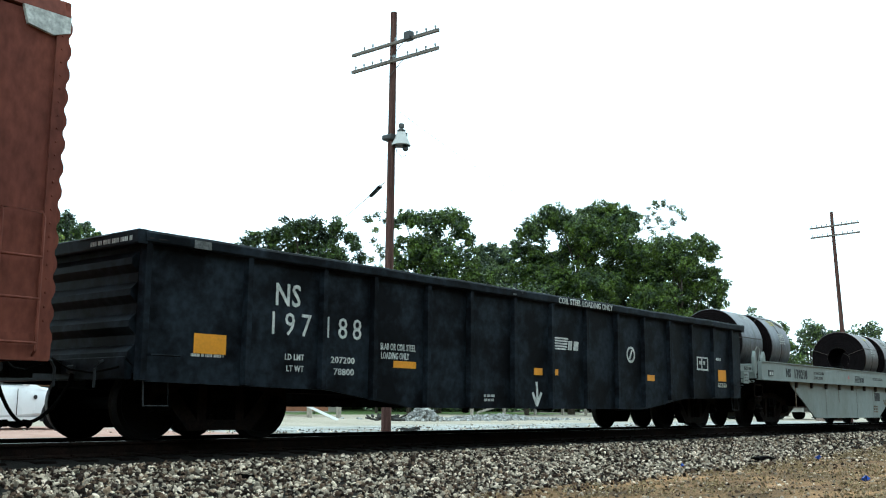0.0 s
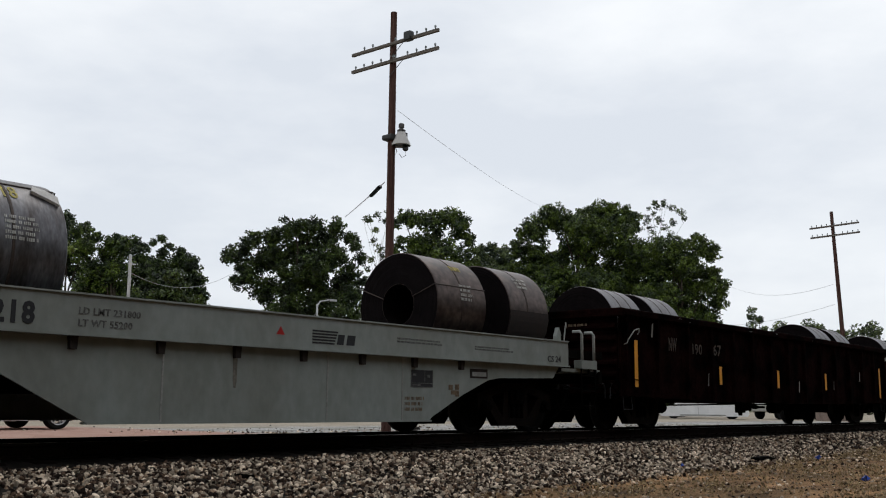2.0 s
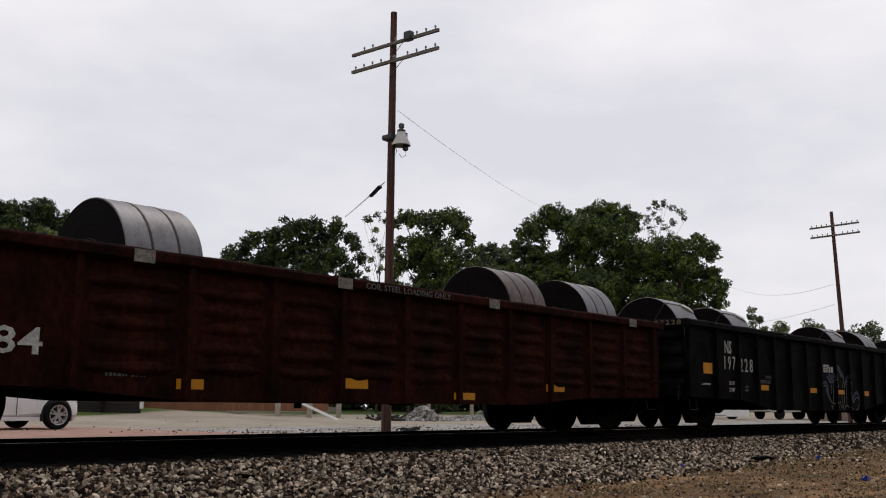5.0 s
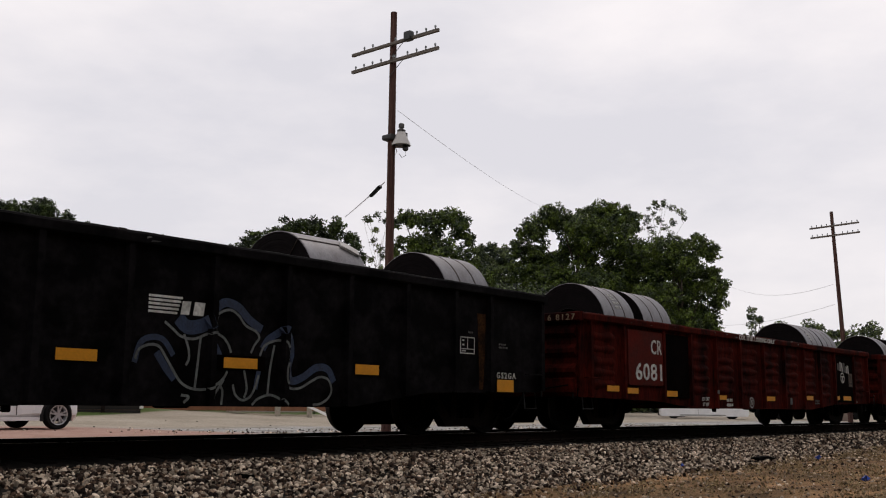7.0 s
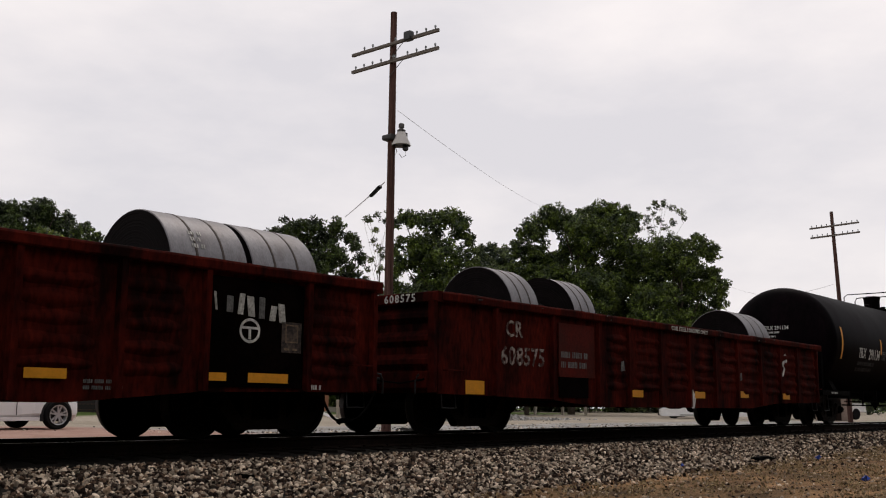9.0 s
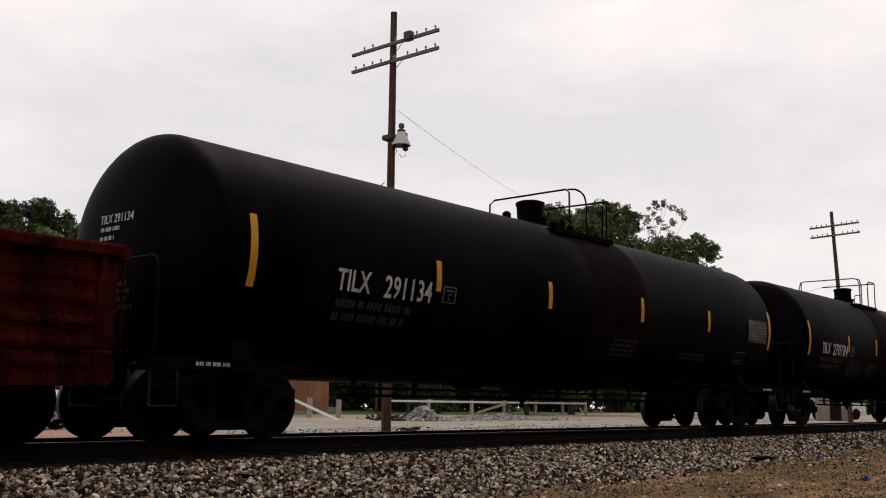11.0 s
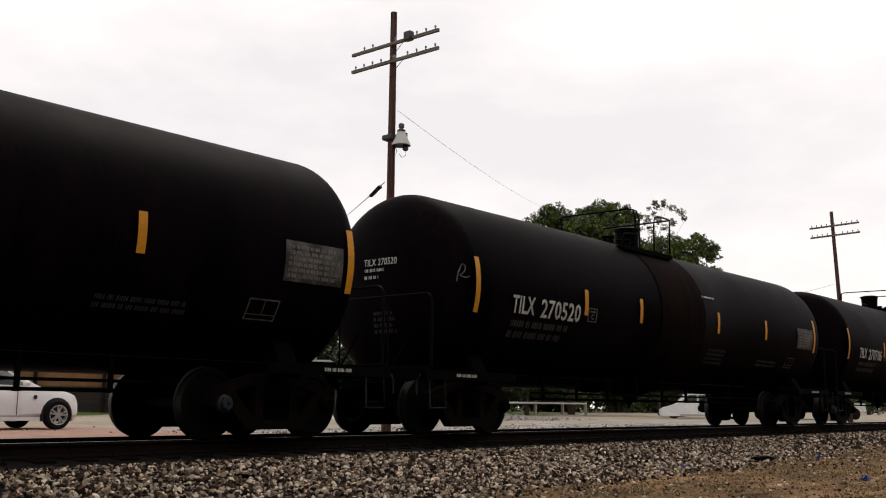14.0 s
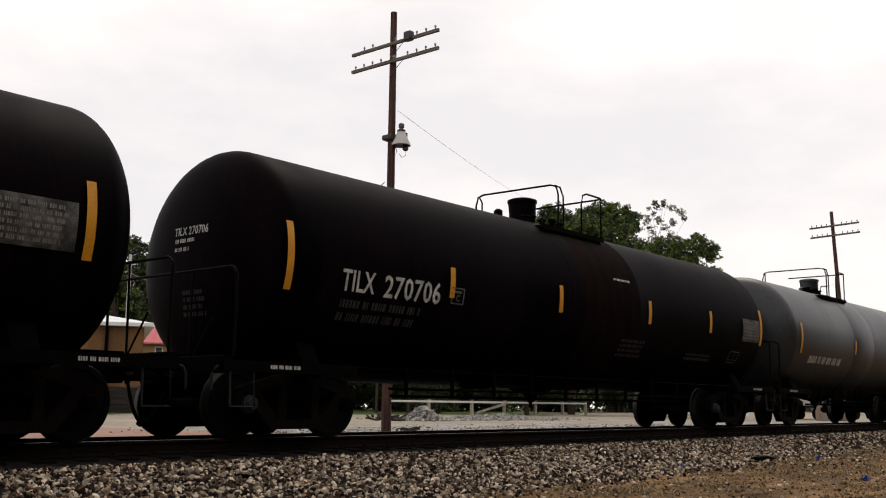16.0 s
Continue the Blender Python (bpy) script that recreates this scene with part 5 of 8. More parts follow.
    for k in range(14):
        x, w, z = chips.uniform(-L + 0.2, L - 0.3), chips.uniform(0.03, 0.16), top - chips.choice((0.0, 0.02, 0.05, 0.09))
        h = chips.uniform(0.012, 0.03)
        part("paint_chip", Shape().prism([(x, z - h), (x + w * 0.6, z - h * 0.7), (x + w, z - h * 0.2), (x + w * 0.7, z), (x + 0.1 * w, z)], -1.6535, -1.6495), chips.choice((DIMMARK, FAINTMARK, RUSTMARK)), car)
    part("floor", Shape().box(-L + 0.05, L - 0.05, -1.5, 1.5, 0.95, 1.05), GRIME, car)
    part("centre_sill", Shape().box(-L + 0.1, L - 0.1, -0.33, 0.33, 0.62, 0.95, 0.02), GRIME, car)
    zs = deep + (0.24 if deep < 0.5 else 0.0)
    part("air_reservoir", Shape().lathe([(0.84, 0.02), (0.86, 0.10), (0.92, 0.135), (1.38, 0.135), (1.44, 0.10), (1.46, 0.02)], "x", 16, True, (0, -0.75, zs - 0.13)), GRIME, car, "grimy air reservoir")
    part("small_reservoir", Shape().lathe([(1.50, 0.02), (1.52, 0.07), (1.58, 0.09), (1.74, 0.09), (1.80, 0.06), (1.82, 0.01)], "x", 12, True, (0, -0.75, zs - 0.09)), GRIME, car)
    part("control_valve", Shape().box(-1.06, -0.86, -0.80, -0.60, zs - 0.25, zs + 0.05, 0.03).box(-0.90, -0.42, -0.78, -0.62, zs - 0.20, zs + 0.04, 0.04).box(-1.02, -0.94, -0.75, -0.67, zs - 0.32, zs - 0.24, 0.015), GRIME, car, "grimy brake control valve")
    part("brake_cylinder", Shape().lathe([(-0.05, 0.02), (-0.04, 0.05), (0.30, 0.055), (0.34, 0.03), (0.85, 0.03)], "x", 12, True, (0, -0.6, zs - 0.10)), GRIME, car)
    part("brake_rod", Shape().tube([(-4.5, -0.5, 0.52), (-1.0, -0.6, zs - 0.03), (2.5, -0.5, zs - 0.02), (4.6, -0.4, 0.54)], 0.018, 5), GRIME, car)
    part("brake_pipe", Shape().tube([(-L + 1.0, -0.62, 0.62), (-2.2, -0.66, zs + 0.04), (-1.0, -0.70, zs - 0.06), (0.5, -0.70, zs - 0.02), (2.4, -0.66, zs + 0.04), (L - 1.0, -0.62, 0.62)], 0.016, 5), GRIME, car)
    return car


def coil(car_start, x0, x1, material=None, label="banded roll of grey hot-rolled sheet steel", r=0.90, zc=2.16, straps=(0.33, 0.68), eye=(), wrap=False, z_off=0.0):
    w = x1 - x0
    zc += z_off
    ob = mover(thing("steel_coil", label, "steel coil", group="steel coils on the train"), car_start + x0, 0, zc)
    ri = 0.36
    part("wound_sheet", Shape().lathe([(0.0, ri), (0.0, r - 0.012), (0.012, r), (w - 0.012, r), (w, r - 0.012), (w, ri), (w * 0.5, ri - 0.002)], "x", 56, close=True).mesh("wound_sheet", material or COILSTEEL), None, ob)
    shell = ob.children[-1].data
    shell.materials.append(COILFACE_BORE)
    # the bore takes the dark slot: shade inside the hole, put into its colour
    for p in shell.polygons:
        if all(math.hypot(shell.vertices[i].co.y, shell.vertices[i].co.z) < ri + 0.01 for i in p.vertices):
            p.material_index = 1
    # layered winding on both faces, far darker than the roll's outside
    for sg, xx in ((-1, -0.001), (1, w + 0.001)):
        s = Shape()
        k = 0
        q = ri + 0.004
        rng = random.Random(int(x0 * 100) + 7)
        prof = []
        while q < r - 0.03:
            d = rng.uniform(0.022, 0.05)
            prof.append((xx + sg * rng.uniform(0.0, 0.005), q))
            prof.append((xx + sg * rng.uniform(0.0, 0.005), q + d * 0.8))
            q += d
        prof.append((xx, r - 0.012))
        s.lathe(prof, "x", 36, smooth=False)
        part("wound_face", s, COILFACE_BORE, ob, "dark layered edge of the roll")
    for f in straps:
        part("band", Shape().lathe([(w * f - 0.017, r + 0.001), (w * f - 0.017, r + 0.006), (w * f + 0.017, r + 0.006), (w * f + 0.017, r + 0.001)], "x", 40), STRAP, ob, "brown steel band")
    for a in eye:
        c, sn = -math.cos(radians(a)), math.sin(radians(a))
        part("eye_band", Shape().tube([(-0.018, c * ri, sn * ri), (-0.018, c * r, sn * r), (0.02, c * (r + 0.006), sn * (r + 0.006)), (w - 0.02, c * (r + 0.006), sn * (r + 0.006)), (w + 0.018, c * r, sn * r), (w + 0.018, c * ri, sn * ri)], 0.010, 4), STRAP, ob)
    if wrap:
        flat = Shape().prism([(w - 0.34, r * radians(50)), (w - 0.20, r * radians(44)), (w - 0.05, r * radians(38)), (w - 0.03, r * radians(47)), (w - 0.14, r * radians(54)), (w - 0.28, r * radians(58))], -0.035, 0.0).mesh("torn_wrapper", WRAP)
        part("torn_wrapper", rolled(flat, r, 0), None, ob, "torn pale wrapping")
    return ob


def nudge(car, dx):
    """Moves the ribs and everything painted on a car along its side."""
    keep = ("side_sheet", "pressed_ridge", "top_chord", "end_", "ladder", "grab_iron", "stirrup_step", "coupler", "air_", "hose_", "cut_lever", "truck", "wheelset", "floor", "centre_sill", "brake_")
    for ch in car.children:
        if not ch.name.startswith(keep):
            ch.matrix_basis = Matrix.Translation((dx, 0, 0)) @ ch.matrix_basis
    return car


def rolled(me, r, zref):
    """Bends flat marks round a coil: height in the flat is arc length up from the coil's waist."""
    for v in me.vertices:
        th = v.co.z / r
        q = r + 0.004 - v.co.y
        v.co.y, v.co.z = -q * math.cos(th), q * math.sin(th)
    return me


def chalk(ob, x0, x1, a0, a1, rows, material, seed, r=0.90):
    """Unreadable chalk writing on a coil, between two angles up from its waist."""
    me = bars(Shape(), x0, x1, r * radians(a0), r * radians(a1), rows, 0, seed).mesh("chalk_mark", material)
    return tagged(part("chalk_mark", rolled(me, r, 0), None, ob, "pale chalk marks"), kind="stuff")


def chalk_word(ob, text, x0, x1, a0, a1, r=0.90):
    me = text_mesh(text, x0, x1, r * radians(a0), r * radians(a1))
    me.materials.clear()
    me.materials.append(CHALKYELLOW)
    return part("chalk_number", rolled(me, r, 0), None, ob, "yellow chalk number")


# the boxcar that leaves the view at the start
def boxcar():
    start, L, top = -2.84, 8.36, 5.0
    car = mover(thing("boxcar", "tall brown-red corrugated steel boxcar with worn white patches", "freight car", group="cars of the train"), start)
    for sg in (-1, 1):
        s = Shape().box(-L, L, min(sg * 1.50, sg * 1.53), max(sg * 1.50, sg * 1.53), 0.95, top - 0.35)
        for k in range(32):
            x = -L + 1.9 + k * (2 * L - 3.8) / 31
            y0, y1 = sg * 1.52, sg * 1.575
            s.prism([(x - 0.10, y0), (x - 0.05, y1), (x + 0.05, y1), (x + 0.10, y0)], 1.25, top - 0.5, "z")
        part("side_wall", s, BOXRED, car)
        part("side_sill", Shape().box(-L, L, min(sg * 1.48, sg * 1.58), max(sg * 1.48, sg * 1.58), 0.88, 1.16, 0.02), BOXRED, car)
        e = sg * L
        # pressed end whose ridges wrap round to the side edges
        prof = [(e - sg * 0.05, 0.9), (e, 0.9)]
        for k in range(14):
            zc = 1.12 + 0.265 * k
            prof += [(e, zc - 0.11), (e + sg * 0.020, zc - 0.07), (e + sg * 0.036, zc - 0.03), (e + sg * 0.036, zc + 0.03), (e + sg * 0.020, zc + 0.07), (e, zc + 0.11)]
        prof += [(e, top - 0.14), (e - sg * 0.05, top - 0.14)]
        part("end_wall", Shape().prism(prof, -1.535, 1.535), BOXRED, car)
        for y in (-1.545, 1.545):
            part("corner_post", Shape().box(min(e - sg * 0.16, e - sg * 0.02), max(e - sg * 0.16, e - sg * 0.02), y - 0.018, y + 0.018, 0.88, top - 0.3, 0.006), BOXRED, car)
            for k in range(24):
                z = 1.0 + 0.15 * k
                part("rivet", Shape().lathe([(-0.012, 0.001), (-0.010, 0.010), (0.0, 0.014)], "y", 6, True, (e - sg * 0.09, y - 0.018, z)), BOXRED, car) if y < 0 else None
        xa, xb = e - sg * 0.20, e - sg * 0.66
        lad = part("ladder", Shape().tube([(xa, -1.55, 0.92), (xa, -1.64, 0.98), (xa, -1.64, 2.38), (xa - sg * 0.03, -1.64, 2.44), (xb, -1.64, 2.44), (xb, -1.64, 0.95)], 0.020, 6), BOXRED, car)
        for z in (1.06, 1.52, 1.96):
            part("rung", Shape().tube([(xa, -1.645, z), (xb, -1.645, z)], 0.016, 6), BOXRED, lad)
        add_coupler(car, e, sg, 0.45)
        add_truck(car, sg * (L - 1.9), start)
    part("roof", Shape().prism([(-1.56, top - 0.32), (1.56, top - 0.32), (1.5, top - 0.12), (0, top), (-1.5, top - 0.12)], -L, L, "x"), BOXRED, car)
    part("underframe", Shape().box(-L, L, -0.4, 0.4, 0.6, 0.95), GRIME, car)
    part("worn_patch", Shape().prism([(L - 0.50, 4.48), (L - 0.20, 4.43), (L - 0.01, 4.50), (L - 0.01, 4.68), (L - 0.56, 4.68)], -1.575, -1.53), WHITEMARK, car, "worn white paint patch")
    return car


boxcar()

# black gondola, empty
S = 14.88
car = gondola("black steel gondola car with white stencilling and yellow strips, empty", S, 8.28, BLACK, top=2.44, ribs=(-8.0, -6.5, -5.19, -4.19, -3.01, -1.96, -0.76, 0.38, 1.54, 2.68, 3.75, 4.85, 5.9, 6.98, 7.98))
Y = SIDE_Y
words(car, "NS", -6.02, -5.59, 1.73, 2.03, Y)
words(car, "197", -6.07, -5.38, 1.35, 1.65, Y, space=1.45, weight=0.0)
words(car, "188", -5.09, -4.42, 1.36, 1.65, Y, space=1.45, weight=0.0)
words(car, "LD LMT", -5.83, -5.50, 1.03, 1.11, Y)
words(car, "LT WT", -5.80, -5.50, 0.88, 0.96, Y)
words(car, "207200", -5.00, -4.54, 1.02, 1.11, Y)
words(car, "78800", -4.94, -4.55, 0.86, 0.95, Y)
words(car, "SLAB OR COIL STEEL", -4.02, -3.25, 1.25, 1.35, Y)
words(car, "LOADING ONLY", -4.0, -3.4, 1.12, 1.22, Y)
words(car, "COIL STEEL LOADING ONLY", 0.52, 2.41, 2.30, 2.41, -1.65)
barred(car, -7.31, -6.80, 1.00, 1.06, 1, Y, seed=3)
barred(car, -1.55, -1.25, 0.52, 0.66, 2, Y, seed=4)
barred(car, 7.2, 7.55, 1.52, 1.62, 1, Y, seed=5)
words(car, "GS2GA", 7.25, 7.72, 0.93, 1.03, Y, space=1.4)
for x0, x1, z0, z1 in ((-7.28, -6.80, 1.05, 1.29), (-3.74, -3.24, 1.00, 1.10), (-0.14, 0.12, 1.00, 1.12), (0.44, 0.62, 1.01, 1.12), (3.85, 4.22, 1.00, 1.12), (7.27, 7.69, 1.07, 1.33)):
    strip(car, x0, x1, z0, z1, Y)
emblem(car, 0.49, 1.32, 1.47, 1.71, Y, WHITEMARK)
ring_mark(car, 3.27, 1.50, 0.14, 0.14, Y, WHITEMARK, 0.05)
part("sprayed_stroke", Shape().prism([(3.20, 1.42), (3.24, 1.40), (3.34, 1.58), (3.30, 1.60)], Y - 0.004, Y), WHITEMARK, car, "white stroke across the ring")
for xa, xb, za, zb in ((6.21, 6.78, 1.29, 1.33), (6.21, 6.78, 1.56, 1.59), (6.21, 6.25, 1.33, 1.56), (6.74, 6.78, 1.33, 1.56), (6.44, 6.48, 1.33, 1.56), (6.32, 6.40, 1.42, 1.50), (6.55, 6.63, 1.42, 1.50)):
    part("data_box", Shape().box(xa, xb, Y - 0.004, Y, za, zb), WHITEMARK, car, "white bar of a data box")
sp = Shape()
for pts in ([(-0.05, 0.46), (-0.03, 0.66), (-0.05, 0.88)], [(-0.17, 0.70), (-0.10, 0.56), (-0.05, 0.48)], [(0.1, 0.70), (0.02, 0.58), (-0.04, 0.48)], [(-0.12, 0.62), (-0.06, 0.5), (0.04, 0.62)]):
    stroke(sp, pts, 0.06, Y)
part("sprayed_arrow", sp, WHITEMARK, car, "sprayed white arrow")
part("scuff", Shape().box(-7.40, -7.15, -1.656, -1.65, 2.30, 2.40), DIMMARK, car, "scuffed paint")
part("scuff", Shape().box(-8.2, -7.85, -1.0, -0.4, 2.412, 2.416), DIMMARK, car)
part("end_stencil", bars(Shape(), 0, 0.95, 2.29, 2.38, 1, 0, 8), WHITEMARK, car, at=pose(-8.424, -0.66, 0, 0, 0, -90))

settle(nudge(car, -0.24))

# grey coil car with four coils
S = 30.98


def coil_car(start):
    car = mover(thing("coil_car", "pale grey steel coil car with dark blue lettering and rust streaks", "freight car", group="cars of the train"), start)
    L = 6.65
    for sg in (-1, 1):
        y0, y1 = sorted((sg * 1.50, sg * 1.60))
        part("side_sill", Shape().box(-L, L, y0, y1, 1.18, 1.62, 0.015), GREY, car)
        part("sill_flange", Shape().box(-L, L, min(sg * 1.45, sg * 1.64), max(sg * 1.45, sg * 1.64), 1.165, 1.19), GREY, car)
        part("top_flange", Shape().box(-L, L, min(sg * 1.40, sg * 1.63), max(sg * 1.40, sg * 1.63), 1.615, 1.635), GREY, car)
        a, b = sorted((sg * 1.47, sg * 1.50))
        belly = Shape().prism([(-4.55, 1.17), (-4.4, 1.02), (-2.84, 0.23), (2.90, 0.23), (2.98, 0.29), (3.72, 0.63), (4.40, 0.88), (4.70, 0.92), (6.3, 0.96), (6.5, 1.17)], a, b)
        part("belly_plate", belly, GREY, car)
        part("belly_flange", Shape().box(-2.86, 2.92, min(sg * 1.40, sg * 1.54), max(sg * 1.40, sg * 1.54), 0.215, 0.24), GREY, car)
        for k in range(8):
            x = -4.2 + k * 1.12
            part("gusset", Shape().prism([(x - 0.05, 1.165), (x + 0.05, 1.165), (x + 0.04, 1.02), (x - 0.04, 1.02)], min(sg * 1.49, sg * 1.56), max(sg * 1.49, sg * 1.56)), RUSTMARK, car, "dark rusted tie-down pocket")
            if k in (0, 3, 6) and sg < 0:
                part("rust_streak", Shape().prism([(x - 0.035, 1.018), (x + 0.035, 1.018), (x + 0.03, 0.72), (x + 0.018, 0.50 + 0.05 * k), (x - 0.012, 0.50 + 0.05 * k), (x - 0.03, 0.74)], -1.503, -1.4985), TANMARK if k == 0 else DRIP, car, "rust streak below the pocket")
        for x in (-1.9, 0.75, 2.28):
            part("weld_seam", Shape().box(x - 0.012, x + 0.012, min(sg * 1.498, sg * 1.508), max(sg * 1.498, sg * 1.508), 0.24, 1.16), GREYRAIL, car)
        for x in (-6.80, -6.26, 6.48):
            z = 1.62
            part("stake_post", Shape().prism([(x - 0.09, z - 0.3), (x + 0.07, z - 0.3), (x + 0.06, z + 0.16), (x + 0.0, z + 0.26), (x - 0.08, z + 0.1)], min(sg * 1.44, sg * 1.52), max(sg * 1.44, sg * 1.52)), GREY, car)
    part("trough", Shape().prism([(-1.45, 1.2), (-1.1, 1.2), (-0.55, 0.95), (0.55, 0.95), (1.1, 1.2), (1.45, 1.2), (1.45, 1.1), (0.6, 0.82), (-0.6, 0.82), (-1.45, 1.1)], -L, L, "x"), GRIME, car)
    part("centre_sill", Shape().box(-L - 1.0, L + 1.35, -0.36, 0.36, 0.55, 0.95, 0.02), GRIME, car)
    for sg in (-1, 1):
        e = sg * L
        out = 1.09 if sg < 0 else 1.42
        g = e + sg * out
        part("end_platform", Shape().box(min(e, g), max(e, g), -1.40, 1.40, 1.10, 1.16), GREY, car)
        part("end_bulkhead", Shape().box(min(e + sg * 0.10, e + sg * 0.16), max(e + sg * 0.10, e + sg * 0.16), -1.5, 1.5, 1.20, 1.56, 0.01), GREY, car)
        # far-end sill, beam and board are near-black, the near end's grey
        part("end_sill", Shape().box(min(g, g - sg * 0.10), max(g, g - sg * 0.10), -1.45, 1.45, 0.90, 1.13, 0.01), GREY if sg < 0 else GRIME, car)
        part("cross_beam", Shape().box(min(e, g), max(e, g), -1.46, -1.38, 1.36, 1.50, 0.01), GREY if sg < 0 else GRIME, car, "side beam of the end platform")
        part("number_board", Shape().box(g - sg * 0.40 - 0.14, g - sg * 0.40 + 0.14, -1.49, -1.462, 1.06, 1.34), GREY if sg < 0 else GRIME, car)
        barred(car, g - sg * 0.40 - 0.11, g - sg * 0.40 + 0.11, 1.10, 1.30, 3, -1.49, DIMMARK, 33)
        if sg < 0:
            words(car, "NS", g + 0.35, g + 0.56, 1.385, 1.475, -1.46, BLACKMARK)
            barred(car, g + 0.62, g + 0.95, 1.38, 1.48, 1, -1.46, BLACKMARK, 34)
        la, lb, top, m = (e - 0.26, e + 0.22, 1.10, FRAMERUST) if sg < 0 else (e + 0.60, e + 1.08, 1.16, GRIME)
        lad = part("ladder", Shape().tube([(la, -1.50, 0.45), (la, -1.50, top), (la, -1.40, top + 0.04)], 0.018, 6).tube([(lb, -1.50, 0.45), (lb, -1.50, top), (lb, -1.40, top + 0.04)], 0.018, 6), m, car, "steel end ladder")
        for z in (0.47, 0.75, 1.03):
            part("rung", Shape().tube([(la, -1.50, z), (lb, -1.50, z)], 0.014, 5), m, lad)
        if sg > 0:
            part("step_plate", Shape().box(la - 0.03, lb + 0.03, -1.53, -1.36, 1.16, 1.32, 0.01), GREY, car, "pale grey step plate")
            for q in (la + 0.03, lb - 0.03):
                part("grab_post", Shape().tube([(q, -1.50, 1.32), (q, -1.50, 1.80), (q, -1.46, 1.86), (q, -1.30, 1.86)], 0.028, 8), GREYRAIL, car, "pale bent grab post")
        part("grab_iron", Shape().tube([(e - sg * 0.02, -1.52, 1.62), (e - sg * 0.02, -1.56, 1.92), (e + sg * 0.05, -1.52, 1.98), (e + sg * 0.10, -1.50, 1.9)], 0.014, 5), GREYRAIL, car)
        add_coupler(car, g, sg, 0.2)
        add_truck(car, sg * (L - (1.68 if sg < 0 else 0.95)), start)
    y = -1.60
    words(car, "NS", -5.08, -4.75, 1.27, 1.50, y, BLACKMARK, weight=0.035)
    words(car, "170218", -4.48, -3.57, 1.25, 1.50, y, BLACKMARK, weight=0.035, space=1.15)
    words(car, "LD LMT 231800", -3.07, -2.3, 1.40, 1.48, y, DIMMARK)
    words(car, "LT WT 55200", -3.07, -2.4, 1.27, 1.35, y, DIMMARK)
    words(car, "CS 24", 5.98, 6.40, 1.24, 1.35, y, BLACKMARK)
    emblem(car, 0.36, 1.18, 1.26, 1.46, y, BLACKMARK)
    barred(car, 2.05, 3.15, 1.36, 1.45, 2, y, DIMMARK, 5)
    barred(car, 3.9, 5.0, 1.34, 1.42, 2, y, DIMMARK, 6)
    part("data_box", Shape().box(2.47, 2.97, -1.506, -1.50, 0.73, 0.99), BLACKMARK, car, "black data panel")
    frame_mark = Shape().box(2.47, 2.97, -1.51, -1.506, 0.73, 0.738).box(2.47, 2.97, -1.51, -1.506, 0.982, 0.99).box(2.47, 2.478, -1.51, -1.506, 0.738, 0.982).box(2.962, 2.97, -1.51, -1.506, 0.738, 0.982)
    frame_mark.box(2.478, 2.962, -1.51, -1.506, 0.785, 0.793).box(2.775, 2.783, -1.51, -1.506, 0.793, 0.982).box(2.51, 2.58, -1.51, -1.506, 0.90, 0.93).box(2.50, 2.69, -1.51, -1.506, 0.75, 0.77).box(2.84, 2.90, -1.51, -1.506, 0.88, 0.92)
    part("data_mark", frame_mark, DIMMARK, car)
    part("reflector_box", Shape().box(-6.25, -5.95, y - 0.02, y, 1.28, 1.42), TRIMBLACK, car)
    part("reflector", Shape().box(-6.21, -6.12, y - 0.026, y - 0.02, 1.30, 1.38).box(-6.08, -5.99, y - 0.026, y - 0.02, 1.30, 1.38), WHITEMARK, car)
    part("warning_triangle", Shape().prism([(-0.27, 1.35), (-0.13, 1.35), (-0.20, 1.46)], y - 0.004, y), TAILRED, car)
    barred(car, 2.34, 2.80, 0.36, 0.60, 3, -1.50, TANMARK, 8)
    part("end_plate", Shape().box(3.95, 4.32, -1.512, -1.50, 0.93, 1.0, 0.004), GREYRAIL, car, "pale riveted plate")
    part("end_plate", Shape().box(3.90, 4.36, -1.506, -1.50, 0.90, 1.05), RUSTMARK, car, "dark rusted backing plate")
    for x, z0, z1 in ((3.36, 0.70, 0.78), (3.42, 0.63, 0.695), (3.52, 0.60, 0.695), (3.52, 0.705, 0.79)):
        part("rust_streak", Shape().box(x, x + 0.10, -1.503, -1.50, z0, z1), TANMARK, car, "rust streak")
    return car


coil_car(S)
c = coil(S, -6.1, -4.8, COILDULL, label="roll of dull grey steel with pale chalk marks", straps=(), eye=(172, 8))
chalk(c, 0.72, 1.08, 46, 62, 4, CHALK, 1)
c = coil(S, -4.15, -2.85, COILDULL, label="roll of dull grey steel with yellow chalk number", straps=(0.5,), eye=(150, 58), wrap=True)
chalk_word(c, "218", 0.45, 0.78, 40, 54)
chalk(c, 0.55, 0.98, 4, 24, 5, CHALK, 2)
c = coil(S, 3.80, 5.12, COILBROWN, "rust-brown roll of sheet steel with chalk marks", straps=(0.5,), eye=(160, 20))
chalk(c, 0.62, 0.95, 40, 52, 1, CHALKYELLOW, 8)
chalk(c, 0.62, 0.98, 4, 24, 4, CHALK, 9)
c = coil(S, 5.84, 7.06, COILBROWN, "dark brown roll of sheet steel with pale chalk marks", straps=(0.45,), eye=(150,))
wrapper = Shape()
for k in range(6):
    wrapper.box(-0.01, 1.21 - 0.01 * (k % 2), -0.014, 0.0, 0.9 * radians(6 * k - 34), 0.9 * radians(6 * k - 28))
wrapper = wrapper.mesh("wrapper_sheet", RUSTMARK)
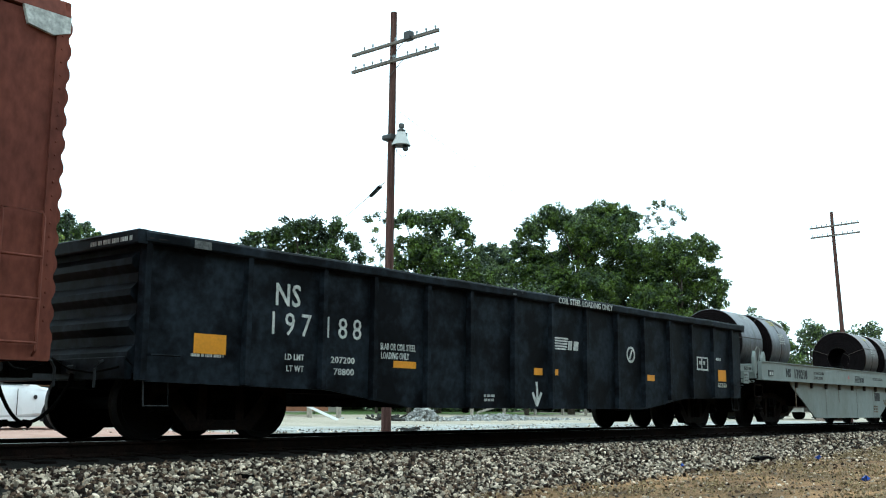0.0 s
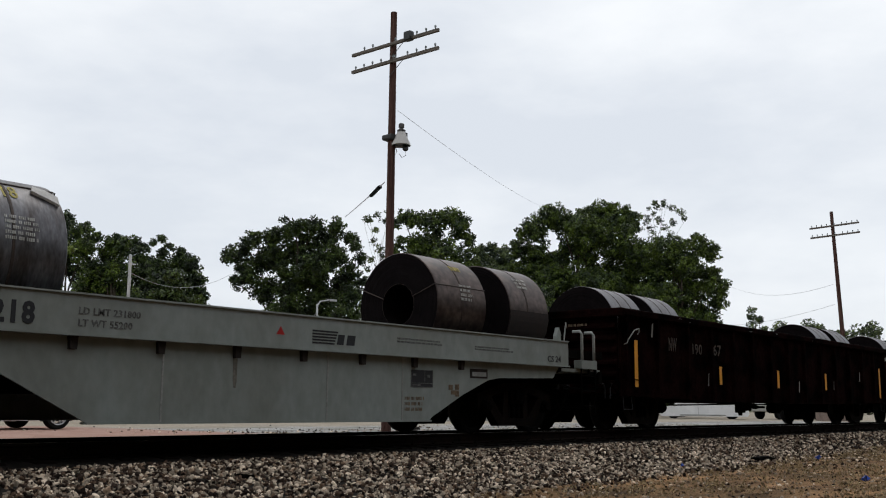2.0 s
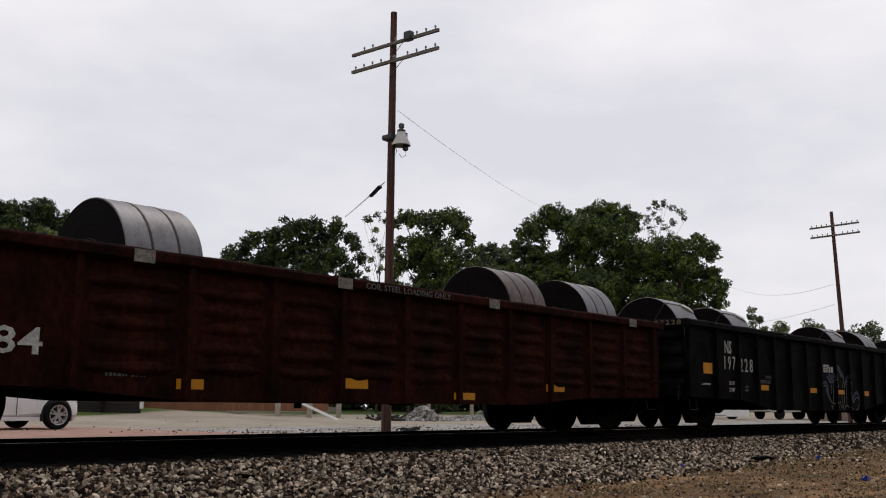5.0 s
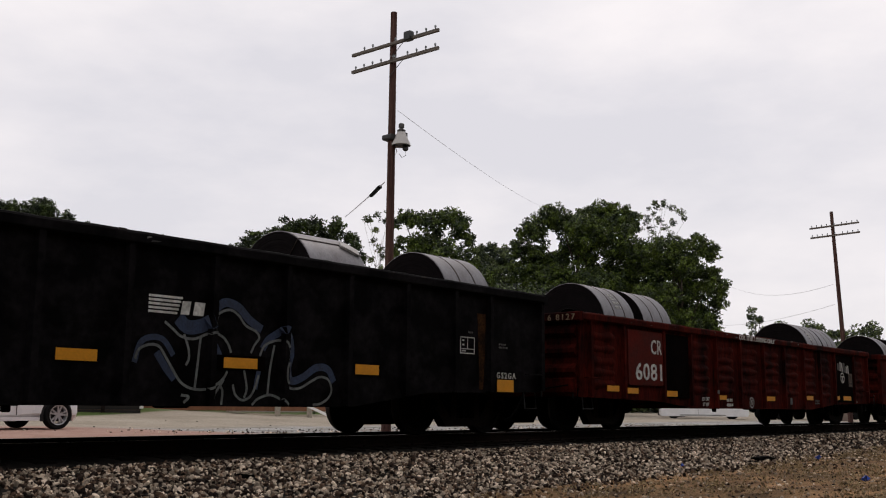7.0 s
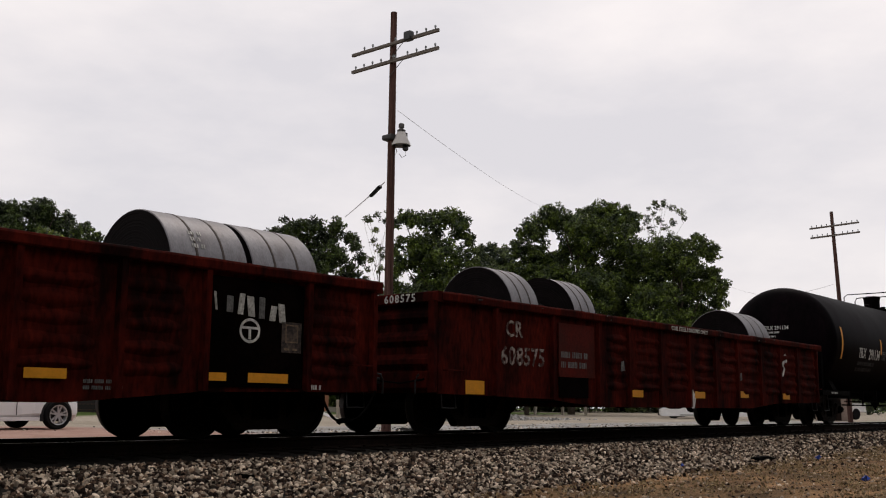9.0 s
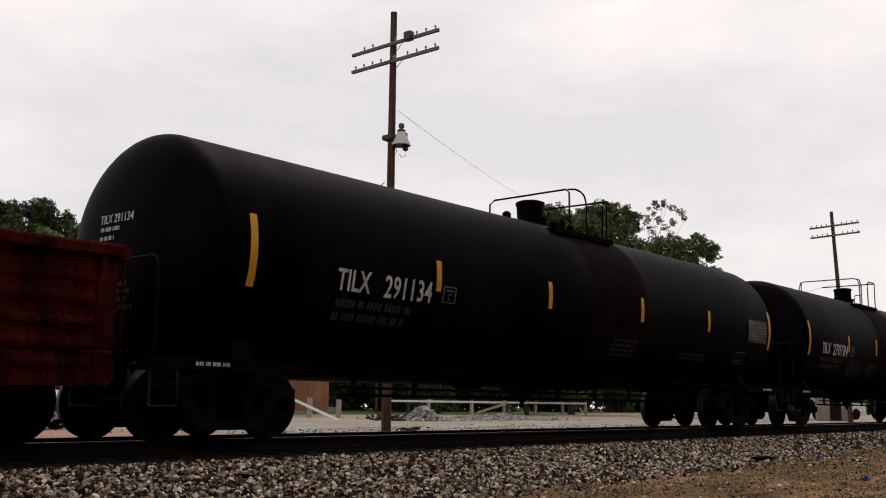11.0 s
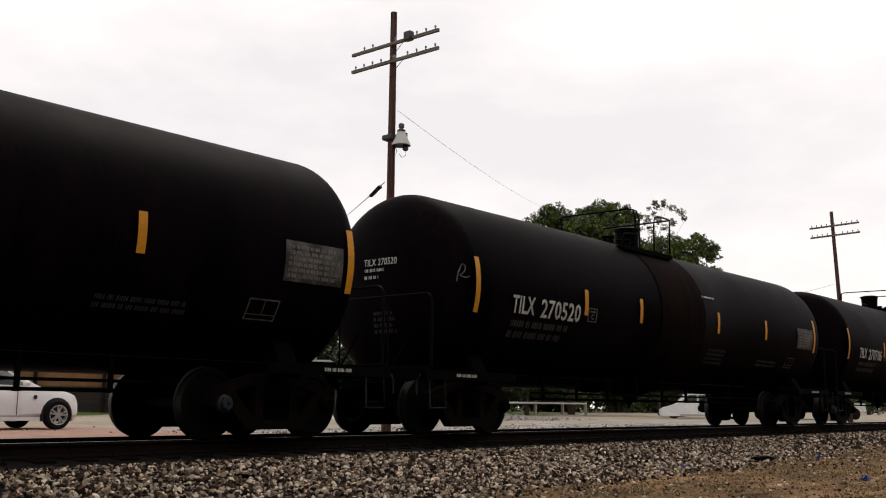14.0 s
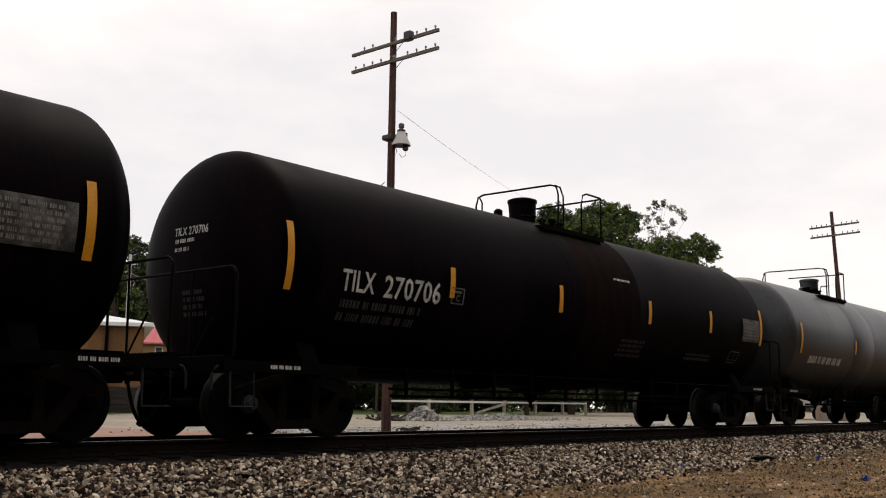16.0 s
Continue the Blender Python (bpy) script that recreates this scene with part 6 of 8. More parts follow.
part("wrapper_sheet", rolled(wrapper, 0.9, 0), None, c, "dark brown sheet round the lower half")
chalk(c, 0.4, 0.8, 30, 48, 3, CHALK, 4)

# dark brown gondola
S = 48.08
car = gondola("weathered dark brown gondola car with upright yellow strips", S, 8.47, DARKBROWN, ribs=(-8.3, -6.99, -5.62, -4.45, -3.27, -2.15, -1.03, 0.12, 1.3, 2.5, 3.7, 4.9, 6.1, 7.2, 8.3), deep=0.60, end_z=0.68, ridges=6)
words(car, "NW", -6.46, -6.09, 1.65, 1.94, Y, FADEDTAN)
words(car, "190", -5.33, -4.86, 1.63, 1.87, Y, FADEDTAN)
words(car, "67", -4.27, -3.85, 1.65, 1.90, Y, FADEDTAN)
for x, z0, z1 in ((-7.94, 0.86, 1.79), (-4.03, 0.99, 1.40), (-0.62, 0.98, 1.42), (2.82, 0.99, 1.44), (7.70, 0.82, 1.75)):
    strip(car, x - 0.13, x, z0, z1, Y - 0.075)
for k, (x, z) in enumerate(((-7.2, 1.9), (-4.6, 0.95), (0.9, 0.9), (3.6, 1.0), (5.9, 1.3), (7.3, 0.8))):
    part("paint_scrape", Shape().prism([(x, z), (x + 0.05, z), (x + 0.09, z + 0.3), (x + 0.03, z + 0.26)], Y - 0.004, Y), DIMMARK if k % 2 else GREYRAIL, car, "pale scrape in the paint")
part("end_stencil", bars(Shape(), 0, 0.5, 2.06, 2.14, 1, 0, 9), TANMARK, car, at=pose(-8.565, -0.4, 0, 0, 0, -90))
part("bent_grab_iron", Shape().tube([(-8.36, -1.56, 1.69), (-8.36, -1.64, 1.72), (-8.33, -1.64, 1.78), (-8.06, -1.64, 1.99), (-7.88, -1.64, 2.03), (-7.82, -1.62, 1.98), (-7.81, -1.56, 1.92)], 0.011, 6), GREYRAIL, car, "pale bent grab iron")
for x, z, h in ((-7.05, 1.72, 0.22), (-6.93, 1.70, 0.20), (-7.02, 1.92, 0.10), (-7.75, 1.97, 0.05)):
    part("paint_scrape", Shape().prism([(x, z), (x + 0.025, z + 0.01), (x + 0.03, z + h), (x + 0.008, z + h * 0.9)], Y - 0.004, Y), DIMMARK, car, "pale scrape in the paint")
settle(car)
for a, b in ((-7.5, -6.25), (-5.6, -4.4), (4.62, 5.87), (6.4, 7.65)):
    coil(S, a, b, wrap=False, r=0.88, z_off=0.0)

# faded oxide gondola with plain and ribbed panels
S = 66.05
car = gondola("faded brown-red gondola car with ribbed panels", S, 8.24, OXIDEDARK, top=2.22, ribs=(-7.98, -6.66, -5.02, -3.54, -2.23, -0.98, 0.33, 1.61, 2.94, 4.18, 5.49, 6.75, 7.98), corrugated=True, plain=((-8.1, -4.7),), deep=0.48, end_z=0.66, ridges=4)
words(car, "CR", -6.31, -5.89, 1.56, 1.86, Y)
words(car, "60", -7.50, -6.95, 0.93, 1.22, Y)
words(car, "1984", -6.41, -5.36, 0.94, 1.23, Y)
for x0, x1, z0, z1 in ((-8.0, -7.51, 0.95, 1.17), (-3.66, -3.27, 0.62, 0.74), (-0.91, -0.43, 0.68, 0.82), (1.51, 2.04, 0.55, 0.66), (4.08, 4.66, 0.72, 0.85)):
    strip(car, x0, x1, z0, z1, Y - 0.075 if x0 < -7.9 else Y)
for x in (-7.65, -4.38, -1.15, 2.3, 6.9):
    part("pale_patch", Shape().box(x, x + 0.28, -1.656, -1.65, 2.05, 2.20), PATCHGREY, car, "pale paint patch")
barred(car, -4.6, -4.0, 0.72, 0.86, 1, Y, DIMMARK, 11)
words(car, "COIL STEEL LOADING ONLY", -0.6, 1.3, 2.09, 2.18, -1.65, DIMMARK)
end_number(car, "601984", 8.24, 0.90, 1.54, 2.06, 2.19, WHITEMARK)
settle(car)
for a, b, m in ((-6.8, -5.65, None), (-4.0, -2.85, None), (3.95, 5.1, COILBROWN), (6.6, 7.75, None)):
    coil(S, a, b, m, "rust-brown banded roll of sheet steel" if m else "banded roll of grey hot-rolled sheet steel", r=0.9)

# black gondola with sprayed drawing
S = 83.85
car = gondola("black steel gondola car with blue spray-painted shapes", S, 8.22, BLACKWORN, ribs=(-8.2, -6.79, -5.58, -4.48, -3.42, -2.31, -1.17, -0.08, 1.12, 2.3, 3.45, 4.65, 5.8, 6.72, 8.2))
words(car, "NS", -6.29, -5.91, 1.73, 2.03, Y)
words(car, "197", -6.31, -5.70, 1.36, 1.67, Y, space=1.45, weight=0.0)
words(car, "228", -5.46, -4.69, 1.33, 1.65, Y, space=1.45, weight=0.0)
words(car, "LD LMT", -6.08, -5.78, 1.00, 1.09, Y)
words(car, "LT WT", -6.07, -5.79, 0.84, 0.93, Y)
words(car, "COIL STEEL", -3.95, -3.56, 1.20, 1.28, Y, DIMMARK)
words(car, "LOADING ONLY", -4.27, -3.6, 1.08, 1.17, Y, DIMMARK)
barred(car, -7.55, -7.05, 0.96, 1.03, 1, Y, seed=13)
barred(car, -5.2, -4.95, 0.85, 1.02, 2, Y, DIMMARK, seed=14)
for x0, x1, z0, z1 in ((-7.47, -7.01, 1.23, 1.47), (-4.26, -3.79, 0.91, 1.04), (-0.91, -0.42, 0.90, 1.03), (1.31, 1.84, 0.89, 1.02), (3.60, 4.08, 0.88, 1.02), (6.92, 7.38, 0.69, 0.89)):
    strip(car, x0, x1, z0, z1, Y - 0.010)
emblem(car, 0.21, 1.01, 1.49, 1.72, Y, WHITEMARK)
words(car, "GS2GA", 6.93, 7.46, 0.91, 1.01, Y, space=1.4)
barred(car, 6.99, 7.25, 1.40, 1.50, 2, Y, DIMMARK, seed=15)
grid = Shape()
for x0, x1, z0, z1 in ((5.96, 6.33, 1.28, 1.296), (5.96, 6.33, 1.534, 1.55), (5.96, 5.975, 1.297, 1.533), (6.315, 6.33, 1.297, 1.533), (5.976, 6.314, 1.352, 1.364), (6.14, 6.152, 1.365, 1.533), (6.01, 6.06, 1.48, 1.505), (6.01, 6.06, 1.41, 1.435), (6.0, 6.10, 1.315, 1.332)):
    grid.box(x0, x1, Y - 0.004, Y, z0, z1)
part("data_box", grid, WHITEMARK, car, "white data box")
barred(car, 6.16, 6.30, 1.60, 1.65, 1, Y, DIMMARK, seed=24)
for pts, wide in (
    ([(0.06, 0.91), (0.13, 1.14), (0.28, 1.21), (0.44, 1.18), (0.58, 1.01)], 0.07),
    ([(0.63, 1.46), (0.76, 1.36), (0.95, 1.38), (1.12, 1.46)], 0.17),
    ([(1.19, 1.63), (1.33, 1.7), (1.53, 1.65), (1.7, 1.51), (1.91, 1.4)], 0.11),
    ([(1.93, 1.15), (2.02, 1.27), (2.17, 1.36), (2.3, 1.42), (2.39, 1.32), (2.42, 1.12), (2.37, 0.9), (2.43, 0.76), (2.63, 0.81), (2.86, 0.94), (3.08, 0.93), (3.2, 0.76)], 0.1),
    ([(0.35, 1.04), (0.48, 0.87), (0.61, 0.73)], 0.09),
    ([(1.83, 0.64), (1.88, 0.88)], 0.07),
    ([(1.15, 1.23), (1.28, 1.01)], 0.07)):
    art = Shape()
    stroke(art, pts, wide, Y)
    part("sprayed_shape", art, BLUEMARK, car, "blue spray-painted band")
for pts in (
    [(0.07, 0.95), (0.11, 1.06), (0.24, 1.12), (0.37, 1.11), (0.46, 1.01), (0.57, 0.86), (0.7, 0.7), (0.85, 0.63), (1.03, 0.62), (1.17, 0.66), (1.31, 0.75), (1.38, 0.85)],
    [(0.44, 1.4), (0.56, 1.32), (0.68, 1.24), (0.86, 1.22), (1.03, 1.28), (1.15, 1.31), (1.29, 1.27), (1.38, 1.18), (1.43, 1.08)],
    [(1.15, 1.3), (1.17, 1.48), (1.25, 1.57), (1.4, 1.61), (1.53, 1.55), (1.65, 1.43), (1.81, 1.37), (1.87, 1.29), (1.8, 1.2), (1.74, 1.09)],
    [(1.47, 0.69), (1.51, 0.57), (1.62, 0.5), (1.74, 0.54), (1.82, 0.65), (1.88, 0.82)],
    [(1.89, 1.06), (1.96, 1.19), (2.11, 1.26), (2.26, 1.27), (2.34, 1.16), (2.34, 1.04), (2.3, 0.89), (2.32, 0.74), (2.42, 0.66), (2.59, 0.67), (2.76, 0.75), (2.93, 0.82), (3.09, 0.79), (3.16, 0.66), (3.11, 0.55), (2.97, 0.47), (2.82, 0.45)],
    [(1.78, 0.44), (1.88, 0.52), (2.07, 0.57), (2.24, 0.52), (2.35, 0.44)],
    [(0.72, 1.27), (0.79, 1.1), (0.8, 0.98), (0.76, 0.9)],
    [(0.96, 1.26), (0.93, 0.92), (0.9, 0.64)],
    [(1.3, 0.44), (1.31, 0.61), (1.24, 0.71)],
    [(1.15, 0.51), (1.24, 0.63), (1.33, 0.75)],
    [(0.71, 0.55), (0.82, 0.53), (0.75, 0.46)],
    [(1.64, 0.87), (1.69, 0.65), (1.65, 0.53)],
    [(2.13, 1.21), (2.06, 0.89), (2.03, 0.58)]):
    art = Shape()
    stroke(art, pts, 0.032, Y - 0.002)
    part("sprayed_stroke", art, SILVERMARK, car, "pale spray-painted line")
part("dark_patch", Shape().box(1.22, 1.97, Y - 0.0085, Y + 0.02, 0.87, 1.05), TAR, car, "black patch round a strip")
part("rust_streak", Shape().prism([(6.40, 1.95), (6.63, 1.95), (6.60, 1.2), (6.57, 0.72), (6.47, 0.72), (6.44, 1.3)], Y - 0.003, Y), RUSTSTREAK, car, "orange-brown rust streak")
end_number(car, "NS 197228", 8.22, 0.30, 1.50, 2.27, 2.38, TANMARK)
settle(car)
for a, b, w in ((-7.2, -6.1, True), (-4.1, -3.0, True), (3.40, 4.55, True), (6.45, 7.66, False)):
    coil(S, a, b, wrap=w, z_off=0.0 if w else 0.05, eye=(54,) if w else (), straps=() if w else (0.33, 0.68))

# oxide red gondola with a sprayed black panel
S = 101.63
car = gondola("oxide red gondola car with ribbed panels and white numbers", S, 8.27, OXIDE, top=2.22, ribs=(-8.1, -6.86, -5.22, -3.95, -2.68, -1.36, 0.04, 1.40, 2.76, 4.0, 5.17, 6.84, 8.1), corrugated=True, plain=((-6.95, -4.2), (5.1, 6.8)), deep=0.45, end_z=0.64, ridges=4)
part("number_panel", Shape().box(-6.74, -5.30, Y - 0.055, Y, 0.90, 2.0, 0.03), OXIDEBRIGHT, car, "repainted brighter red panel")
part("dark_panel", Shape().box(-5.16, -4.05, Y - 0.02, Y, 0.66, 2.0), TAR, car, "dark recessed panel")
part("sprayed_panel", Shape().box(5.24, 6.76, Y - 0.02, Y, 0.66, 2.02), TAR, car, "panel sprayed black")
words(car, "CR", -5.81, -5.34, 1.54, 1.84, Y - 0.055)
words(car, "6081", -6.46, -5.36, 1.0, 1.35, Y - 0.055)
words(car, "COIL STEEL LOADING ONLY", -1.51, 0.64, 2.08, 2.19, -1.65)
words(car, "LD LMT", -3.39, -3.04, 0.62, 0.70, Y)
words(car, "LT WT", -3.36, -3.06, 0.50, 0.58, Y)
barred(car, -2.12, -1.72, 0.48, 0.70, 2, Y, seed=17)
barred(car, 3.6, 4.1, 0.58, 0.72, 2, Y, DIMMARK, seed=18)
barred(car, 6.85, 7.17, 0.63, 0.73, 1, Y, seed=19)
ring_mark(car, -0.70, 0.60, 0.12, 0.12, Y, WHITEMARK, 0.022)
words(car, "S", -0.75, -0.65, 0.55, 0.66, Y)
part("paper_patch", Shape().box(1.80, 1.93, Y - 0.004, Y, 0.57, 0.74), DIMMARK, car, "pale paper patch")
part("paper_patch", Shape().box(-2.74, -2.64, RIB_Y - 0.004, RIB_Y, 0.78, 0.86), DIMMARK, car, "pale paper patch")
for x0, x1, z0, z1 in ((-7.53, -7.08, 0.76, 0.87), (-6.77, -6.32, 0.73, 0.84), (-5.11, -4.63, 0.69, 0.81), (-2.59, -2.18, 0.65, 0.75), (0.18, 0.70, 0.65, 0.76), (2.90, 3.38, 0.70, 0.81), (5.23, 5.50, 0.73, 0.83), (5.84, 6.50, 0.72, 0.84)):
    strip(car, x0, x1, z0, z1, Y - 0.03)
yt = Y - 0.022
for k in range(7):
    x, dz = 5.30 + 0.172 * k, -0.016 * k
    lean, w, h = 0.03 * ((k % 3) - 1), (0.035, 0.10, 0.085, 0.11, 0.095, 0.10, 0.11)[k], (0.22, 0.20, 0.26, 0.25, 0.27, 0.19, 0.24)[k]
    part("sprayed_bar", Shape().prism([(x, 1.60 + dz), (x + w, 1.595 + dz), (x + w + lean, 1.60 + dz + h), (x + lean, 1.605 + dz + h)], yt - 0.003, yt), DIMMARK if k % 3 == 1 else CHALK, car, "white sprayed bar")
ring_mark(car, 5.85, 1.37, 0.15, 0.14, yt, WHITEMARK, 0.035)
part("sprayed_bar", Shape().box(5.72, 5.98, yt - 0.003, yt, 1.39, 1.42), WHITEMARK, car, "white sprayed bar")
part("sprayed_bar", Shape().box(5.83, 5.87, yt - 0.003, yt, 1.26, 1.388), WHITEMARK, car, "white sprayed bar")
part("paper_patch", Shape().box(6.38, 6.72, yt - 0.003, yt, 1.12, 1.52), FADEDTAN, car, "worn tan patch")
for xa, xb, za, zb in ((6.44, 6.66, 1.47, 1.49), (6.44, 6.66, 1.25, 1.27), (6.44, 6.46, 1.27, 1.47), (6.64, 6.66, 1.27, 1.47), (6.43, 6.51, 1.15, 1.18), (6.57, 6.65, 1.15, 1.18)):
    part("sprayed_bar", Shape().box(xa, xb, yt - 0.006, yt - 0.003, za, zb), TANMARK, car, "tan stencilled bar")
end_number(car, "CR 6 8127", 8.27, 0.58, 1.54, 2.06, 2.18, TANMARK)
settle(nudge(car, 0.16))
for k, (a, b) in enumerate(((-6.25, -5.0), (-4.6, -3.3), (5.27, 6.5), (6.6, 7.8))):
    c = coil(S, a, b, wrap=False, r=0.91, z_off=-0.06 if k > 1 else 0.0)
    if k == 0:
        chalk(c, 0.55, 0.85, 22, 50, 4, CHALK, 6, 0.91)
    if k == 2:
        chalk(c, 0.35, 0.6, 22, 42, 3, CHALK, 7, 0.91)

# second oxide gondola
S = 119.6
car = gondola("oxide red gondola car with ribbed panels and scraped numbers", S, 8.22, OXIDE, top=2.22, ribs=(-8.2, -6.6, -4.9, -3.35, -2.2, -0.87, 0.43, 1.74, 2.95, 4.33, 5.56, 6.75, 8.2), corrugated=True, plain=((-8.3, -3.5),), deep=0.46, end_z=0.64, ridges=4)
words(car, "CR", -6.29, -5.80, 1.62, 1.90, Y, SCRAPED)
words(car, "608575", -6.43, -5.15, 1.14, 1.46, Y, SCRAPED)
part("data_panel", Shape().box(-4.72, -3.50, Y - 0.03, Y, 0.99, 1.96, 0.02), OXIDEBRIGHT, car, "repainted brighter red panel")
part("dark_panel", Shape().box(-4.70, -3.72, Y - 0.02, Y, 0.62, 0.985), TAR, car, "black patch of paint")
barred(car, -4.65, -3.71, 1.12, 1.48, 2, Y - 0.03, DIMMARK, 21)
words(car, "COIL STEEL LOADING ONLY", -0.48, 1.26, 2.09, 2.18, -1.65)
for x0, x1, z0, z1 in ((-7.38, -6.89, 0.64, 0.86), (-2.11, -1.61, 0.66, 0.80), (0.72, 1.22, 0.67, 0.82), (3.04, 3.59, 0.71, 0.86), (5.68, 6.22, 0.70, 0.85)):
    strip(car, x0, x1, z0, z1, Y - 0.004)
sp = Shape()
stroke(sp, [(5.8, 1.3), (5.95, 1.5), (5.85, 1.62), (6.1, 1.7), (6.0, 1.86)], 0.09, Y)
part("sprayed_mark", sp, WHITEMARK, car)
part("pale_scrape", Shape().prism([(0.55, 0.45), (0.68, 0.45), (0.78, 0.7), (0.62, 0.85)], Y - 0.004, Y), WHITEMARK, car, "pale scrape in the paint")
part("pale_scrape", Shape().prism([(-2.6, 1.15), (-2.45, 1.17), (-2.48, 1.36), (-2.58, 1.33)], RIB_Y - 0.004, RIB_Y), DIMMARK, car)
part("pale_scrape", Shape().prism([(3.0, 1.1), (3.1, 1.13), (3.08, 1.3), (3.01, 1.27)], RIB_Y - 0.004, RIB_Y), DIMMARK, car)
end_number(car, "608575", 8.22, 0.52, 1.18, 2.07, 2.20, WHITEMARK)
settle(nudge(car, -0.18))
for a, b in ((-5.35, -4.5), (-3.25, -2.45), (5.2, 6.6)):
    coil(S, a, b, r=0.9)


# ---- tank cars ----
TZ, TR = 2.455, 1.64


def tank_y(z):
    return -math.sqrt(max(0.0, TR * TR - (z - TZ) ** 2))


def wrapped(me):
    """Bends flat lettering round the tank."""
    for v in me.vertices:
        v.co.y = tank_y(v.co.z) - 0.022 + v.co.y
    return me


def tank_words(car, text, x0, x1, z0, z1, material=None):
    words(car, text, x0, x1, z0, z1, 0.0, material, bend=True)


def tank_patch(car, name, x0, x1, z0, z1, material, label, out=0.020, n=10):
    s = Shape()
    vs = []
    for k in range(n + 1):
        z = z0 + (z1 - z0) * k / n
        vs += [(x0, tank_y(z) - out, z), (x1, tank_y(z) - out, z)]
    s.add(vs, [(2 * k, 2 * k + 1, 2 * k + 3, 2 * k + 2) for k in range(n)], True)
    return part(name, s, material, car, label)


def tank_bars(car, x0, x1, z0, z1, rows, material, seed):
    me = bars(Shape(), x0, x1, z0, z1, rows, 0, seed).mesh("stencil", material)
    return tagged(part("stencil", wrapped(me), None, car, "small worn stencilling"), kind="stuff")


def tank_car(label, start, half, paint, dome=0.0, number=None, strips=(), plate=None, blue=False, shift=0.0, belt=True, rail=(0.0, 1.0), back=1.4, hoops=False):
    dome += shift
    number = number and (number[0], number[1], number[2] + shift, number[3] + shift, number[4] + shift)
    strips = [(x + shift, z0, z1) for x, z0, z1 in strips]
    plate = plate and (plate[0] + shift, plate[1] + shift)
    start -= shift
    car = mover(thing("tank_car", label, "freight car", group="cars of the train"), start)
    L, hd = half, 0.66
    heads = [(-L + hd * (1 - math.cos(a)), TR * math.sin(a) ** 0.82) for a in [math.pi / 2 * k / 14 for k in range(15)]]
    prof = [(x, max(r, 0.001)) for x, r in heads] + [(x, TR) for x in (-L + 3, -L + 5.5, -0.9)] + [(-0.85, TR + 0.012), (0.85, TR + 0.012), (0.9, TR)] + [(x, TR) for x in (L - 5.5, L - 3)] + [(-x, max(r, 0.001)) for x, r in heads[::-1]]
    part("tank_shell", Shape().lathe(prof, "x", 72, True, (0, 0, TZ)), paint, car)
    for x in (-0.9, 0.9):
        part("weld_seam", Shape().lathe([(x - 0.04, TR - 0.002), (x - 0.02, TR + 0.006), (x + 0.02, TR + 0.006), (x + 0.04, TR - 0.002)], "x", 56, True, (0, 0, TZ)), paint, car)
    if belt:
        part("stained_belt", Shape().lathe([(x, TR + 0.015) for x in (rail[0] - 1.30, rail[0] - 0.6, rail[0] + 0.1, rail[0] + 0.75)], "x", 72, True, (0, 0, TZ)), TANKBELT, car, "brown stained belt round the tank")
    zt = TZ + TR
    d = dome
    part("manway", Shape().lathe([(zt - 0.12, 0.26), (zt + 0.10, 0.265), (zt + 0.42, 0.282), (zt + 0.43, 0.30), (zt + 0.49, 0.30), (zt + 0.52, 0.22), (zt + 0.52, 0.001)], "z", 20, True, (d, 0, 0)), paint, car, "black manway dome")
    part("valve", Shape().lathe([(zt - 0.1, 0.09), (zt + 0.12, 0.09), (zt + 0.16, 0.04), (zt + 0.16, 0.001)], "z", 10, True, (d - 0.95, -0.1, 0)), paint, car)
    zp = zt - 0.27
    dr = shift + rail[0]
    plat = part("platform", Shape().box(dr - 1.88, dr + 0.3, -1.04, -0.62, zp, zp + 0.05), GRIME, car, "steel walkway beside the dome")
    part("toe_board", Shape().box(dr - 1.88, dr + 0.3, -1.055, -1.042, zp - 0.03, zp + 0.06), GRIME, plat)
    for k in range(6):
        part("walkway_bar", Shape().box(dr - 1.84 + 0.4 * k, dr - 1.77 + 0.4 * k, -1.02, -0.75, zp - 0.09, zp - 0.002), GRIME, plat)
    for k, (xx, hh) in enumerate(((-1.65, 0.06), (-1.4, 0.10), (-1.05, 0.06), (-0.7, 0.12), (-0.42, 0.08))):
        part("valve", Shape().lathe([(zt - 0.2, 0.05), (zt - 0.02 + hh * 0.5, 0.06), (zt + hh * 0.6, 0.09), (zt + hh, 0.07), (zt + hh, 0.001)], "z", 8, True, (dr + xx, -0.45, 0)), GRIME, car)
    if hoops:
        # two loops across the tank, each with a second upright on the near side
        part("safety_rail", Shape().tube([(0.24, -1.0, zp), (0.24, -1.0, zt + 0.56), (0.24, -0.92, zt + 0.64), (0.24, 0.85, zt + 0.64), (0.24, 0.97, zt + 0.56), (0.24, 1.0, zp)], 0.020, 6), HANDRAIL, car, "black tubular safety rail")
        part("safety_rail", Shape().tube([(0.24, -0.98, zt + 0.63), (0.47, -1.0, zt + 0.67), (0.67, -1.0, zt + 0.65), (0.81, -1.0, zt + 0.58), (0.88, -1.0, zt + 0.38), (0.87, -1.0, zp)], 0.020, 6), HANDRAIL, car)
        part("safety_rail", Shape().tube([(1.64, -1.0, zp), (1.67, -1.0, zt + 0.56), (1.76, -0.97, zt + 0.63), (1.79, -0.85, zt + 0.64), (1.78, 0.85, zt + 0.66), (1.68, 0.97, zt + 0.63), (1.58, 1.0, zt + 0.50), (1.56, 1.0, zp)], 0.020, 6), HANDRAIL, car)
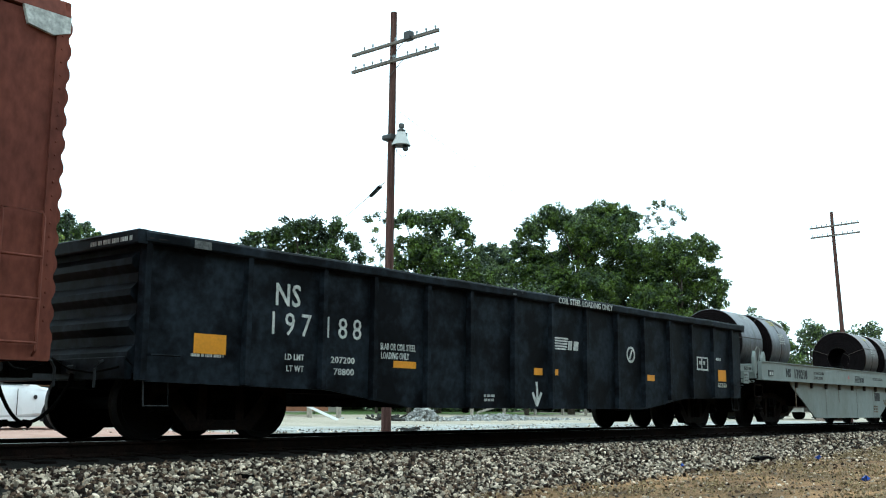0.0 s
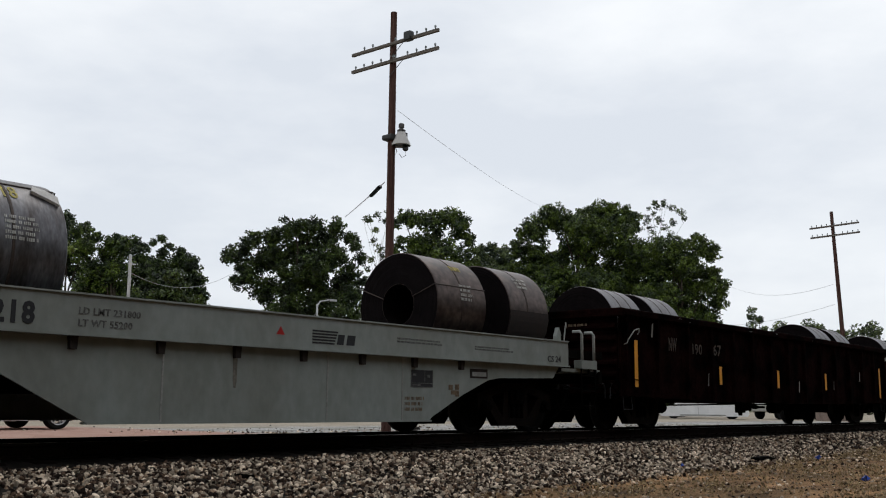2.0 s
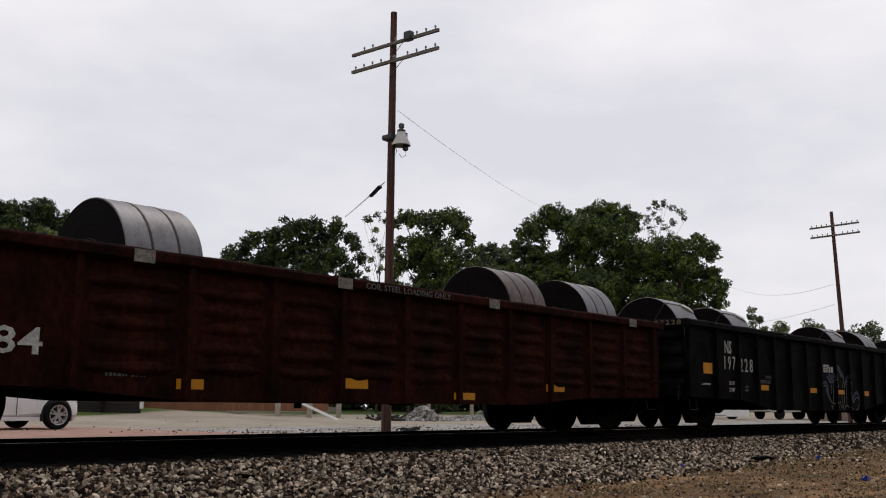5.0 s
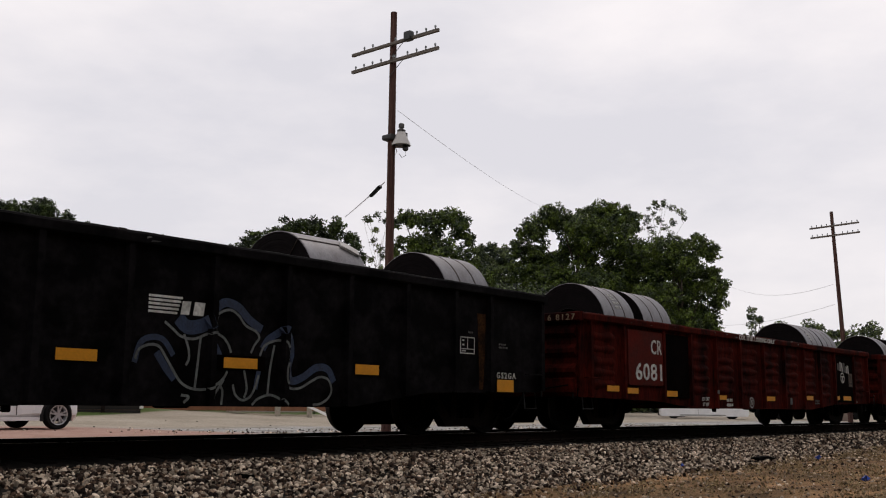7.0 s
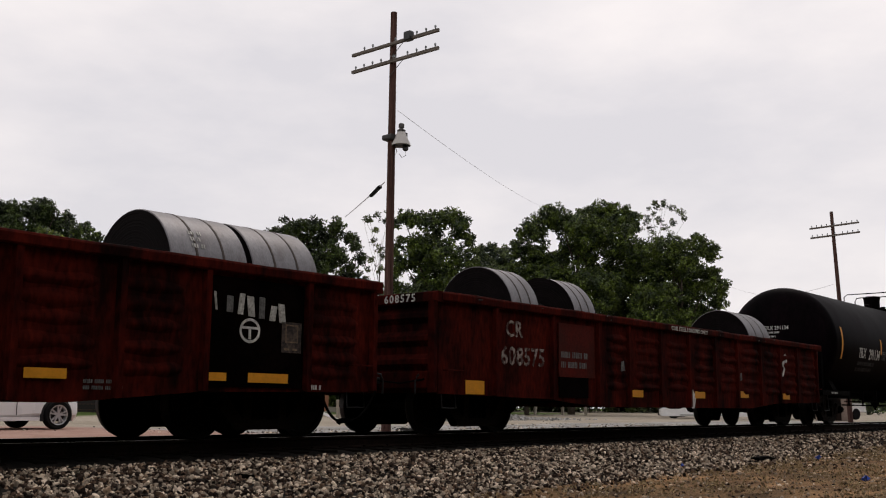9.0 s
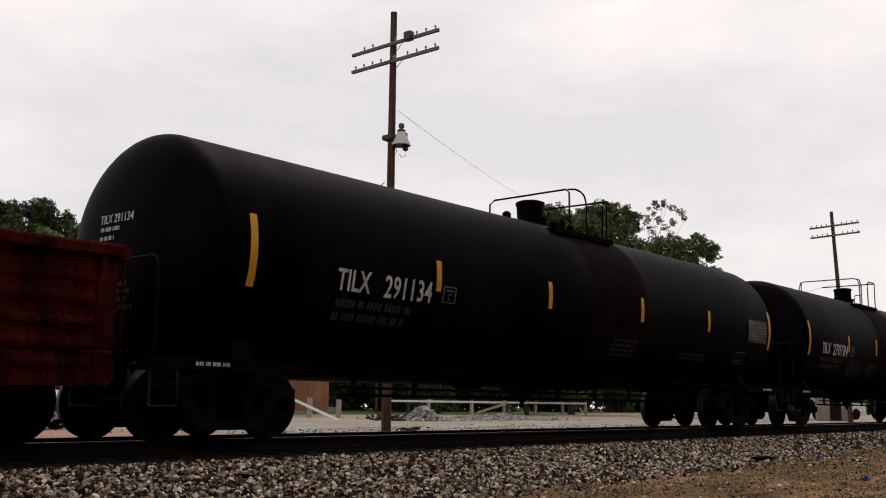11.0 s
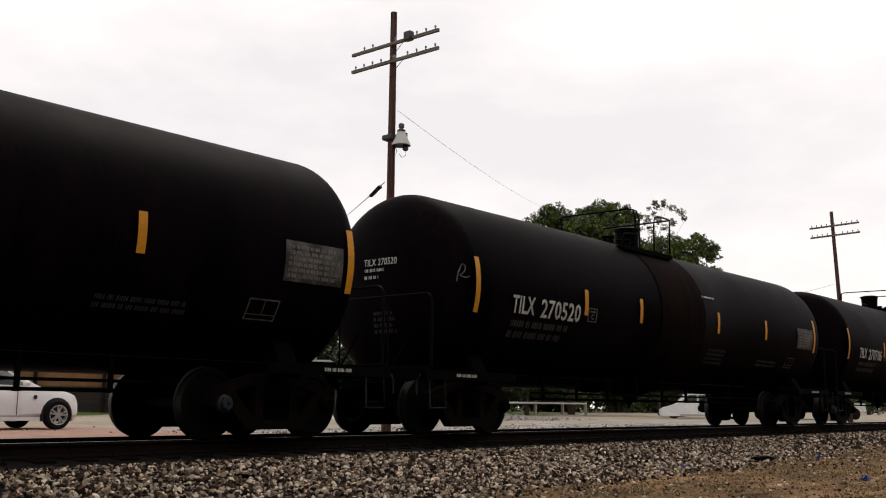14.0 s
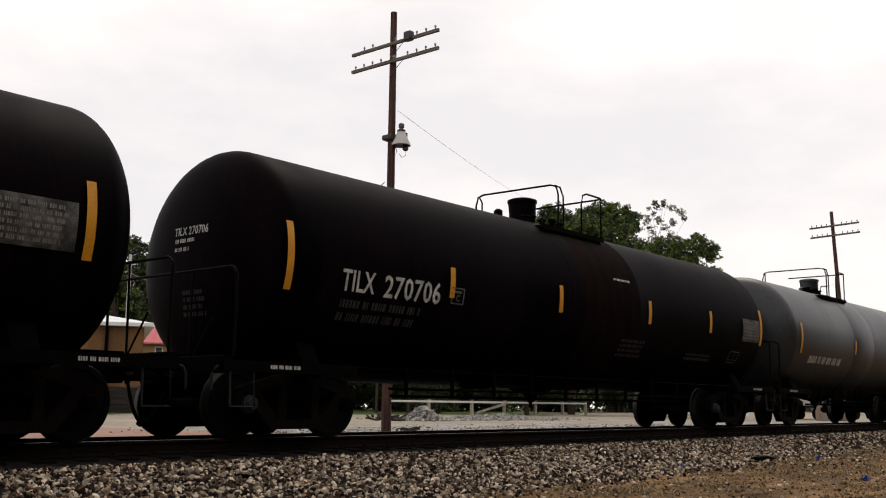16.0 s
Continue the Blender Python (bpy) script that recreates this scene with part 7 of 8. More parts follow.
        part("safety_rail", Shape().tube([(1.46, -1.0, zp), (1.51, -1.0, zt + 0.46), (1.56, -1.0, zt + 0.58), (1.74, -1.0, zt + 0.575), (1.76, -0.97, zt + 0.63)], 0.018, 6), HANDRAIL, car)
    else:
        # a loop across the tank before the dome, a short hand rail, and a loop round the far corner of the walkway
        part("safety_rail", Shape().tube([(dr - 1.30, -1.0, zp), (dr - 1.30, -1.0, zt + 0.46), (dr - 1.30, -0.95, zt + 0.63), (dr - 1.30, -0.82, zt + 0.67), (dr - 1.36, 0.80, zt + 0.67), (dr - 1.36, 0.93, zt + 0.63), (dr - 1.36, 0.98, zt + 0.46), (dr - 1.36, 1.0, zp)], 0.020, 6), HANDRAIL, car, "black tubular safety rail")
        part("safety_rail", Shape().tube([(dr - 1.30, -0.92, zt + 0.65), (dr - 1.20, -0.98, zt + 0.62), (dr - 1.12, -1.0, zt + 0.44), (dr - 1.12, -1.0, zp)], 0.018, 6), HANDRAIL, car)
        part("safety_rail", Shape().tube([(dr - 1.36, 0.9, zt + 0.64), (dr - 1.16, 0.98, zt + 0.56), (dr - 1.14, 1.0, zp)], 0.018, 6), HANDRAIL, car)
        part("safety_rail", Shape().tube([(dr - 1.88, -1.0, zp), (dr - 1.87, -1.0, zt - 0.06), (dr - 1.80, -1.0, zt + 0.03), (dr - 1.68, -1.0, zt + 0.06), (dr - 1.14, -1.0, zt + 0.12)], 0.017, 6), HANDRAIL, car)
        part("safety_rail", Shape().tube([(dr - 0.46, -1.0, zp), (dr - 0.46, -1.0, zt + 0.40), (dr - 0.40, -1.0, zt + 0.59), (dr - 0.26, -1.0, zt + 0.64), (dr + 0.26, -1.0, zt + 0.64), (dr + 0.36, -0.96, zt + 0.64), (dr + 0.38, -0.86, zt + 0.64), (dr + 0.38, 0.8, zt + 0.64)], 0.020, 6), HANDRAIL, car)
        part("safety_rail", Shape().tube([(dr + 0.30, -1.0, zt + 0.64), (dr + 0.28, -1.0, zp)], 0.018, 6), HANDRAIL, car)
    part("bottom_outlet", Shape().lathe([(0.44, 0.001), (0.45, 0.03), (0.53, 0.035), (0.55, 0.07), (0.62, 0.08), (0.64, 0.13), (0.72, 0.15), (0.76, 0.36), (0.84, 0.52), (0.98, 0.58)], "z", 16, True, (0, 0, 0)).box(-0.04, 0.04, -0.25, 0.25, 0.585, 0.62), GRIME, car)
    for sg in (-1, 1):
        e = sg * (L + 0.42)
        tin = 1.17 if sg < 0 else back
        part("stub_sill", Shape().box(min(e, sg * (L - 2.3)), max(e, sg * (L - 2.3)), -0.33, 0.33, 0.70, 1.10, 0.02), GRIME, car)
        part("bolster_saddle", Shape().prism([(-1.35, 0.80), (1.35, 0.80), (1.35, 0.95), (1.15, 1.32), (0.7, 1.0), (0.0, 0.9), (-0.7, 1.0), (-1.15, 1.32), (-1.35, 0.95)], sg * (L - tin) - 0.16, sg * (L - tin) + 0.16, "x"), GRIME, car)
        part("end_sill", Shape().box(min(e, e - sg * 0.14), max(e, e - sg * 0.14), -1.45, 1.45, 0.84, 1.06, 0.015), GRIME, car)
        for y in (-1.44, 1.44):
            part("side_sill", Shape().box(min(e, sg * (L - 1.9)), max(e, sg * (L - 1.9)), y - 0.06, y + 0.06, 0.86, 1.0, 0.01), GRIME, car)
        hr = Shape()
        xe = e - sg * 0.14
        bendy = [(xe, -1.47 + 0.14 * (1 - math.sin(a)), 2.06 + 0.14 * math.cos(a)) for a in [math.pi / 2 * k / 5 for k in range(6)]]
        hr.tube([(xe, 1.45, 1.05), (xe, 1.45, 2.08), (xe, 1.41, 2.17), (xe, 1.32, 2.20)] + bendy + [(xe, -1.47, 1.6), (xe, -1.46, 1.05)], 0.021, 7)
        hr.tube([(xe, -0.55, 2.20), (xe + sg * 0.02, -0.55, 1.06)], 0.016, 6)
        hr.tube([(xe, -1.0, 1.55), (xe, -0.62, 1.06)], 0.014, 5)
        part("end_handrail", hr, HANDRAIL, car, "black tubular end handrail")
        part("stirrup_step", Shape().tube([(e - sg * 0.1, -1.46, 0.86), (e - sg * 0.1, -1.48, 0.42), (e - sg * 0.48, -1.48, 0.42), (e - sg * 0.48, -1.46, 0.86)], 0.017, 5), STEPGREY, car, "worn grey stirrup step")
        tagged(part("sill_stencil", bars(Shape(), sg * (L - 0.6) - 0.3, sg * (L - 0.6) + 0.3, 0.89, 0.97, 1, -1.50, 30), WHITEMARK, car, "small white stencilling"), kind="stuff")
        add_coupler(car, e, sg, 0.16)
        add_truck(car, sg * (L - tin), start, blue)
    part("side_rail", Shape().tube([(-L + 1.2, -1.36, 0.985), (L - 1.2, -1.36, 0.985)], 0.006, 5), FRAMERUST, car, "thin pipe along the tank's foot")
    pipes = Shape()
    pipes.tube([(-L + 3.2, -0.9, 0.71), (L - 3.2, -0.9, 0.71)], 0.022, 6)
    pipes.tube([(-L + 3.4, -0.75, 0.60), (L - 3.6, -0.75, 0.60)], 0.026, 6)
    part("brake_pipe", pipes, GRIME, car, "brake pipe under the tank")
    for k in range(9):
        x = -L + 3.6 + k * (2 * L - 7.4) / 8
        part("pipe_hanger", Shape().box(x - 0.025, x + 0.025, -0.92, -0.87, 0.57, 1.35 if k % 2 else 1.2).box(x - 0.035, x + 0.035, -0.94, -0.86, 0.57, 0.60), GRIME, car)
    part("air_reservoir", Shape().lathe([(-2.6, 0.02), (-2.58, 0.13), (-2.5, 0.16), (-1.9, 0.16), (-1.82, 0.13), (-1.8, 0.02)], "x", 14, True, (0, -0.35, 0.92)), GRIME, car)
    if number:
        a, b, x0, x1, x2 = number
        tank_words(car, a, x0, x0 + 0.66, 2.03, 2.33)
        tank_words(car, b, x1, x2, 2.0, 2.33)
        tank_bars(car, x0 + 0.05, x2 - 0.25, 1.77, 1.95, 1, FAINTMARK, 3)
        tank_bars(car, x0 + 0.05, x2 - 0.35, 1.59, 1.77, 1, FAINTMARK, 4)
        for z0, z1, xa, xb in ((2.04, 2.06, 0.27, 0.59), (2.28, 2.30, 0.27, 0.59), (2.06, 2.28, 0.27, 0.30), (2.06, 2.28, 0.56, 0.59), (2.215, 2.25, 0.34, 0.52)):
            tank_patch(car, "class_mark", x2 + xa, x2 + xb, z0, z1, DIMMARK, "boxed class mark", n=3)
        tank_words(car, "C", x2 + 0.385, x2 + 0.475, 2.085, 2.19, DIMMARK)
        if not hoops:
            tank_bars(car, 0.6, 1.35, 2.92, 2.99, 1, WHITEMARK, 6)
        tank_bars(car, 1.0, 2.0, 1.45, 1.82, 4, FAINTMARK, 7)
        tank_bars(car, 3.9, 5.2, 1.50, 1.68, 2, FAINTMARK, 8)
    for x, z0, z1 in strips:
        tank_patch(car, "reflective_strip", x - 0.060, x + 0.060, z0, z1, YELLOW, "yellow reflective strip")
    if plate:
        tank_patch(car, "data_plate", plate[0], plate[1], 2.06, 2.60, PLATE, "worn grey stencil panel")
        tank_bars(car, plate[0] + 0.06, plate[1] - 0.06, 2.10, 2.56, 6, PATCHGREY, 9)
        # outlined box below the panel
        for xa, xb, z0, z1 in ((-0.46, 0.05, 1.53, 1.548), (-0.46, 0.05, 1.78, 1.798), (-0.46, -0.442, 1.548, 1.78), (0.032, 0.05, 1.548, 1.78), (-0.442, 0.032, 1.595, 1.607), (-0.20, -0.188, 1.607, 1.78)):
            tank_patch(car, "class_mark", plate[0] + xa, plate[0] + xb, z0, z1, DIMMARK, "pale outlined box", n=3)
    # lettering on the rounded shoulder of the near head
    for r in range(3):
        if r == 0 and number:
            me = text_mesh(number[0] + " " + number[1], 0.0, 0.76, 2.78, 2.90)
            me.materials.clear()
            me.materials.append(WHITEMARK)
        else:
            me = bars(Shape(), 0.03, 0.68 - 0.12 * r, 2.78 - 0.12 * r, 2.87 - 0.12 * r, 1, 0, 40 + r).mesh("stencil", WHITEMARK)
        for v in me.vertices:
            y, dz = 0.31 - 0.98 * v.co.x, v.co.z - TZ
            a = math.asin(min(0.99, (math.hypot(y, dz) / TR) ** (1 / 0.82)))
            v.co.x = -L + hd * (1 - math.cos(a)) - 0.012 + 0.3 * v.co.y
            v.co.y = y
        tagged(part("stencil", me, None, car, "small white stencilling"), kind="stuff")
    # a faint block of stencilling lower on the same head
    me = bars(Shape(), 0.10, 0.62, 1.62, 2.02, 4, 0, 47).mesh("stencil", FAINTMARK)
    for v in me.vertices:
        y, dz = 0.17 - 0.98 * v.co.x, v.co.z - TZ
        a = math.asin(min(0.99, (math.hypot(y, dz) / TR) ** (1 / 0.82)))
        v.co.x = -L + hd * (1 - math.cos(a)) - 0.012 + 0.3 * v.co.y
        v.co.y = y
    tagged(part("stencil", me, None, car, "faint worn stencilling"), kind="stuff")
    return car


SIX = ((-7.80, 1.96, 2.87), (-4.49, 2.15, 2.63), (-2.39, 2.15, 2.64), (1.24, 2.16, 2.64), (3.99, 2.16, 2.64), (7.36, 1.99, 2.88))
c = tank_car("black tank car with white numbers and yellow strips", 138.0, 9.18, TANKBLACK, 0.20, ("TILX", "291134", -6.8, -5.84, -4.79),
             ((-8.3, 1.93, 2.87), (-4.64, 2.20, 2.68), (-1.55, 2.18, 2.66), (1.80, 2.17, 2.66), (4.88, 2.16, 2.64), (8.35, 1.93, 2.87)), (7.05, 8.15), shift=0.12, rail=(1.4, 1.0), back=1.6, hoops=True)
c = tank_car("black tank car with white numbers and faint spray paint", 157.03, 8.3, TANKBLACK, 0.08, ("TILX", "270784", -6.88, -6.0, -4.76),
             ((-7.85, 1.94, 2.87), (-4.66, 2.14, 2.63), (-2.05, 2.15, 2.65), (1.08, 2.15, 2.65), (4.18, 2.15, 2.64), (7.55, 1.99, 2.89)), (6.35, 7.4), blue=True, shift=0.15)
rr = random.Random(5)
for x0, n, dz in ((-4.15, 5, 0.05), (-2.45, 4, 0.0)):
    for k in range(n):
        cx, cz, q = x0 + 0.25 * k, 1.62 + dz + rr.uniform(-0.06, 0.10), rr.uniform(0.12, 0.19)
        pts = [(cx + q * rr.uniform(0.6, 1.25) * math.cos(w * 0.9), cz + q * rr.uniform(0.7, 1.3) * math.sin(w * 0.9)) for w in range(8)]
        art = Shape()
        stroke(art, pts, 0.026, 0)
        part("sprayed_loop", wrapped(art.mesh("sprayed_loop", HAZEMARK)), None, c, "faint blue-grey sprayed loop")
        art = Shape()
        stroke(art, [(cx - 0.06, cz - 0.12), (cx + rr.uniform(-0.05, 0.08), cz), (cx + rr.uniform(0, 0.15), cz + rr.uniform(0.0, 0.15))], 0.02, 0)
        part("sprayed_stroke", wrapped(art.mesh("sprayed_stroke", HAZEMARK)), None, c, "faint blue-grey sprayed stroke")
c = tank_car("black tank car with white numbers, yellow strips and rusty belt", 175.3, 8.375, TANKBLACK, 0.0, ("TILX", "270520", -6.83, -5.97, -4.69), SIX, (6.10, 7.20), shift=0.08, rail=(-0.10, 1.0))
# a thin chalked loop on the rounded shoulder
me = Shape()
stroke(me, [(-8.05, 2.44), (-8.03, 2.58), (-7.98, 2.72), (-7.94, 2.69), (-7.96, 2.60), (-8.01, 2.54), (-7.95, 2.51), (-7.88, 2.53)], 0.016, 0)
me = me.mesh("chalked_loop", DIMMARK)
for v in me.vertices:
    r = TR * math.sin(math.acos(1 - (v.co.x + 8.375) / 0.66)) ** 0.82
    v.co.y = -math.sqrt(r * r - (v.co.z - TZ) ** 2) - 0.012
part("chalked_loop", me, None, c, "thin pale chalked loop")
c = tank_car("black tank car with white numbers and a tall dome", 193.47, 8.3, TANKBLACK, -0.3, ("TILX", "270706", -6.93, -6.07, -4.80),
             ((-7.90, 1.95, 2.87), (-4.52, 2.13, 2.61), (-1.42, 2.14, 2.63), (1.9, 2.15, 2.63), (4.75, 2.15, 2.64), (7.6, 2.0, 2.88)), (6.5, 7.5), blue=True, shift=0.05, rail=(0.8, 1.0))
c = tank_car("dull grey tank car with worn white numbers", 209.15, 6.25, TANKGREY, 0.0, None, ((-5.3, 1.95, 2.77), (-0.9, 2.1, 2.5)), belt=False)
tank_bars(c, -4.6, -1.9, 1.66, 1.98, 1, WHITEMARK, 60)
tank_bars(c, -4.2, -2.6, 1.48, 1.60, 1, DIMMARK, 61)
tank_car("brown weathered tank car", 225.4, 8.3, OXIDEDARK, 0.0, None, SIX, belt=False)

# ---- behind the track: building, fences, vehicles and scraps ----
def build_buildings():
    # tan plank shed, its low white gable towards the track
    z0 = 0.10
    b = thing("shed_building", "tan plank shed with a low white gable", "building", pose(10.98, 28.43, z0, 0, 0, -31.2))
    L, D, H = 13.0, 10.6, 3.25
    wall = part("wall", Shape().box(0, L, 0, D, -0.3, H), TANWALL, b)
    for k in range(27):
        x = 0.48 * k
        part("plank", Shape().box(x, min(x + 0.465, L), -0.035, -0.002, 1.0, H - 0.02), TANWALL, wall)
    for z in range(5):
        part("base_board", Shape().box(-0.02, L + 0.02, -0.06, -0.002, -0.06 + 0.21 * z, 0.135 + 0.21 * z), BASEBOARD, wall)
    for x in (1.0, 4.6, 6.4, 9.2, 11.6):
        part("post", Shape().box(x, x + 0.14, -0.16, -0.062, 0, H), DARKWOOD, b, "dark wooden post")
    part("corner_trim", Shape().box(L - 0.02, L + 0.12, -0.10, 0.05, 0.2, 0.62), WHITEBOARD, b, "white corner board")
    # hipped roof: eave ring, hips and ridge
    o, e = 0.36, H + 0.02
    eave = [(-o, -o), (L + o, -o), (L + o, D + o), (-o, D + o)]
    vs = [(x, y, e) for x, y in eave] + [(x, y, e + 0.13) for x, y in eave] + [(D / 2, D / 2, e + 0.13 + 1.25), (L - D / 2, D / 2, e + 0.13 + 1.25)]
    part("roof", Shape().add(vs, [(3, 2, 1, 0), (0, 1, 5, 4), (1, 2, 6, 5), (2, 3, 7, 6), (3, 0, 4, 7), (4, 5, 9, 8), (5, 6, 9), (6, 7, 8, 9), (7, 4, 8)]), WHITEROOF, b, "white metal roof")
    # long red-brown lean-to across the drive
    c = thing("lean_to_shed", "long red-brown sided lean-to across the gravel drive", "building", pose(26.8, 33.68, 0.69, 0, 0, -38))
    part("wall", Shape().box(0, 12.0, 0, 1.0, -0.5, 1.94), REDWALL, c)
    for k in range(33):
        if not 15 < k < 18:
            part("siding_board", Shape().box(0.364 * k, 0.364 * k + 0.348, -0.03, -0.002, 0.0, 1.92), REDWALL, c)
    # no opening: a flat dark panel stands in for the unlit inside
    part("doorway", Shape().box(5.82, 6.53, -0.06, -0.004, 0.0, 1.75), DARKWOOD, c, "doorway drawn as a flat dark panel")
    part("roof", Shape().prism([(-0.28, 1.95), (1.05, 2.10), (1.05, 2.16), (-0.28, 2.01)], -0.15, 12.15, "x"), GREYBOARD, c)
    # house with a pink roof behind it
    h = thing("house", "yellow house with a faded pink metal roof", "house", pose(26.8, 33.68, 0.69, 0, 0, -38))
    wall = part("wall", Shape().box(0.4, 8.0, 1.2, 6.8, -0.5, 2.85), YELLOWWALL, h)
    for x in (0.4, 7.9):
        part("gable", Shape().prism([(1.2, 2.852), (6.8, 2.852), (4.0, 3.86)], x, x + 0.1, "x"), YELLOWWALL, wall)
    for k in range(7):
        part("clapboard", Shape().prism([(1.198, 2.15 + 0.1 * k), (1.17, 2.15 + 0.1 * k), (1.19, 2.245 + 0.1 * k), (1.198, 2.245 + 0.1 * k)], 0.4, 8.0, "x"), YELLOWWALL, wall)
    part("roof", Shape().prism([(0.85, 2.80), (0.85, 2.88), (4.0, 4.0), (7.15, 2.88), (7.15, 2.80), (4.0, 3.92)], 0.1, 8.3, "x"), PINKROOF, h, "faded pink metal roof")
    for k in range(18):
        x = 0.3 + 0.46 * k
        part("roof_seam", Shape().prism([(0.85, 2.882), (4.0, 4.002), (4.0, 4.022), (0.85, 2.902)], x, x + 0.025, "x"), PINKROOF, h)
    part("vent_pipe", Shape().tube([(5.25, 2.0, 3.2), (5.25, 2.0, 4.40)], 0.06, 8), POLEPALE, h, "pale vent pipe")
    for x in (2.3, 3.4, 4.5, 5.6, 6.7):
        w = part("window", Shape().box(x - 0.20, x + 0.20, 1.13, 1.168, 2.02, 2.69), WHITEBOARD, h, "pale window frame")
        part("pane", Shape().box(x - 0.15, x + 0.15, 1.115, 1.128, 2.07, 2.64), CARGLASS, w, "dark window pane")
    # close-boarded fence nearer by
    f = thing("board_fence", "close-boarded red-brown wooden fence", "fence", pose(30.9, 28.4, 0.18, 0, 0, -80))
    for k in range(25):
        part("fence_board", Shape().box(0.16 * k, 0.16 * k + 0.145, -0.02, 0.02, 0.02, 1.5 + 0.03 * ((k * 5) % 3)), REDWALL, f)
    for z in (0.35, 1.15):
        part("fence_rail", Shape().box(0, 4.0, 0.022, 0.07, z, z + 0.09), REDWALL, f)


build_buildings()


def pale_pole(x, y, top):
    z = ground_z(x, y)
    p = thing("service_pole", "pale weathered wooden service pole beside the house", "pole", pose(x, y, z))
    part("shaft", Shape().tube([(0, 0, -0.05), (0, 0, top - z)], 0.09, 10, r2=0.075), POLEPALE, p)
    part("cap", Shape().lathe([(top - z - 0.02, 0.085), (top - z + 0.03, 0.07), (top - z + 0.05, 0.001)], "z", 10, True), GALV, p)
    part("bracket", Shape().box(-0.02, 0.30, -0.03, 0.03, top - z - 0.45, top - z - 0.38), GALV, p)


pale_pole(26.97, 30.50, 7.53)

def fence_run(label, group, posts, height, rails, material, rail_mat, w=0.10, category="fence"):
    f = thing("fence", label, category, group=group)
    for x, y in posts:
        z = ground_z(x, y)
        part("post", Shape().box(x - w / 2, x + w / 2, y - w / 2, y + w / 2, z - 0.02, z + height, 0.01), material, f)
    for (xa, ya), (xb, yb) in zip(posts, posts[1:]):
        za, zb = ground_z(xa, ya), ground_z(xb, yb)
        for r in rails:
            d = Vector((xb - xa, yb - ya, 0)).normalized()
            nrm = Vector((-d.y, d.x, 0)) * 0.025
            a, b = Vector((xa, ya, za + r)), Vector((xb, yb, zb + r))
            off = nrm * -3.2
            s = Shape()
            vs = [p + off + sg * nrm + Vector((0, 0, dz)) for p in (a, b) for sg in (-1, 1) for dz in (-0.06, 0.06)]
            s.add(vs, [(0, 1, 3, 2), (4, 6, 7, 5), (0, 4, 5, 1), (2, 3, 7, 6), (0, 2, 6, 4), (1, 5, 7, 3)])
            part("rail", s, rail_mat, f)
    return f


def build_fences():
    fence_run("pale wooden post-and-rail fence along the gravel lot", "yard fences", [(43.0, 28.6), (46.6, 28.4), (50.3, 28.0), (54.0, 28.2), (57.6, 28.2), (61.6, 28.6), (66.0, 29.4)], 0.95, (0.82,), POSTWOOD, WHITEBOARD, 0.16)
    # slanting brace board of that fence
    thing("brace_board", "pale board leaning against the fence", "board", shape=Shape().add([(50.6, 27.8, 0.05), (54.0, 28.0, 0.62), (54.0, 28.0, 0.80), (50.6, 27.8, 0.17), (50.6, 27.86, 0.05), (54.0, 28.06, 0.62), (54.0, 28.06, 0.80), (50.6, 27.86, 0.17)],
          [(0, 1, 2, 3), (4, 7, 6, 5), (0, 4, 5, 1), (1, 5, 6, 2), (2, 6, 7, 3), (3, 7, 4, 0)]), material=POSTWOOD)
    fence_run("short pale wooden fence by the gravel drive", "yard fences", [(28.1, 20.8), (29.8, 20.7), (33.2, 22.4)], 0.85, (), POSTWOOD, POSTWOOD, 0.17)
    z = ground_z(28.7, 17.9)
    a, b = Vector((27.5, 19.85, 0.86)), Vector((27.9, 17.03, -0.13))
    s = Shape()
    up, nrm = Vector((0.05, 0, 0.09)), Vector((0, 0.05, 0))
    vs = [p + q + r for p in (a, b) for q in (Vector((0, 0, 0)), up) for r in (Vector((0, 0, 0)), nrm)]
    s.add(vs, [(0, 1, 3, 2), (4, 6, 7, 5), (0, 4, 5, 1), (2, 3, 7, 6), (0, 2, 6, 4), (1, 5, 7, 3)])
    thing("leaning_board", "white painted board leaning on the gravel", "board", shape=s, material=WHITEBOARD)
    # low concrete kerb walls beyond the lot
    for x0, x1, y, h in ((38, 47, 36.5, 0.35),):
        z = ground_z((x0 + x1) / 2, y)
        thing("low_wall", "low pale concrete wall at the lot's edge", "wall", shape=Shape().box(x0, x1, y, y + 0.3, z - 0.05, z + h, 0.02), material=CONCRETE)


build_fences()


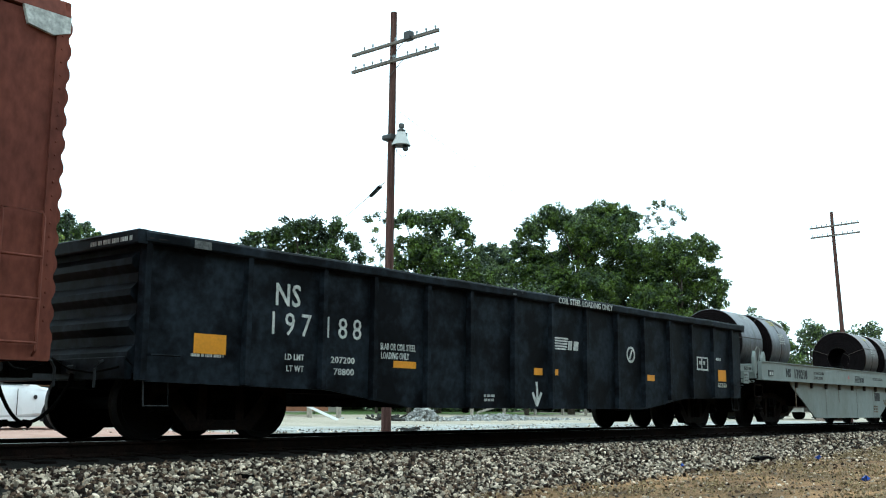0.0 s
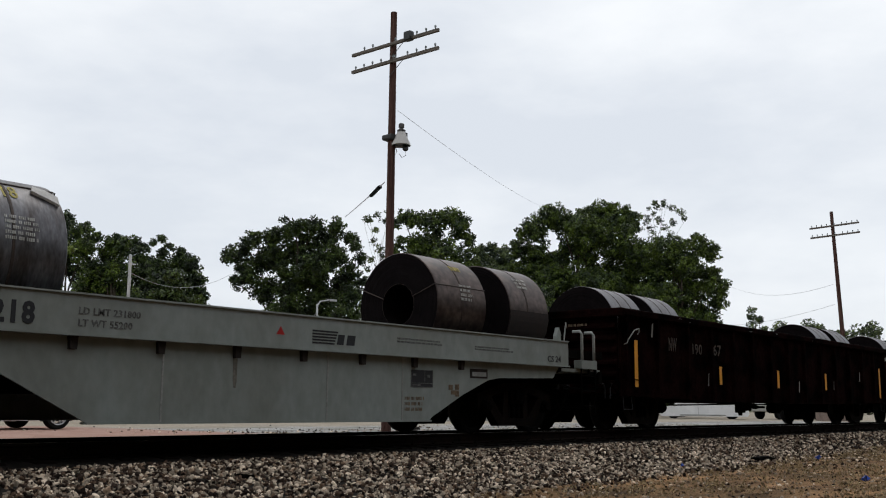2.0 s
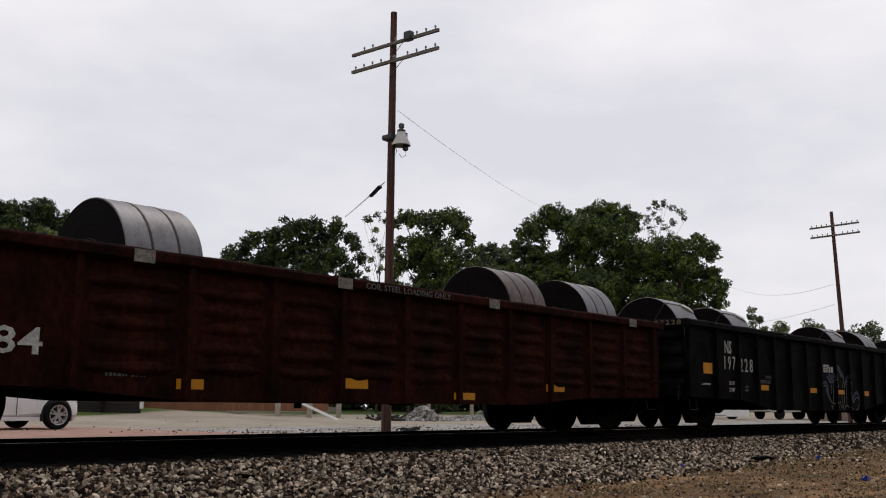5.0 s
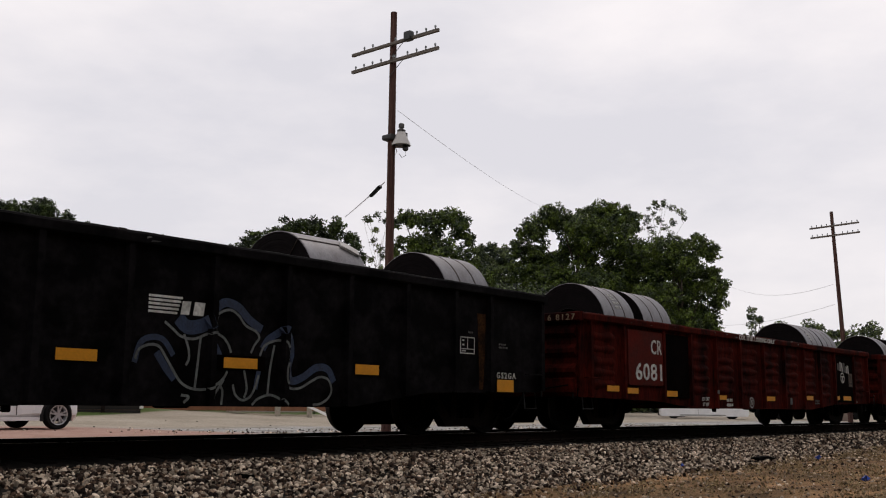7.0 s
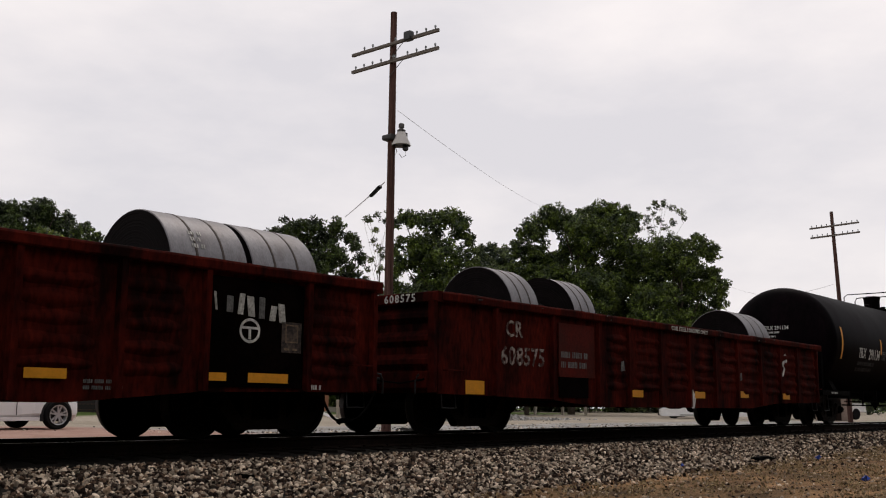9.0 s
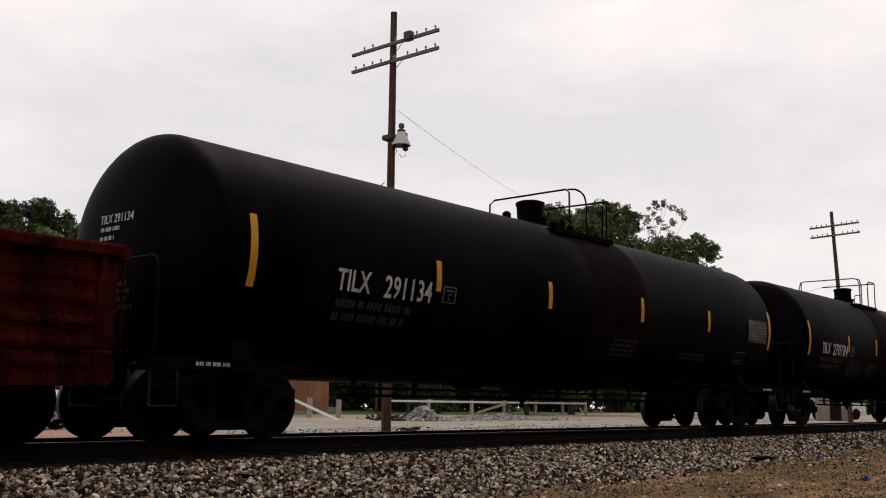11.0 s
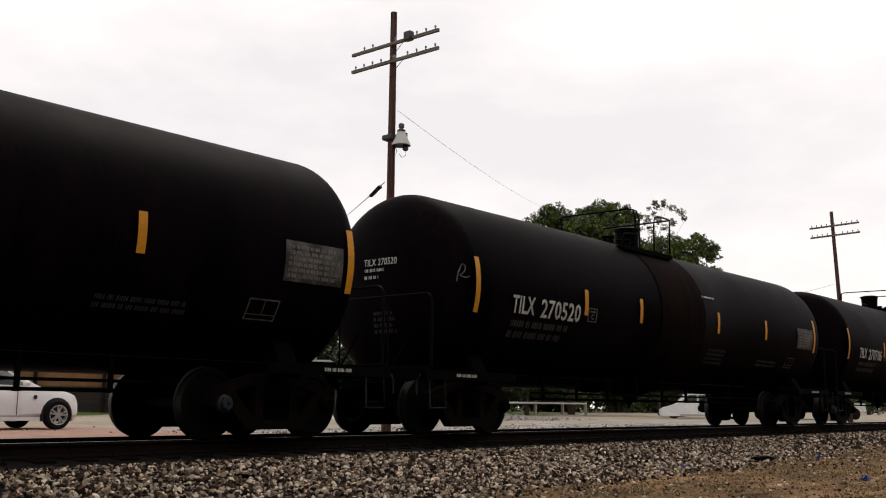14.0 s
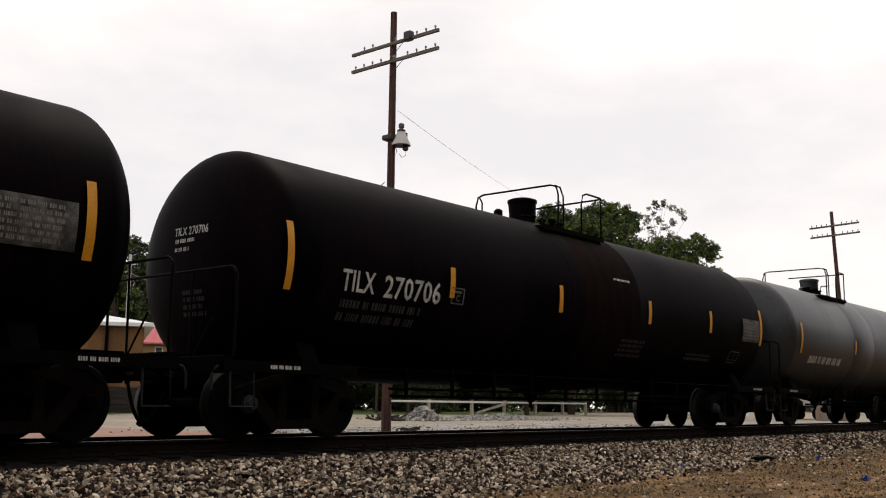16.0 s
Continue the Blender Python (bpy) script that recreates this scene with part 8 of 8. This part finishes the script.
def build_scraps():
    rng = np.random.default_rng(12)
    x, y = 33.4, 17.4
    n = 420
    r = np.abs(rng.normal(0, 0.55, n))
    a = rng.uniform(0, 2 * np.pi, n)
    h = 0.62 * np.exp(-(r / 0.6) ** 2)
    pts = np.stack([x + r * np.cos(a) * 1.4, y + r * np.sin(a), ground_z(x, y) + h * rng.uniform(0.3, 1.0, n)], -1)
    g = new("gravel_pile", stone_cloud("gravel_pile", pts, rng.uniform(0.06, 0.14, n), PILESTONE, 3))
    tagged(g, "pile of pale crushed stone on the lot", "gravel pile", kind="stuff")
    n = 900
    x = rng.normal(40.0, 3.2, n)
    y = rng.normal(18.5, 1.0, n)
    pts = np.stack([x, y, np.array([ground_z(p, q) for p, q in zip(x, y)]) + 0.28 * np.exp(-((x - 40) / 3) ** 2) * np.exp(-((y - 18.5) / 0.9) ** 2) * rng.uniform(0, 1, n)], -1)
    g = new("gravel_spill", stone_cloud("gravel_spill", pts, rng.uniform(0.05, 0.12, n), PILESTONE, 4))
    tagged(g, "long low spill of pale crushed stone", "gravel pile", kind="stuff")
    s = Shape()
    rr = random.Random(8)
    for k in range(26):
        px, py = rr.gauss(31.2, 0.55), rr.gauss(17.5, 0.4)
        z = ground_z(px, py) + rr.uniform(0.02, 0.20)
        d = Vector((rr.uniform(-1, 1), rr.uniform(-1, 1), rr.uniform(-0.3, 0.3))).normalized() * rr.uniform(0.12, 0.32)
        s.tube([(px - d.x, py - d.y, max(z - d.z, -0.14)), (px + d.x, py + d.y, max(z + d.z, -0.14))], rr.uniform(0.03, 0.09), 5)
    thing("scrap_heap", "heap of dark scrap wood on the gravel", "scrap heap", shape=s, material=DEBRIS)
    for px, py in ((19.1, 5.4), (19.35, 5.75)):
        z = ground_z(px, py)
        tuft = Shape()
        for k in range(14):
            a = rr.uniform(0, 6.28)
            tuft.tube([(px, py, z), (px + 0.12 * math.cos(a), py + 0.12 * math.sin(a), z + 0.12), (px + 0.25 * math.cos(a), py + 0.25 * math.sin(a), z + rr.uniform(0.05, 0.16))], 0.012, 4)
        thing("weed_tuft", "dry dark weed tuft at the pole's foot", "weed", shape=tuft, material=DEBRIS)
    # scraps on the near side
    for px, py, k in ((19.25, -4.70, 0), (14.25, -7.12, 1), (14.7, -4.22, 2)):
        z = ground_z(px, py)
        s = Shape()
        r3 = random.Random(k)
        ring = [(px + 0.075 * math.cos(a) * r3.uniform(0.35, 1.2), py + 0.06 * math.sin(a) * r3.uniform(0.4, 1.2), z + 0.01 + 0.09 * r3.uniform(0.0, 1)) for a in [2 * math.pi * i / 8 for i in range(8)]]
        s.add([(px + 0.02, py, z + 0.085)] + ring + [(px, py, z)], [(0, i + 1, (i + 1) % 8 + 1) for i in range(8)] + [(9, (i + 1) % 8 + 1, i + 1) for i in range(8)])
        if k == 2:
            for i, v in enumerate(s.v):
                s.v[i] = (px + (v[0] - px) * 0.6, py + (v[1] - py) * 0.6, z + (v[2] - z) * 0.9)
        thing("plastic_scrap", "crumpled scrap of bright blue plastic on the ground", "litter", shape=s, material=BLUEBAG, group="blue scraps")
    px, py = 18.1, -4.12
    z = ground_z(px, py)
    thing("tie_plate_scrap", "dark bent metal scrap lying in the ballast", "scrap metal", shape=Shape().prism([(px - 0.35, z + 0.03), (px + 0.3, z + 0.0), (px + 0.42, z + 0.05), (px + 0.1, z + 0.09), (px - 0.38, z + 0.08)], py - 0.08, py + 0.08), material=GRIME)
    px, py = 7.0, -3.05
    z = ground_z(px, py)
    thing("ballast_lump", "dark flat lump lying in the ballast", "scrap metal", shape=Shape().prism([(px - 0.09, z), (px + 0.09, z), (px + 0.07, z + 0.05), (px - 0.06, z + 0.06)], py - 0.06, py + 0.06), material=GRIME)


build_scraps()


def car_wheel(parent, x, y, r, spokes=10, name="wheel"):
    w = part(name, Shape().lathe([(-0.09, r * 0.68), (-0.10, r * 0.75), (-0.10, r * 0.94), (-0.07, r), (0.07, r), (0.10, r * 0.94), (0.10, r * 0.6)], "y", 28), TYRE, parent, "black tyre on an alloy rim", pose(x, y, r))
    rim = Shape().lathe([(-0.085, r * 0.70), (-0.095, r * 0.70), (-0.09, r * 0.63), (-0.03, r * 0.60), (0.08, r * 0.6)], "y", 28)
    rim.lathe([(-0.075, 0.0011), (-0.078, r * 0.16), (-0.04, r * 0.18)], "y", 12)
    for k in range(spokes):
        a = 4 * math.pi * (k // 2) / spokes + 0.40 * (k % 2)
        u, v = Vector((math.cos(a), 0, math.sin(a))), Vector((-math.sin(a), 0, math.cos(a)))
        vs = []
        for q, ww, yy in ((r * 0.1, 0.020, -0.075), (r * 0.66, 0.015, -0.088)):
            for sg in (-1, 1):
                for dy in (0, 0.03):
                    p = u * q + v * sg * ww
                    vs.append((p.x, yy + dy, p.z))
        rim.add(vs, [(0, 2, 6, 4), (1, 5, 7, 3), (0, 4, 5, 1), (2, 3, 7, 6), (4, 6, 7, 5)])
    part("rim", rim, ALLOY, w, "multi-spoke alloy rim")
    part("brake_disc", Shape().lathe([(-0.01, 0.001), (-0.01, r * 0.45), (0.02, r * 0.45)], "y", 18), TRIMBLACK, w)
    return w


def loft(sections):
    """Skins between cross-sections with the same number of points."""
    s = Shape()
    n = len(sections[0])
    vs = [p for sec in sections for p in sec]
    fs = [(i * n + k, i * n + (k + 1) % n, (i + 1) * n + (k + 1) % n, (i + 1) * n + k) for i in range(len(sections) - 1) for k in range(n)]
    fs += [tuple(range(n))[::-1], tuple(range((len(sections) - 1) * n, len(sections) * n))]
    s.add(vs, fs, True)
    return s


def build_white_car():
    # nose towards +x; local origin on the ground below the front axle
    x, y = 12.14, 10.92
    c = thing("parked_car", "white sedan car with dark windows and alloy wheels", "car", pose(x, y, ground_z(x, y) + 0.003, 0, 0, 2))
    HW = 0.90
    # body sections along x: (x, half width, floor, waist, deck)
    st = [(0.64, 0.62, 0.34, 0.50, 0.60), (0.61, 0.76, 0.22, 0.58, 0.72), (0.50, 0.86, 0.18, 0.66, 0.80), (0.30, 0.89, 0.19, 0.74, 0.87), (0.0, 0.90, 0.22, 0.79, 0.92), (-0.5, 0.90, 0.22, 0.84, 0.97), (-0.95, 0.90, 0.19, 0.87, 1.0),
          (-1.6, 0.91, 0.19, 0.89, 1.0), (-2.4, 0.91, 0.19, 0.91, 1.02), (-3.1, 0.90, 0.22, 0.92, 1.04), (-3.5, 0.87, 0.26, 0.90, 1.02), (-3.72, 0.76, 0.36, 0.82, 0.96)]
    secs = []
    for sx, hw, fl, wa, dk in st:
        secs.append([(sx, -hw * 0.86, fl), (sx, -hw, fl + 0.14), (sx, -hw, (fl + wa) / 2), (sx, -hw * 0.985, wa - 0.04), (sx, -hw * 0.9, dk - 0.03), (sx, -hw * 0.5, dk + 0.02), (sx, 0, dk + 0.03),
                     (sx, hw * 0.5, dk + 0.02), (sx, hw * 0.9, dk - 0.03), (sx, hw * 0.985, wa - 0.04), (sx, hw, (fl + wa) / 2), (sx, hw, fl + 0.14), (sx, hw * 0.86, fl)])
    body = part("body", loft(secs), CARWHITE, c)
    cab = []
    for sx, hw, z0, z1 in [(-0.32, 0.80, 0.88, 0.93), (-0.65, 0.77, 0.92, 1.11), (-1.15, 0.72, 0.95, 1.34), (-1.9, 0.70, 0.96, 1.46), (-2.5, 0.70, 0.98, 1.45), (-2.95, 0.72, 0.99, 1.30), (-3.3, 0.76, 0.99, 1.06)]:
        cab.append([(sx, -hw - 0.06, z0), (sx, -hw, z0 + (z1 - z0) * 0.85), (sx, -hw * 0.8, z1), (sx, 0, z1 + 0.02), (sx, hw * 0.8, z1), (sx, hw, z0 + (z1 - z0) * 0.85), (sx, hw + 0.06, z0)])
    part("cabin", loft(cab), CARWHITE, c)
    for sg in (-1, 1):
        o = 0.012
        pane = Shape().add([(-0.72, sg * (0.835 + o), 0.97), (-1.24, sg * (0.765 + o), 1.31), (-1.95, sg * (0.742 + o), 1.40), (-1.95, sg * (0.79 + o), 1.0)], [(0, 1, 2, 3)])
        part("side_window", pane, CARGLASS, c, "dark side window")
        pane = Shape().add([(-2.02, sg * (0.79 + o), 1.0), (-2.02, sg * (0.742 + o), 1.40), (-2.5, sg * (0.742 + o), 1.39), (-2.95, sg * (0.80 + o), 1.03)], [(0, 1, 2, 3)])
        part("side_window", pane, CARGLASS, c, "dark side window")
        part("side_mirror", Shape().lathe([(-0.92, 0.01), (-0.90, 0.06), (-0.82, 0.07), (-0.76, 0.04), (-0.75, 0.001)], "x", 10, True, (0, sg * 1.0, 1.02)), CARWHITE, c)
        part("sill_trim", Shape().box(-2.35, -0.42, sg * 0.905 - 0.02, sg * 0.905 + 0.02, 0.20, 0.28, 0.01), CARWHITE, c)
        part("door_seam", Shape().box(-0.98, -0.97, sg * 0.91 - 0.006, sg * 0.91 + 0.006, 0.32, 0.9), TRIMBLACK, c)
        part("side_lamp", Shape().lathe([(0.0, 0.001), (0.004, 0.045), (-0.004, 0.05)], "y", 10, True, (-0.55, sg * 0.906, 0.72)), TRIMBLACK, c)
        part("headlamp", Shape().add([(0.45, sg * 0.868, 0.62), (0.60, sg * 0.76, 0.58), (0.615, sg * 0.70, 0.66), (0.46, sg * 0.83, 0.73)], [(0, 1, 2, 3)]), LAMPCLEAR, c)
        for wx in (0.0, -2.75):
            arch = Shape()
            pts = [(wx + 0.385 * math.cos(math.pi * k / 12), 0.33 + 0.385 * math.sin(math.pi * k / 12)) for k in range(13)]
            pts = [(wx + 0.385, 0.18)] + pts + [(wx - 0.385, 0.18)]
            arch.prism(pts, min(sg * 0.86, sg * 0.904), max(sg * 0.86, sg * 0.904))
            part("wheel_arch", arch, TRIMBLACK, c)
            car_wheel(c, wx, sg * 0.90, 0.325) if sg < 0 else part("wheel", Shape().lathe([(-0.09, 0.001), (-0.1, 0.3), (-0.07, 0.325), (0.07, 0.325), (0.1, 0.3), (0.1, 0.001)], "y", 24), TYRE, c, at=pose(wx, 0.80, 0.325))
    part("bumper_grille", Shape().box(0.64, 0.655, -0.35, 0.35, 0.36, 0.48), TRIMBLACK, c)
    part("windscreen", Shape().add([(-0.36, -0.70, 0.965), (-1.16, -0.62, 1.375), (-1.16, 0.62, 1.375), (-0.36, 0.70, 0.965)], [(0, 1, 2, 3)]), CARGLASS, c, "windscreen")


build_white_car()


def pickup(label, x, y, turn, paint, flat=False):
    c = thing("pickup_truck", label, "truck", pose(x, y, ground_z(x, y), 0, 0, turn), group="trucks in the yard")
    if flat:
        part("flat_bed", Shape().box(-3.4, 0.4, -1.05, 1.05, 0.78, 0.92, 0.02), DARKWOOD, c, "dark flat bed")
        part("cargo", Shape().box(-3.2, 0.1, -0.95, 0.95, 0.93, 1.6, 0.06), paint, c, "pale load")
    else:
        part("bed", Shape().box(-3.6, -1.3, -0.95, 0.95, 0.55, 1.12, 0.05), paint, c)
    part("cab", loft([[(sx, -hw, z0), (sx, -hw, z1 * 0.7), (sx, -hw * 0.85, z1), (sx, hw * 0.85, z1), (sx, hw, z1 * 0.7), (sx, hw, z0)] for sx, hw, z0, z1 in
                      [(-1.25, 0.93, 0.5, 1.72), (-0.9, 0.95, 0.5, 1.80), (0.1, 0.95, 0.5, 1.76), (0.65, 0.95, 0.5, 1.18), (1.5, 0.93, 0.5, 1.06), (1.75, 0.85, 0.55, 0.95)]]), paint, c)
    for sg in (-1, 1):
        part("side_window", Shape().add([(-1.0, sg * 0.955, 1.2), (-0.9, sg * 0.90, 1.6), (0.0, sg * 0.90, 1.6), (0.45, sg * 0.955, 1.2)], [(0, 1, 2, 3)]), CARGLASS, c)
        for wx in (0.9, -2.6):
            part("wheel", Shape().lathe([(-0.12, 0.001), (-0.12, 0.2), (-0.13, 0.36), (-0.09, 0.39), (0.09, 0.39), (0.13, 0.36), (0.13, 0.001)], "y", 20), TYRE, c, at=pose(wx, sg * 0.86, 0.39))
    part("bumper", Shape().box(-3.75, -3.6, -0.9, 0.9, 0.5, 0.68, 0.02), GALV, c)


pickup("pale flatbed truck with a load, parked in the yard", 66.4, 14.6, 158, REDTRUCK, True)
pickup("white pickup truck parked in the yard", 71.0, 13.6, 158, CARWHITE)


def white_van(x, y, turn):
    t = thing("parked_van", "white van parked in the yard, seen side-on", "van", pose(x, y, ground_z(x, y), 0, 0, turn))
    side = [(-2.62, 0.16), (-2.75, 0.30), (-2.72, 0.55), (-2.45, 0.72), (-1.75, 0.92), (-1.15, 1.52), (-0.80, 1.74), (2.35, 1.80), (2.62, 1.62), (2.70, 0.95), (2.70, 0.30), (2.60, 0.16)]
    part("body", Shape().prism(side, -0.92, 0.92), CARWHITE, t)
    for sg in (-1, 1):
        for x0, x1, lean in ((-1.42, -0.45, 0.5), (-0.32, 0.95, 0.0), (1.08, 2.40, 0.0)):
            part("side_window", Shape().prism([(x0, 1.0), (x1, 1.0), (x1, 1.48), (x0 + lean, 1.48)], sg * 0.925 - 0.006, sg * 0.925 + 0.006), CARGLASS, t, "dark side window")
        part("sill_trim", Shape().box(-1.5, 1.3, sg * 0.925 - 0.01, sg * 0.925 + 0.01, 0.20, 0.27, 0.01), GREYRAIL, t)
        part("door_seam", Shape().box(-0.39, -0.375, sg * 0.922 - 0.006, sg * 0.922 + 0.006, 0.28, 1.5), TRIMBLACK, t)
        for wx in (-1.85, 1.75):
            part("wheel", Shape().lathe([(-0.1, 0.001), (-0.1, 0.26), (-0.07, 0.30), (0.07, 0.30), (0.1, 0.26), (0.1, 0.001)], "y", 18), TYRE, t, at=pose(wx, sg * 0.80, 0.30))


white_van(60.27, 17.12, -60)


def garden_shed(x, y, turn):
    b = thing("garden_shed", "small tan wooden shed beyond the yard", "shed", pose(x, y, ground_z(x, y), 0, 0, turn))
    wall = part("wall", Shape().box(-0.95, 0.95, -0.8, 0.8, -0.05, 2.1), TANGREY, b)
    for k in range(9):
        part("siding_board", Shape().box(-0.95 + 0.212 * k, -0.95 + 0.212 * k + 0.198, -0.822, -0.802, 0.0, 2.08), TANGREY, wall)
    part("roof", Shape().prism([(-1.0, 2.08), (1.0, 2.08), (0.0, 2.75)], -1.12, 1.12, "x"), GREYBOARD, b)
    part("door", Shape().box(-0.35, 0.30, -0.84, -0.823, 0.04, 1.85, 0.01), DARKWOOD, b, "dark shed door")


garden_shed(63.43, 10.02, -62)


def lamp_post(x, y, h, label):
    z = ground_z(x, y)
    p = thing("yard_lamp_post", label, "lamp post", pose(x, y, z))
    part("shaft", Shape().tube([(0, 0, 0), (0, 0, h)], 0.06, 8), GALV, p)
    part("lamp_head", Shape().tube([(0, 0, h - 0.1), (0.25, 0, h + 0.18), (1.1, 0, h + 0.34)], 0.05, 6).box(0.9, 1.5, -0.12, 0.12, h + 0.26, h + 0.38, 0.03), GALV, p)


lamp_post(40.6, 32.0, 6.4, "pale street lamp on a thin post")
for x, y, h in ((29.6, 42.5, 8.3), (32.5, 39.14, 8.0)):
    thing("thin_pole", "thin grey pole beside the shed", "pole", pose(x, y, ground_z(x, y)), shape=Shape().tube([(0, 0, 0), (0, 0, h)], 0.07, 8), material=GALV)


sag_wire = Shape().tube([(32.6 + 7.4 * k / 12, 39.12 + 0.33 * k / 12, 7.95 + 0.75 * k / 12 - 0.85 * 4 * (k / 12) * (1 - k / 12)) for k in range(13)], 0.012, 5)
thing("service_wire", "thin overhead wire from the grey pole to the trees", "cable", shape=sag_wire, material=WIRE)


# unseen plain dark wall far behind the camera, added to block low sky light
thing("wall_south", "unseen plain dark green wall added behind the viewer to block low sky light", "wall", shape=Shape().box(-90, 120, -27.0, -26.0, -0.6, 14.0), material=mat("dull_green_wall", (0.035, 0.045, 0.025), 0.95, vary=0.4, scale=0.4, fine=5, spec=0.05), kind="structure")


# ---- everything that moves ----
def motions():
    times = [0.5 * k for k in range(33)]
    for ob, x, y, z in MOVERS:
        walk(ob, [(t, pose(x - run(t), y, z)) for t in times])
    for ws, lx, start in ROLLERS:
        # the wheels turn while their car is near enough to be seen
        live = [k / FPS for k in range(0, 481) if -4.0 < start + lx - run(k / FPS) < 60.0]
        if not live:
            live = [0.0]
        ts = sorted(set([0.0] + live + [16.0]))
        t0, t1 = live[0], live[-1]
        rows = [(t, pose(lx, 0, WHEEL_R, 0, -math.degrees((run(min(max(t, t0), t1)) - run(t0)) / WHEEL_R), 0)) for t in ts]
        walk(ws, rows)


motions()
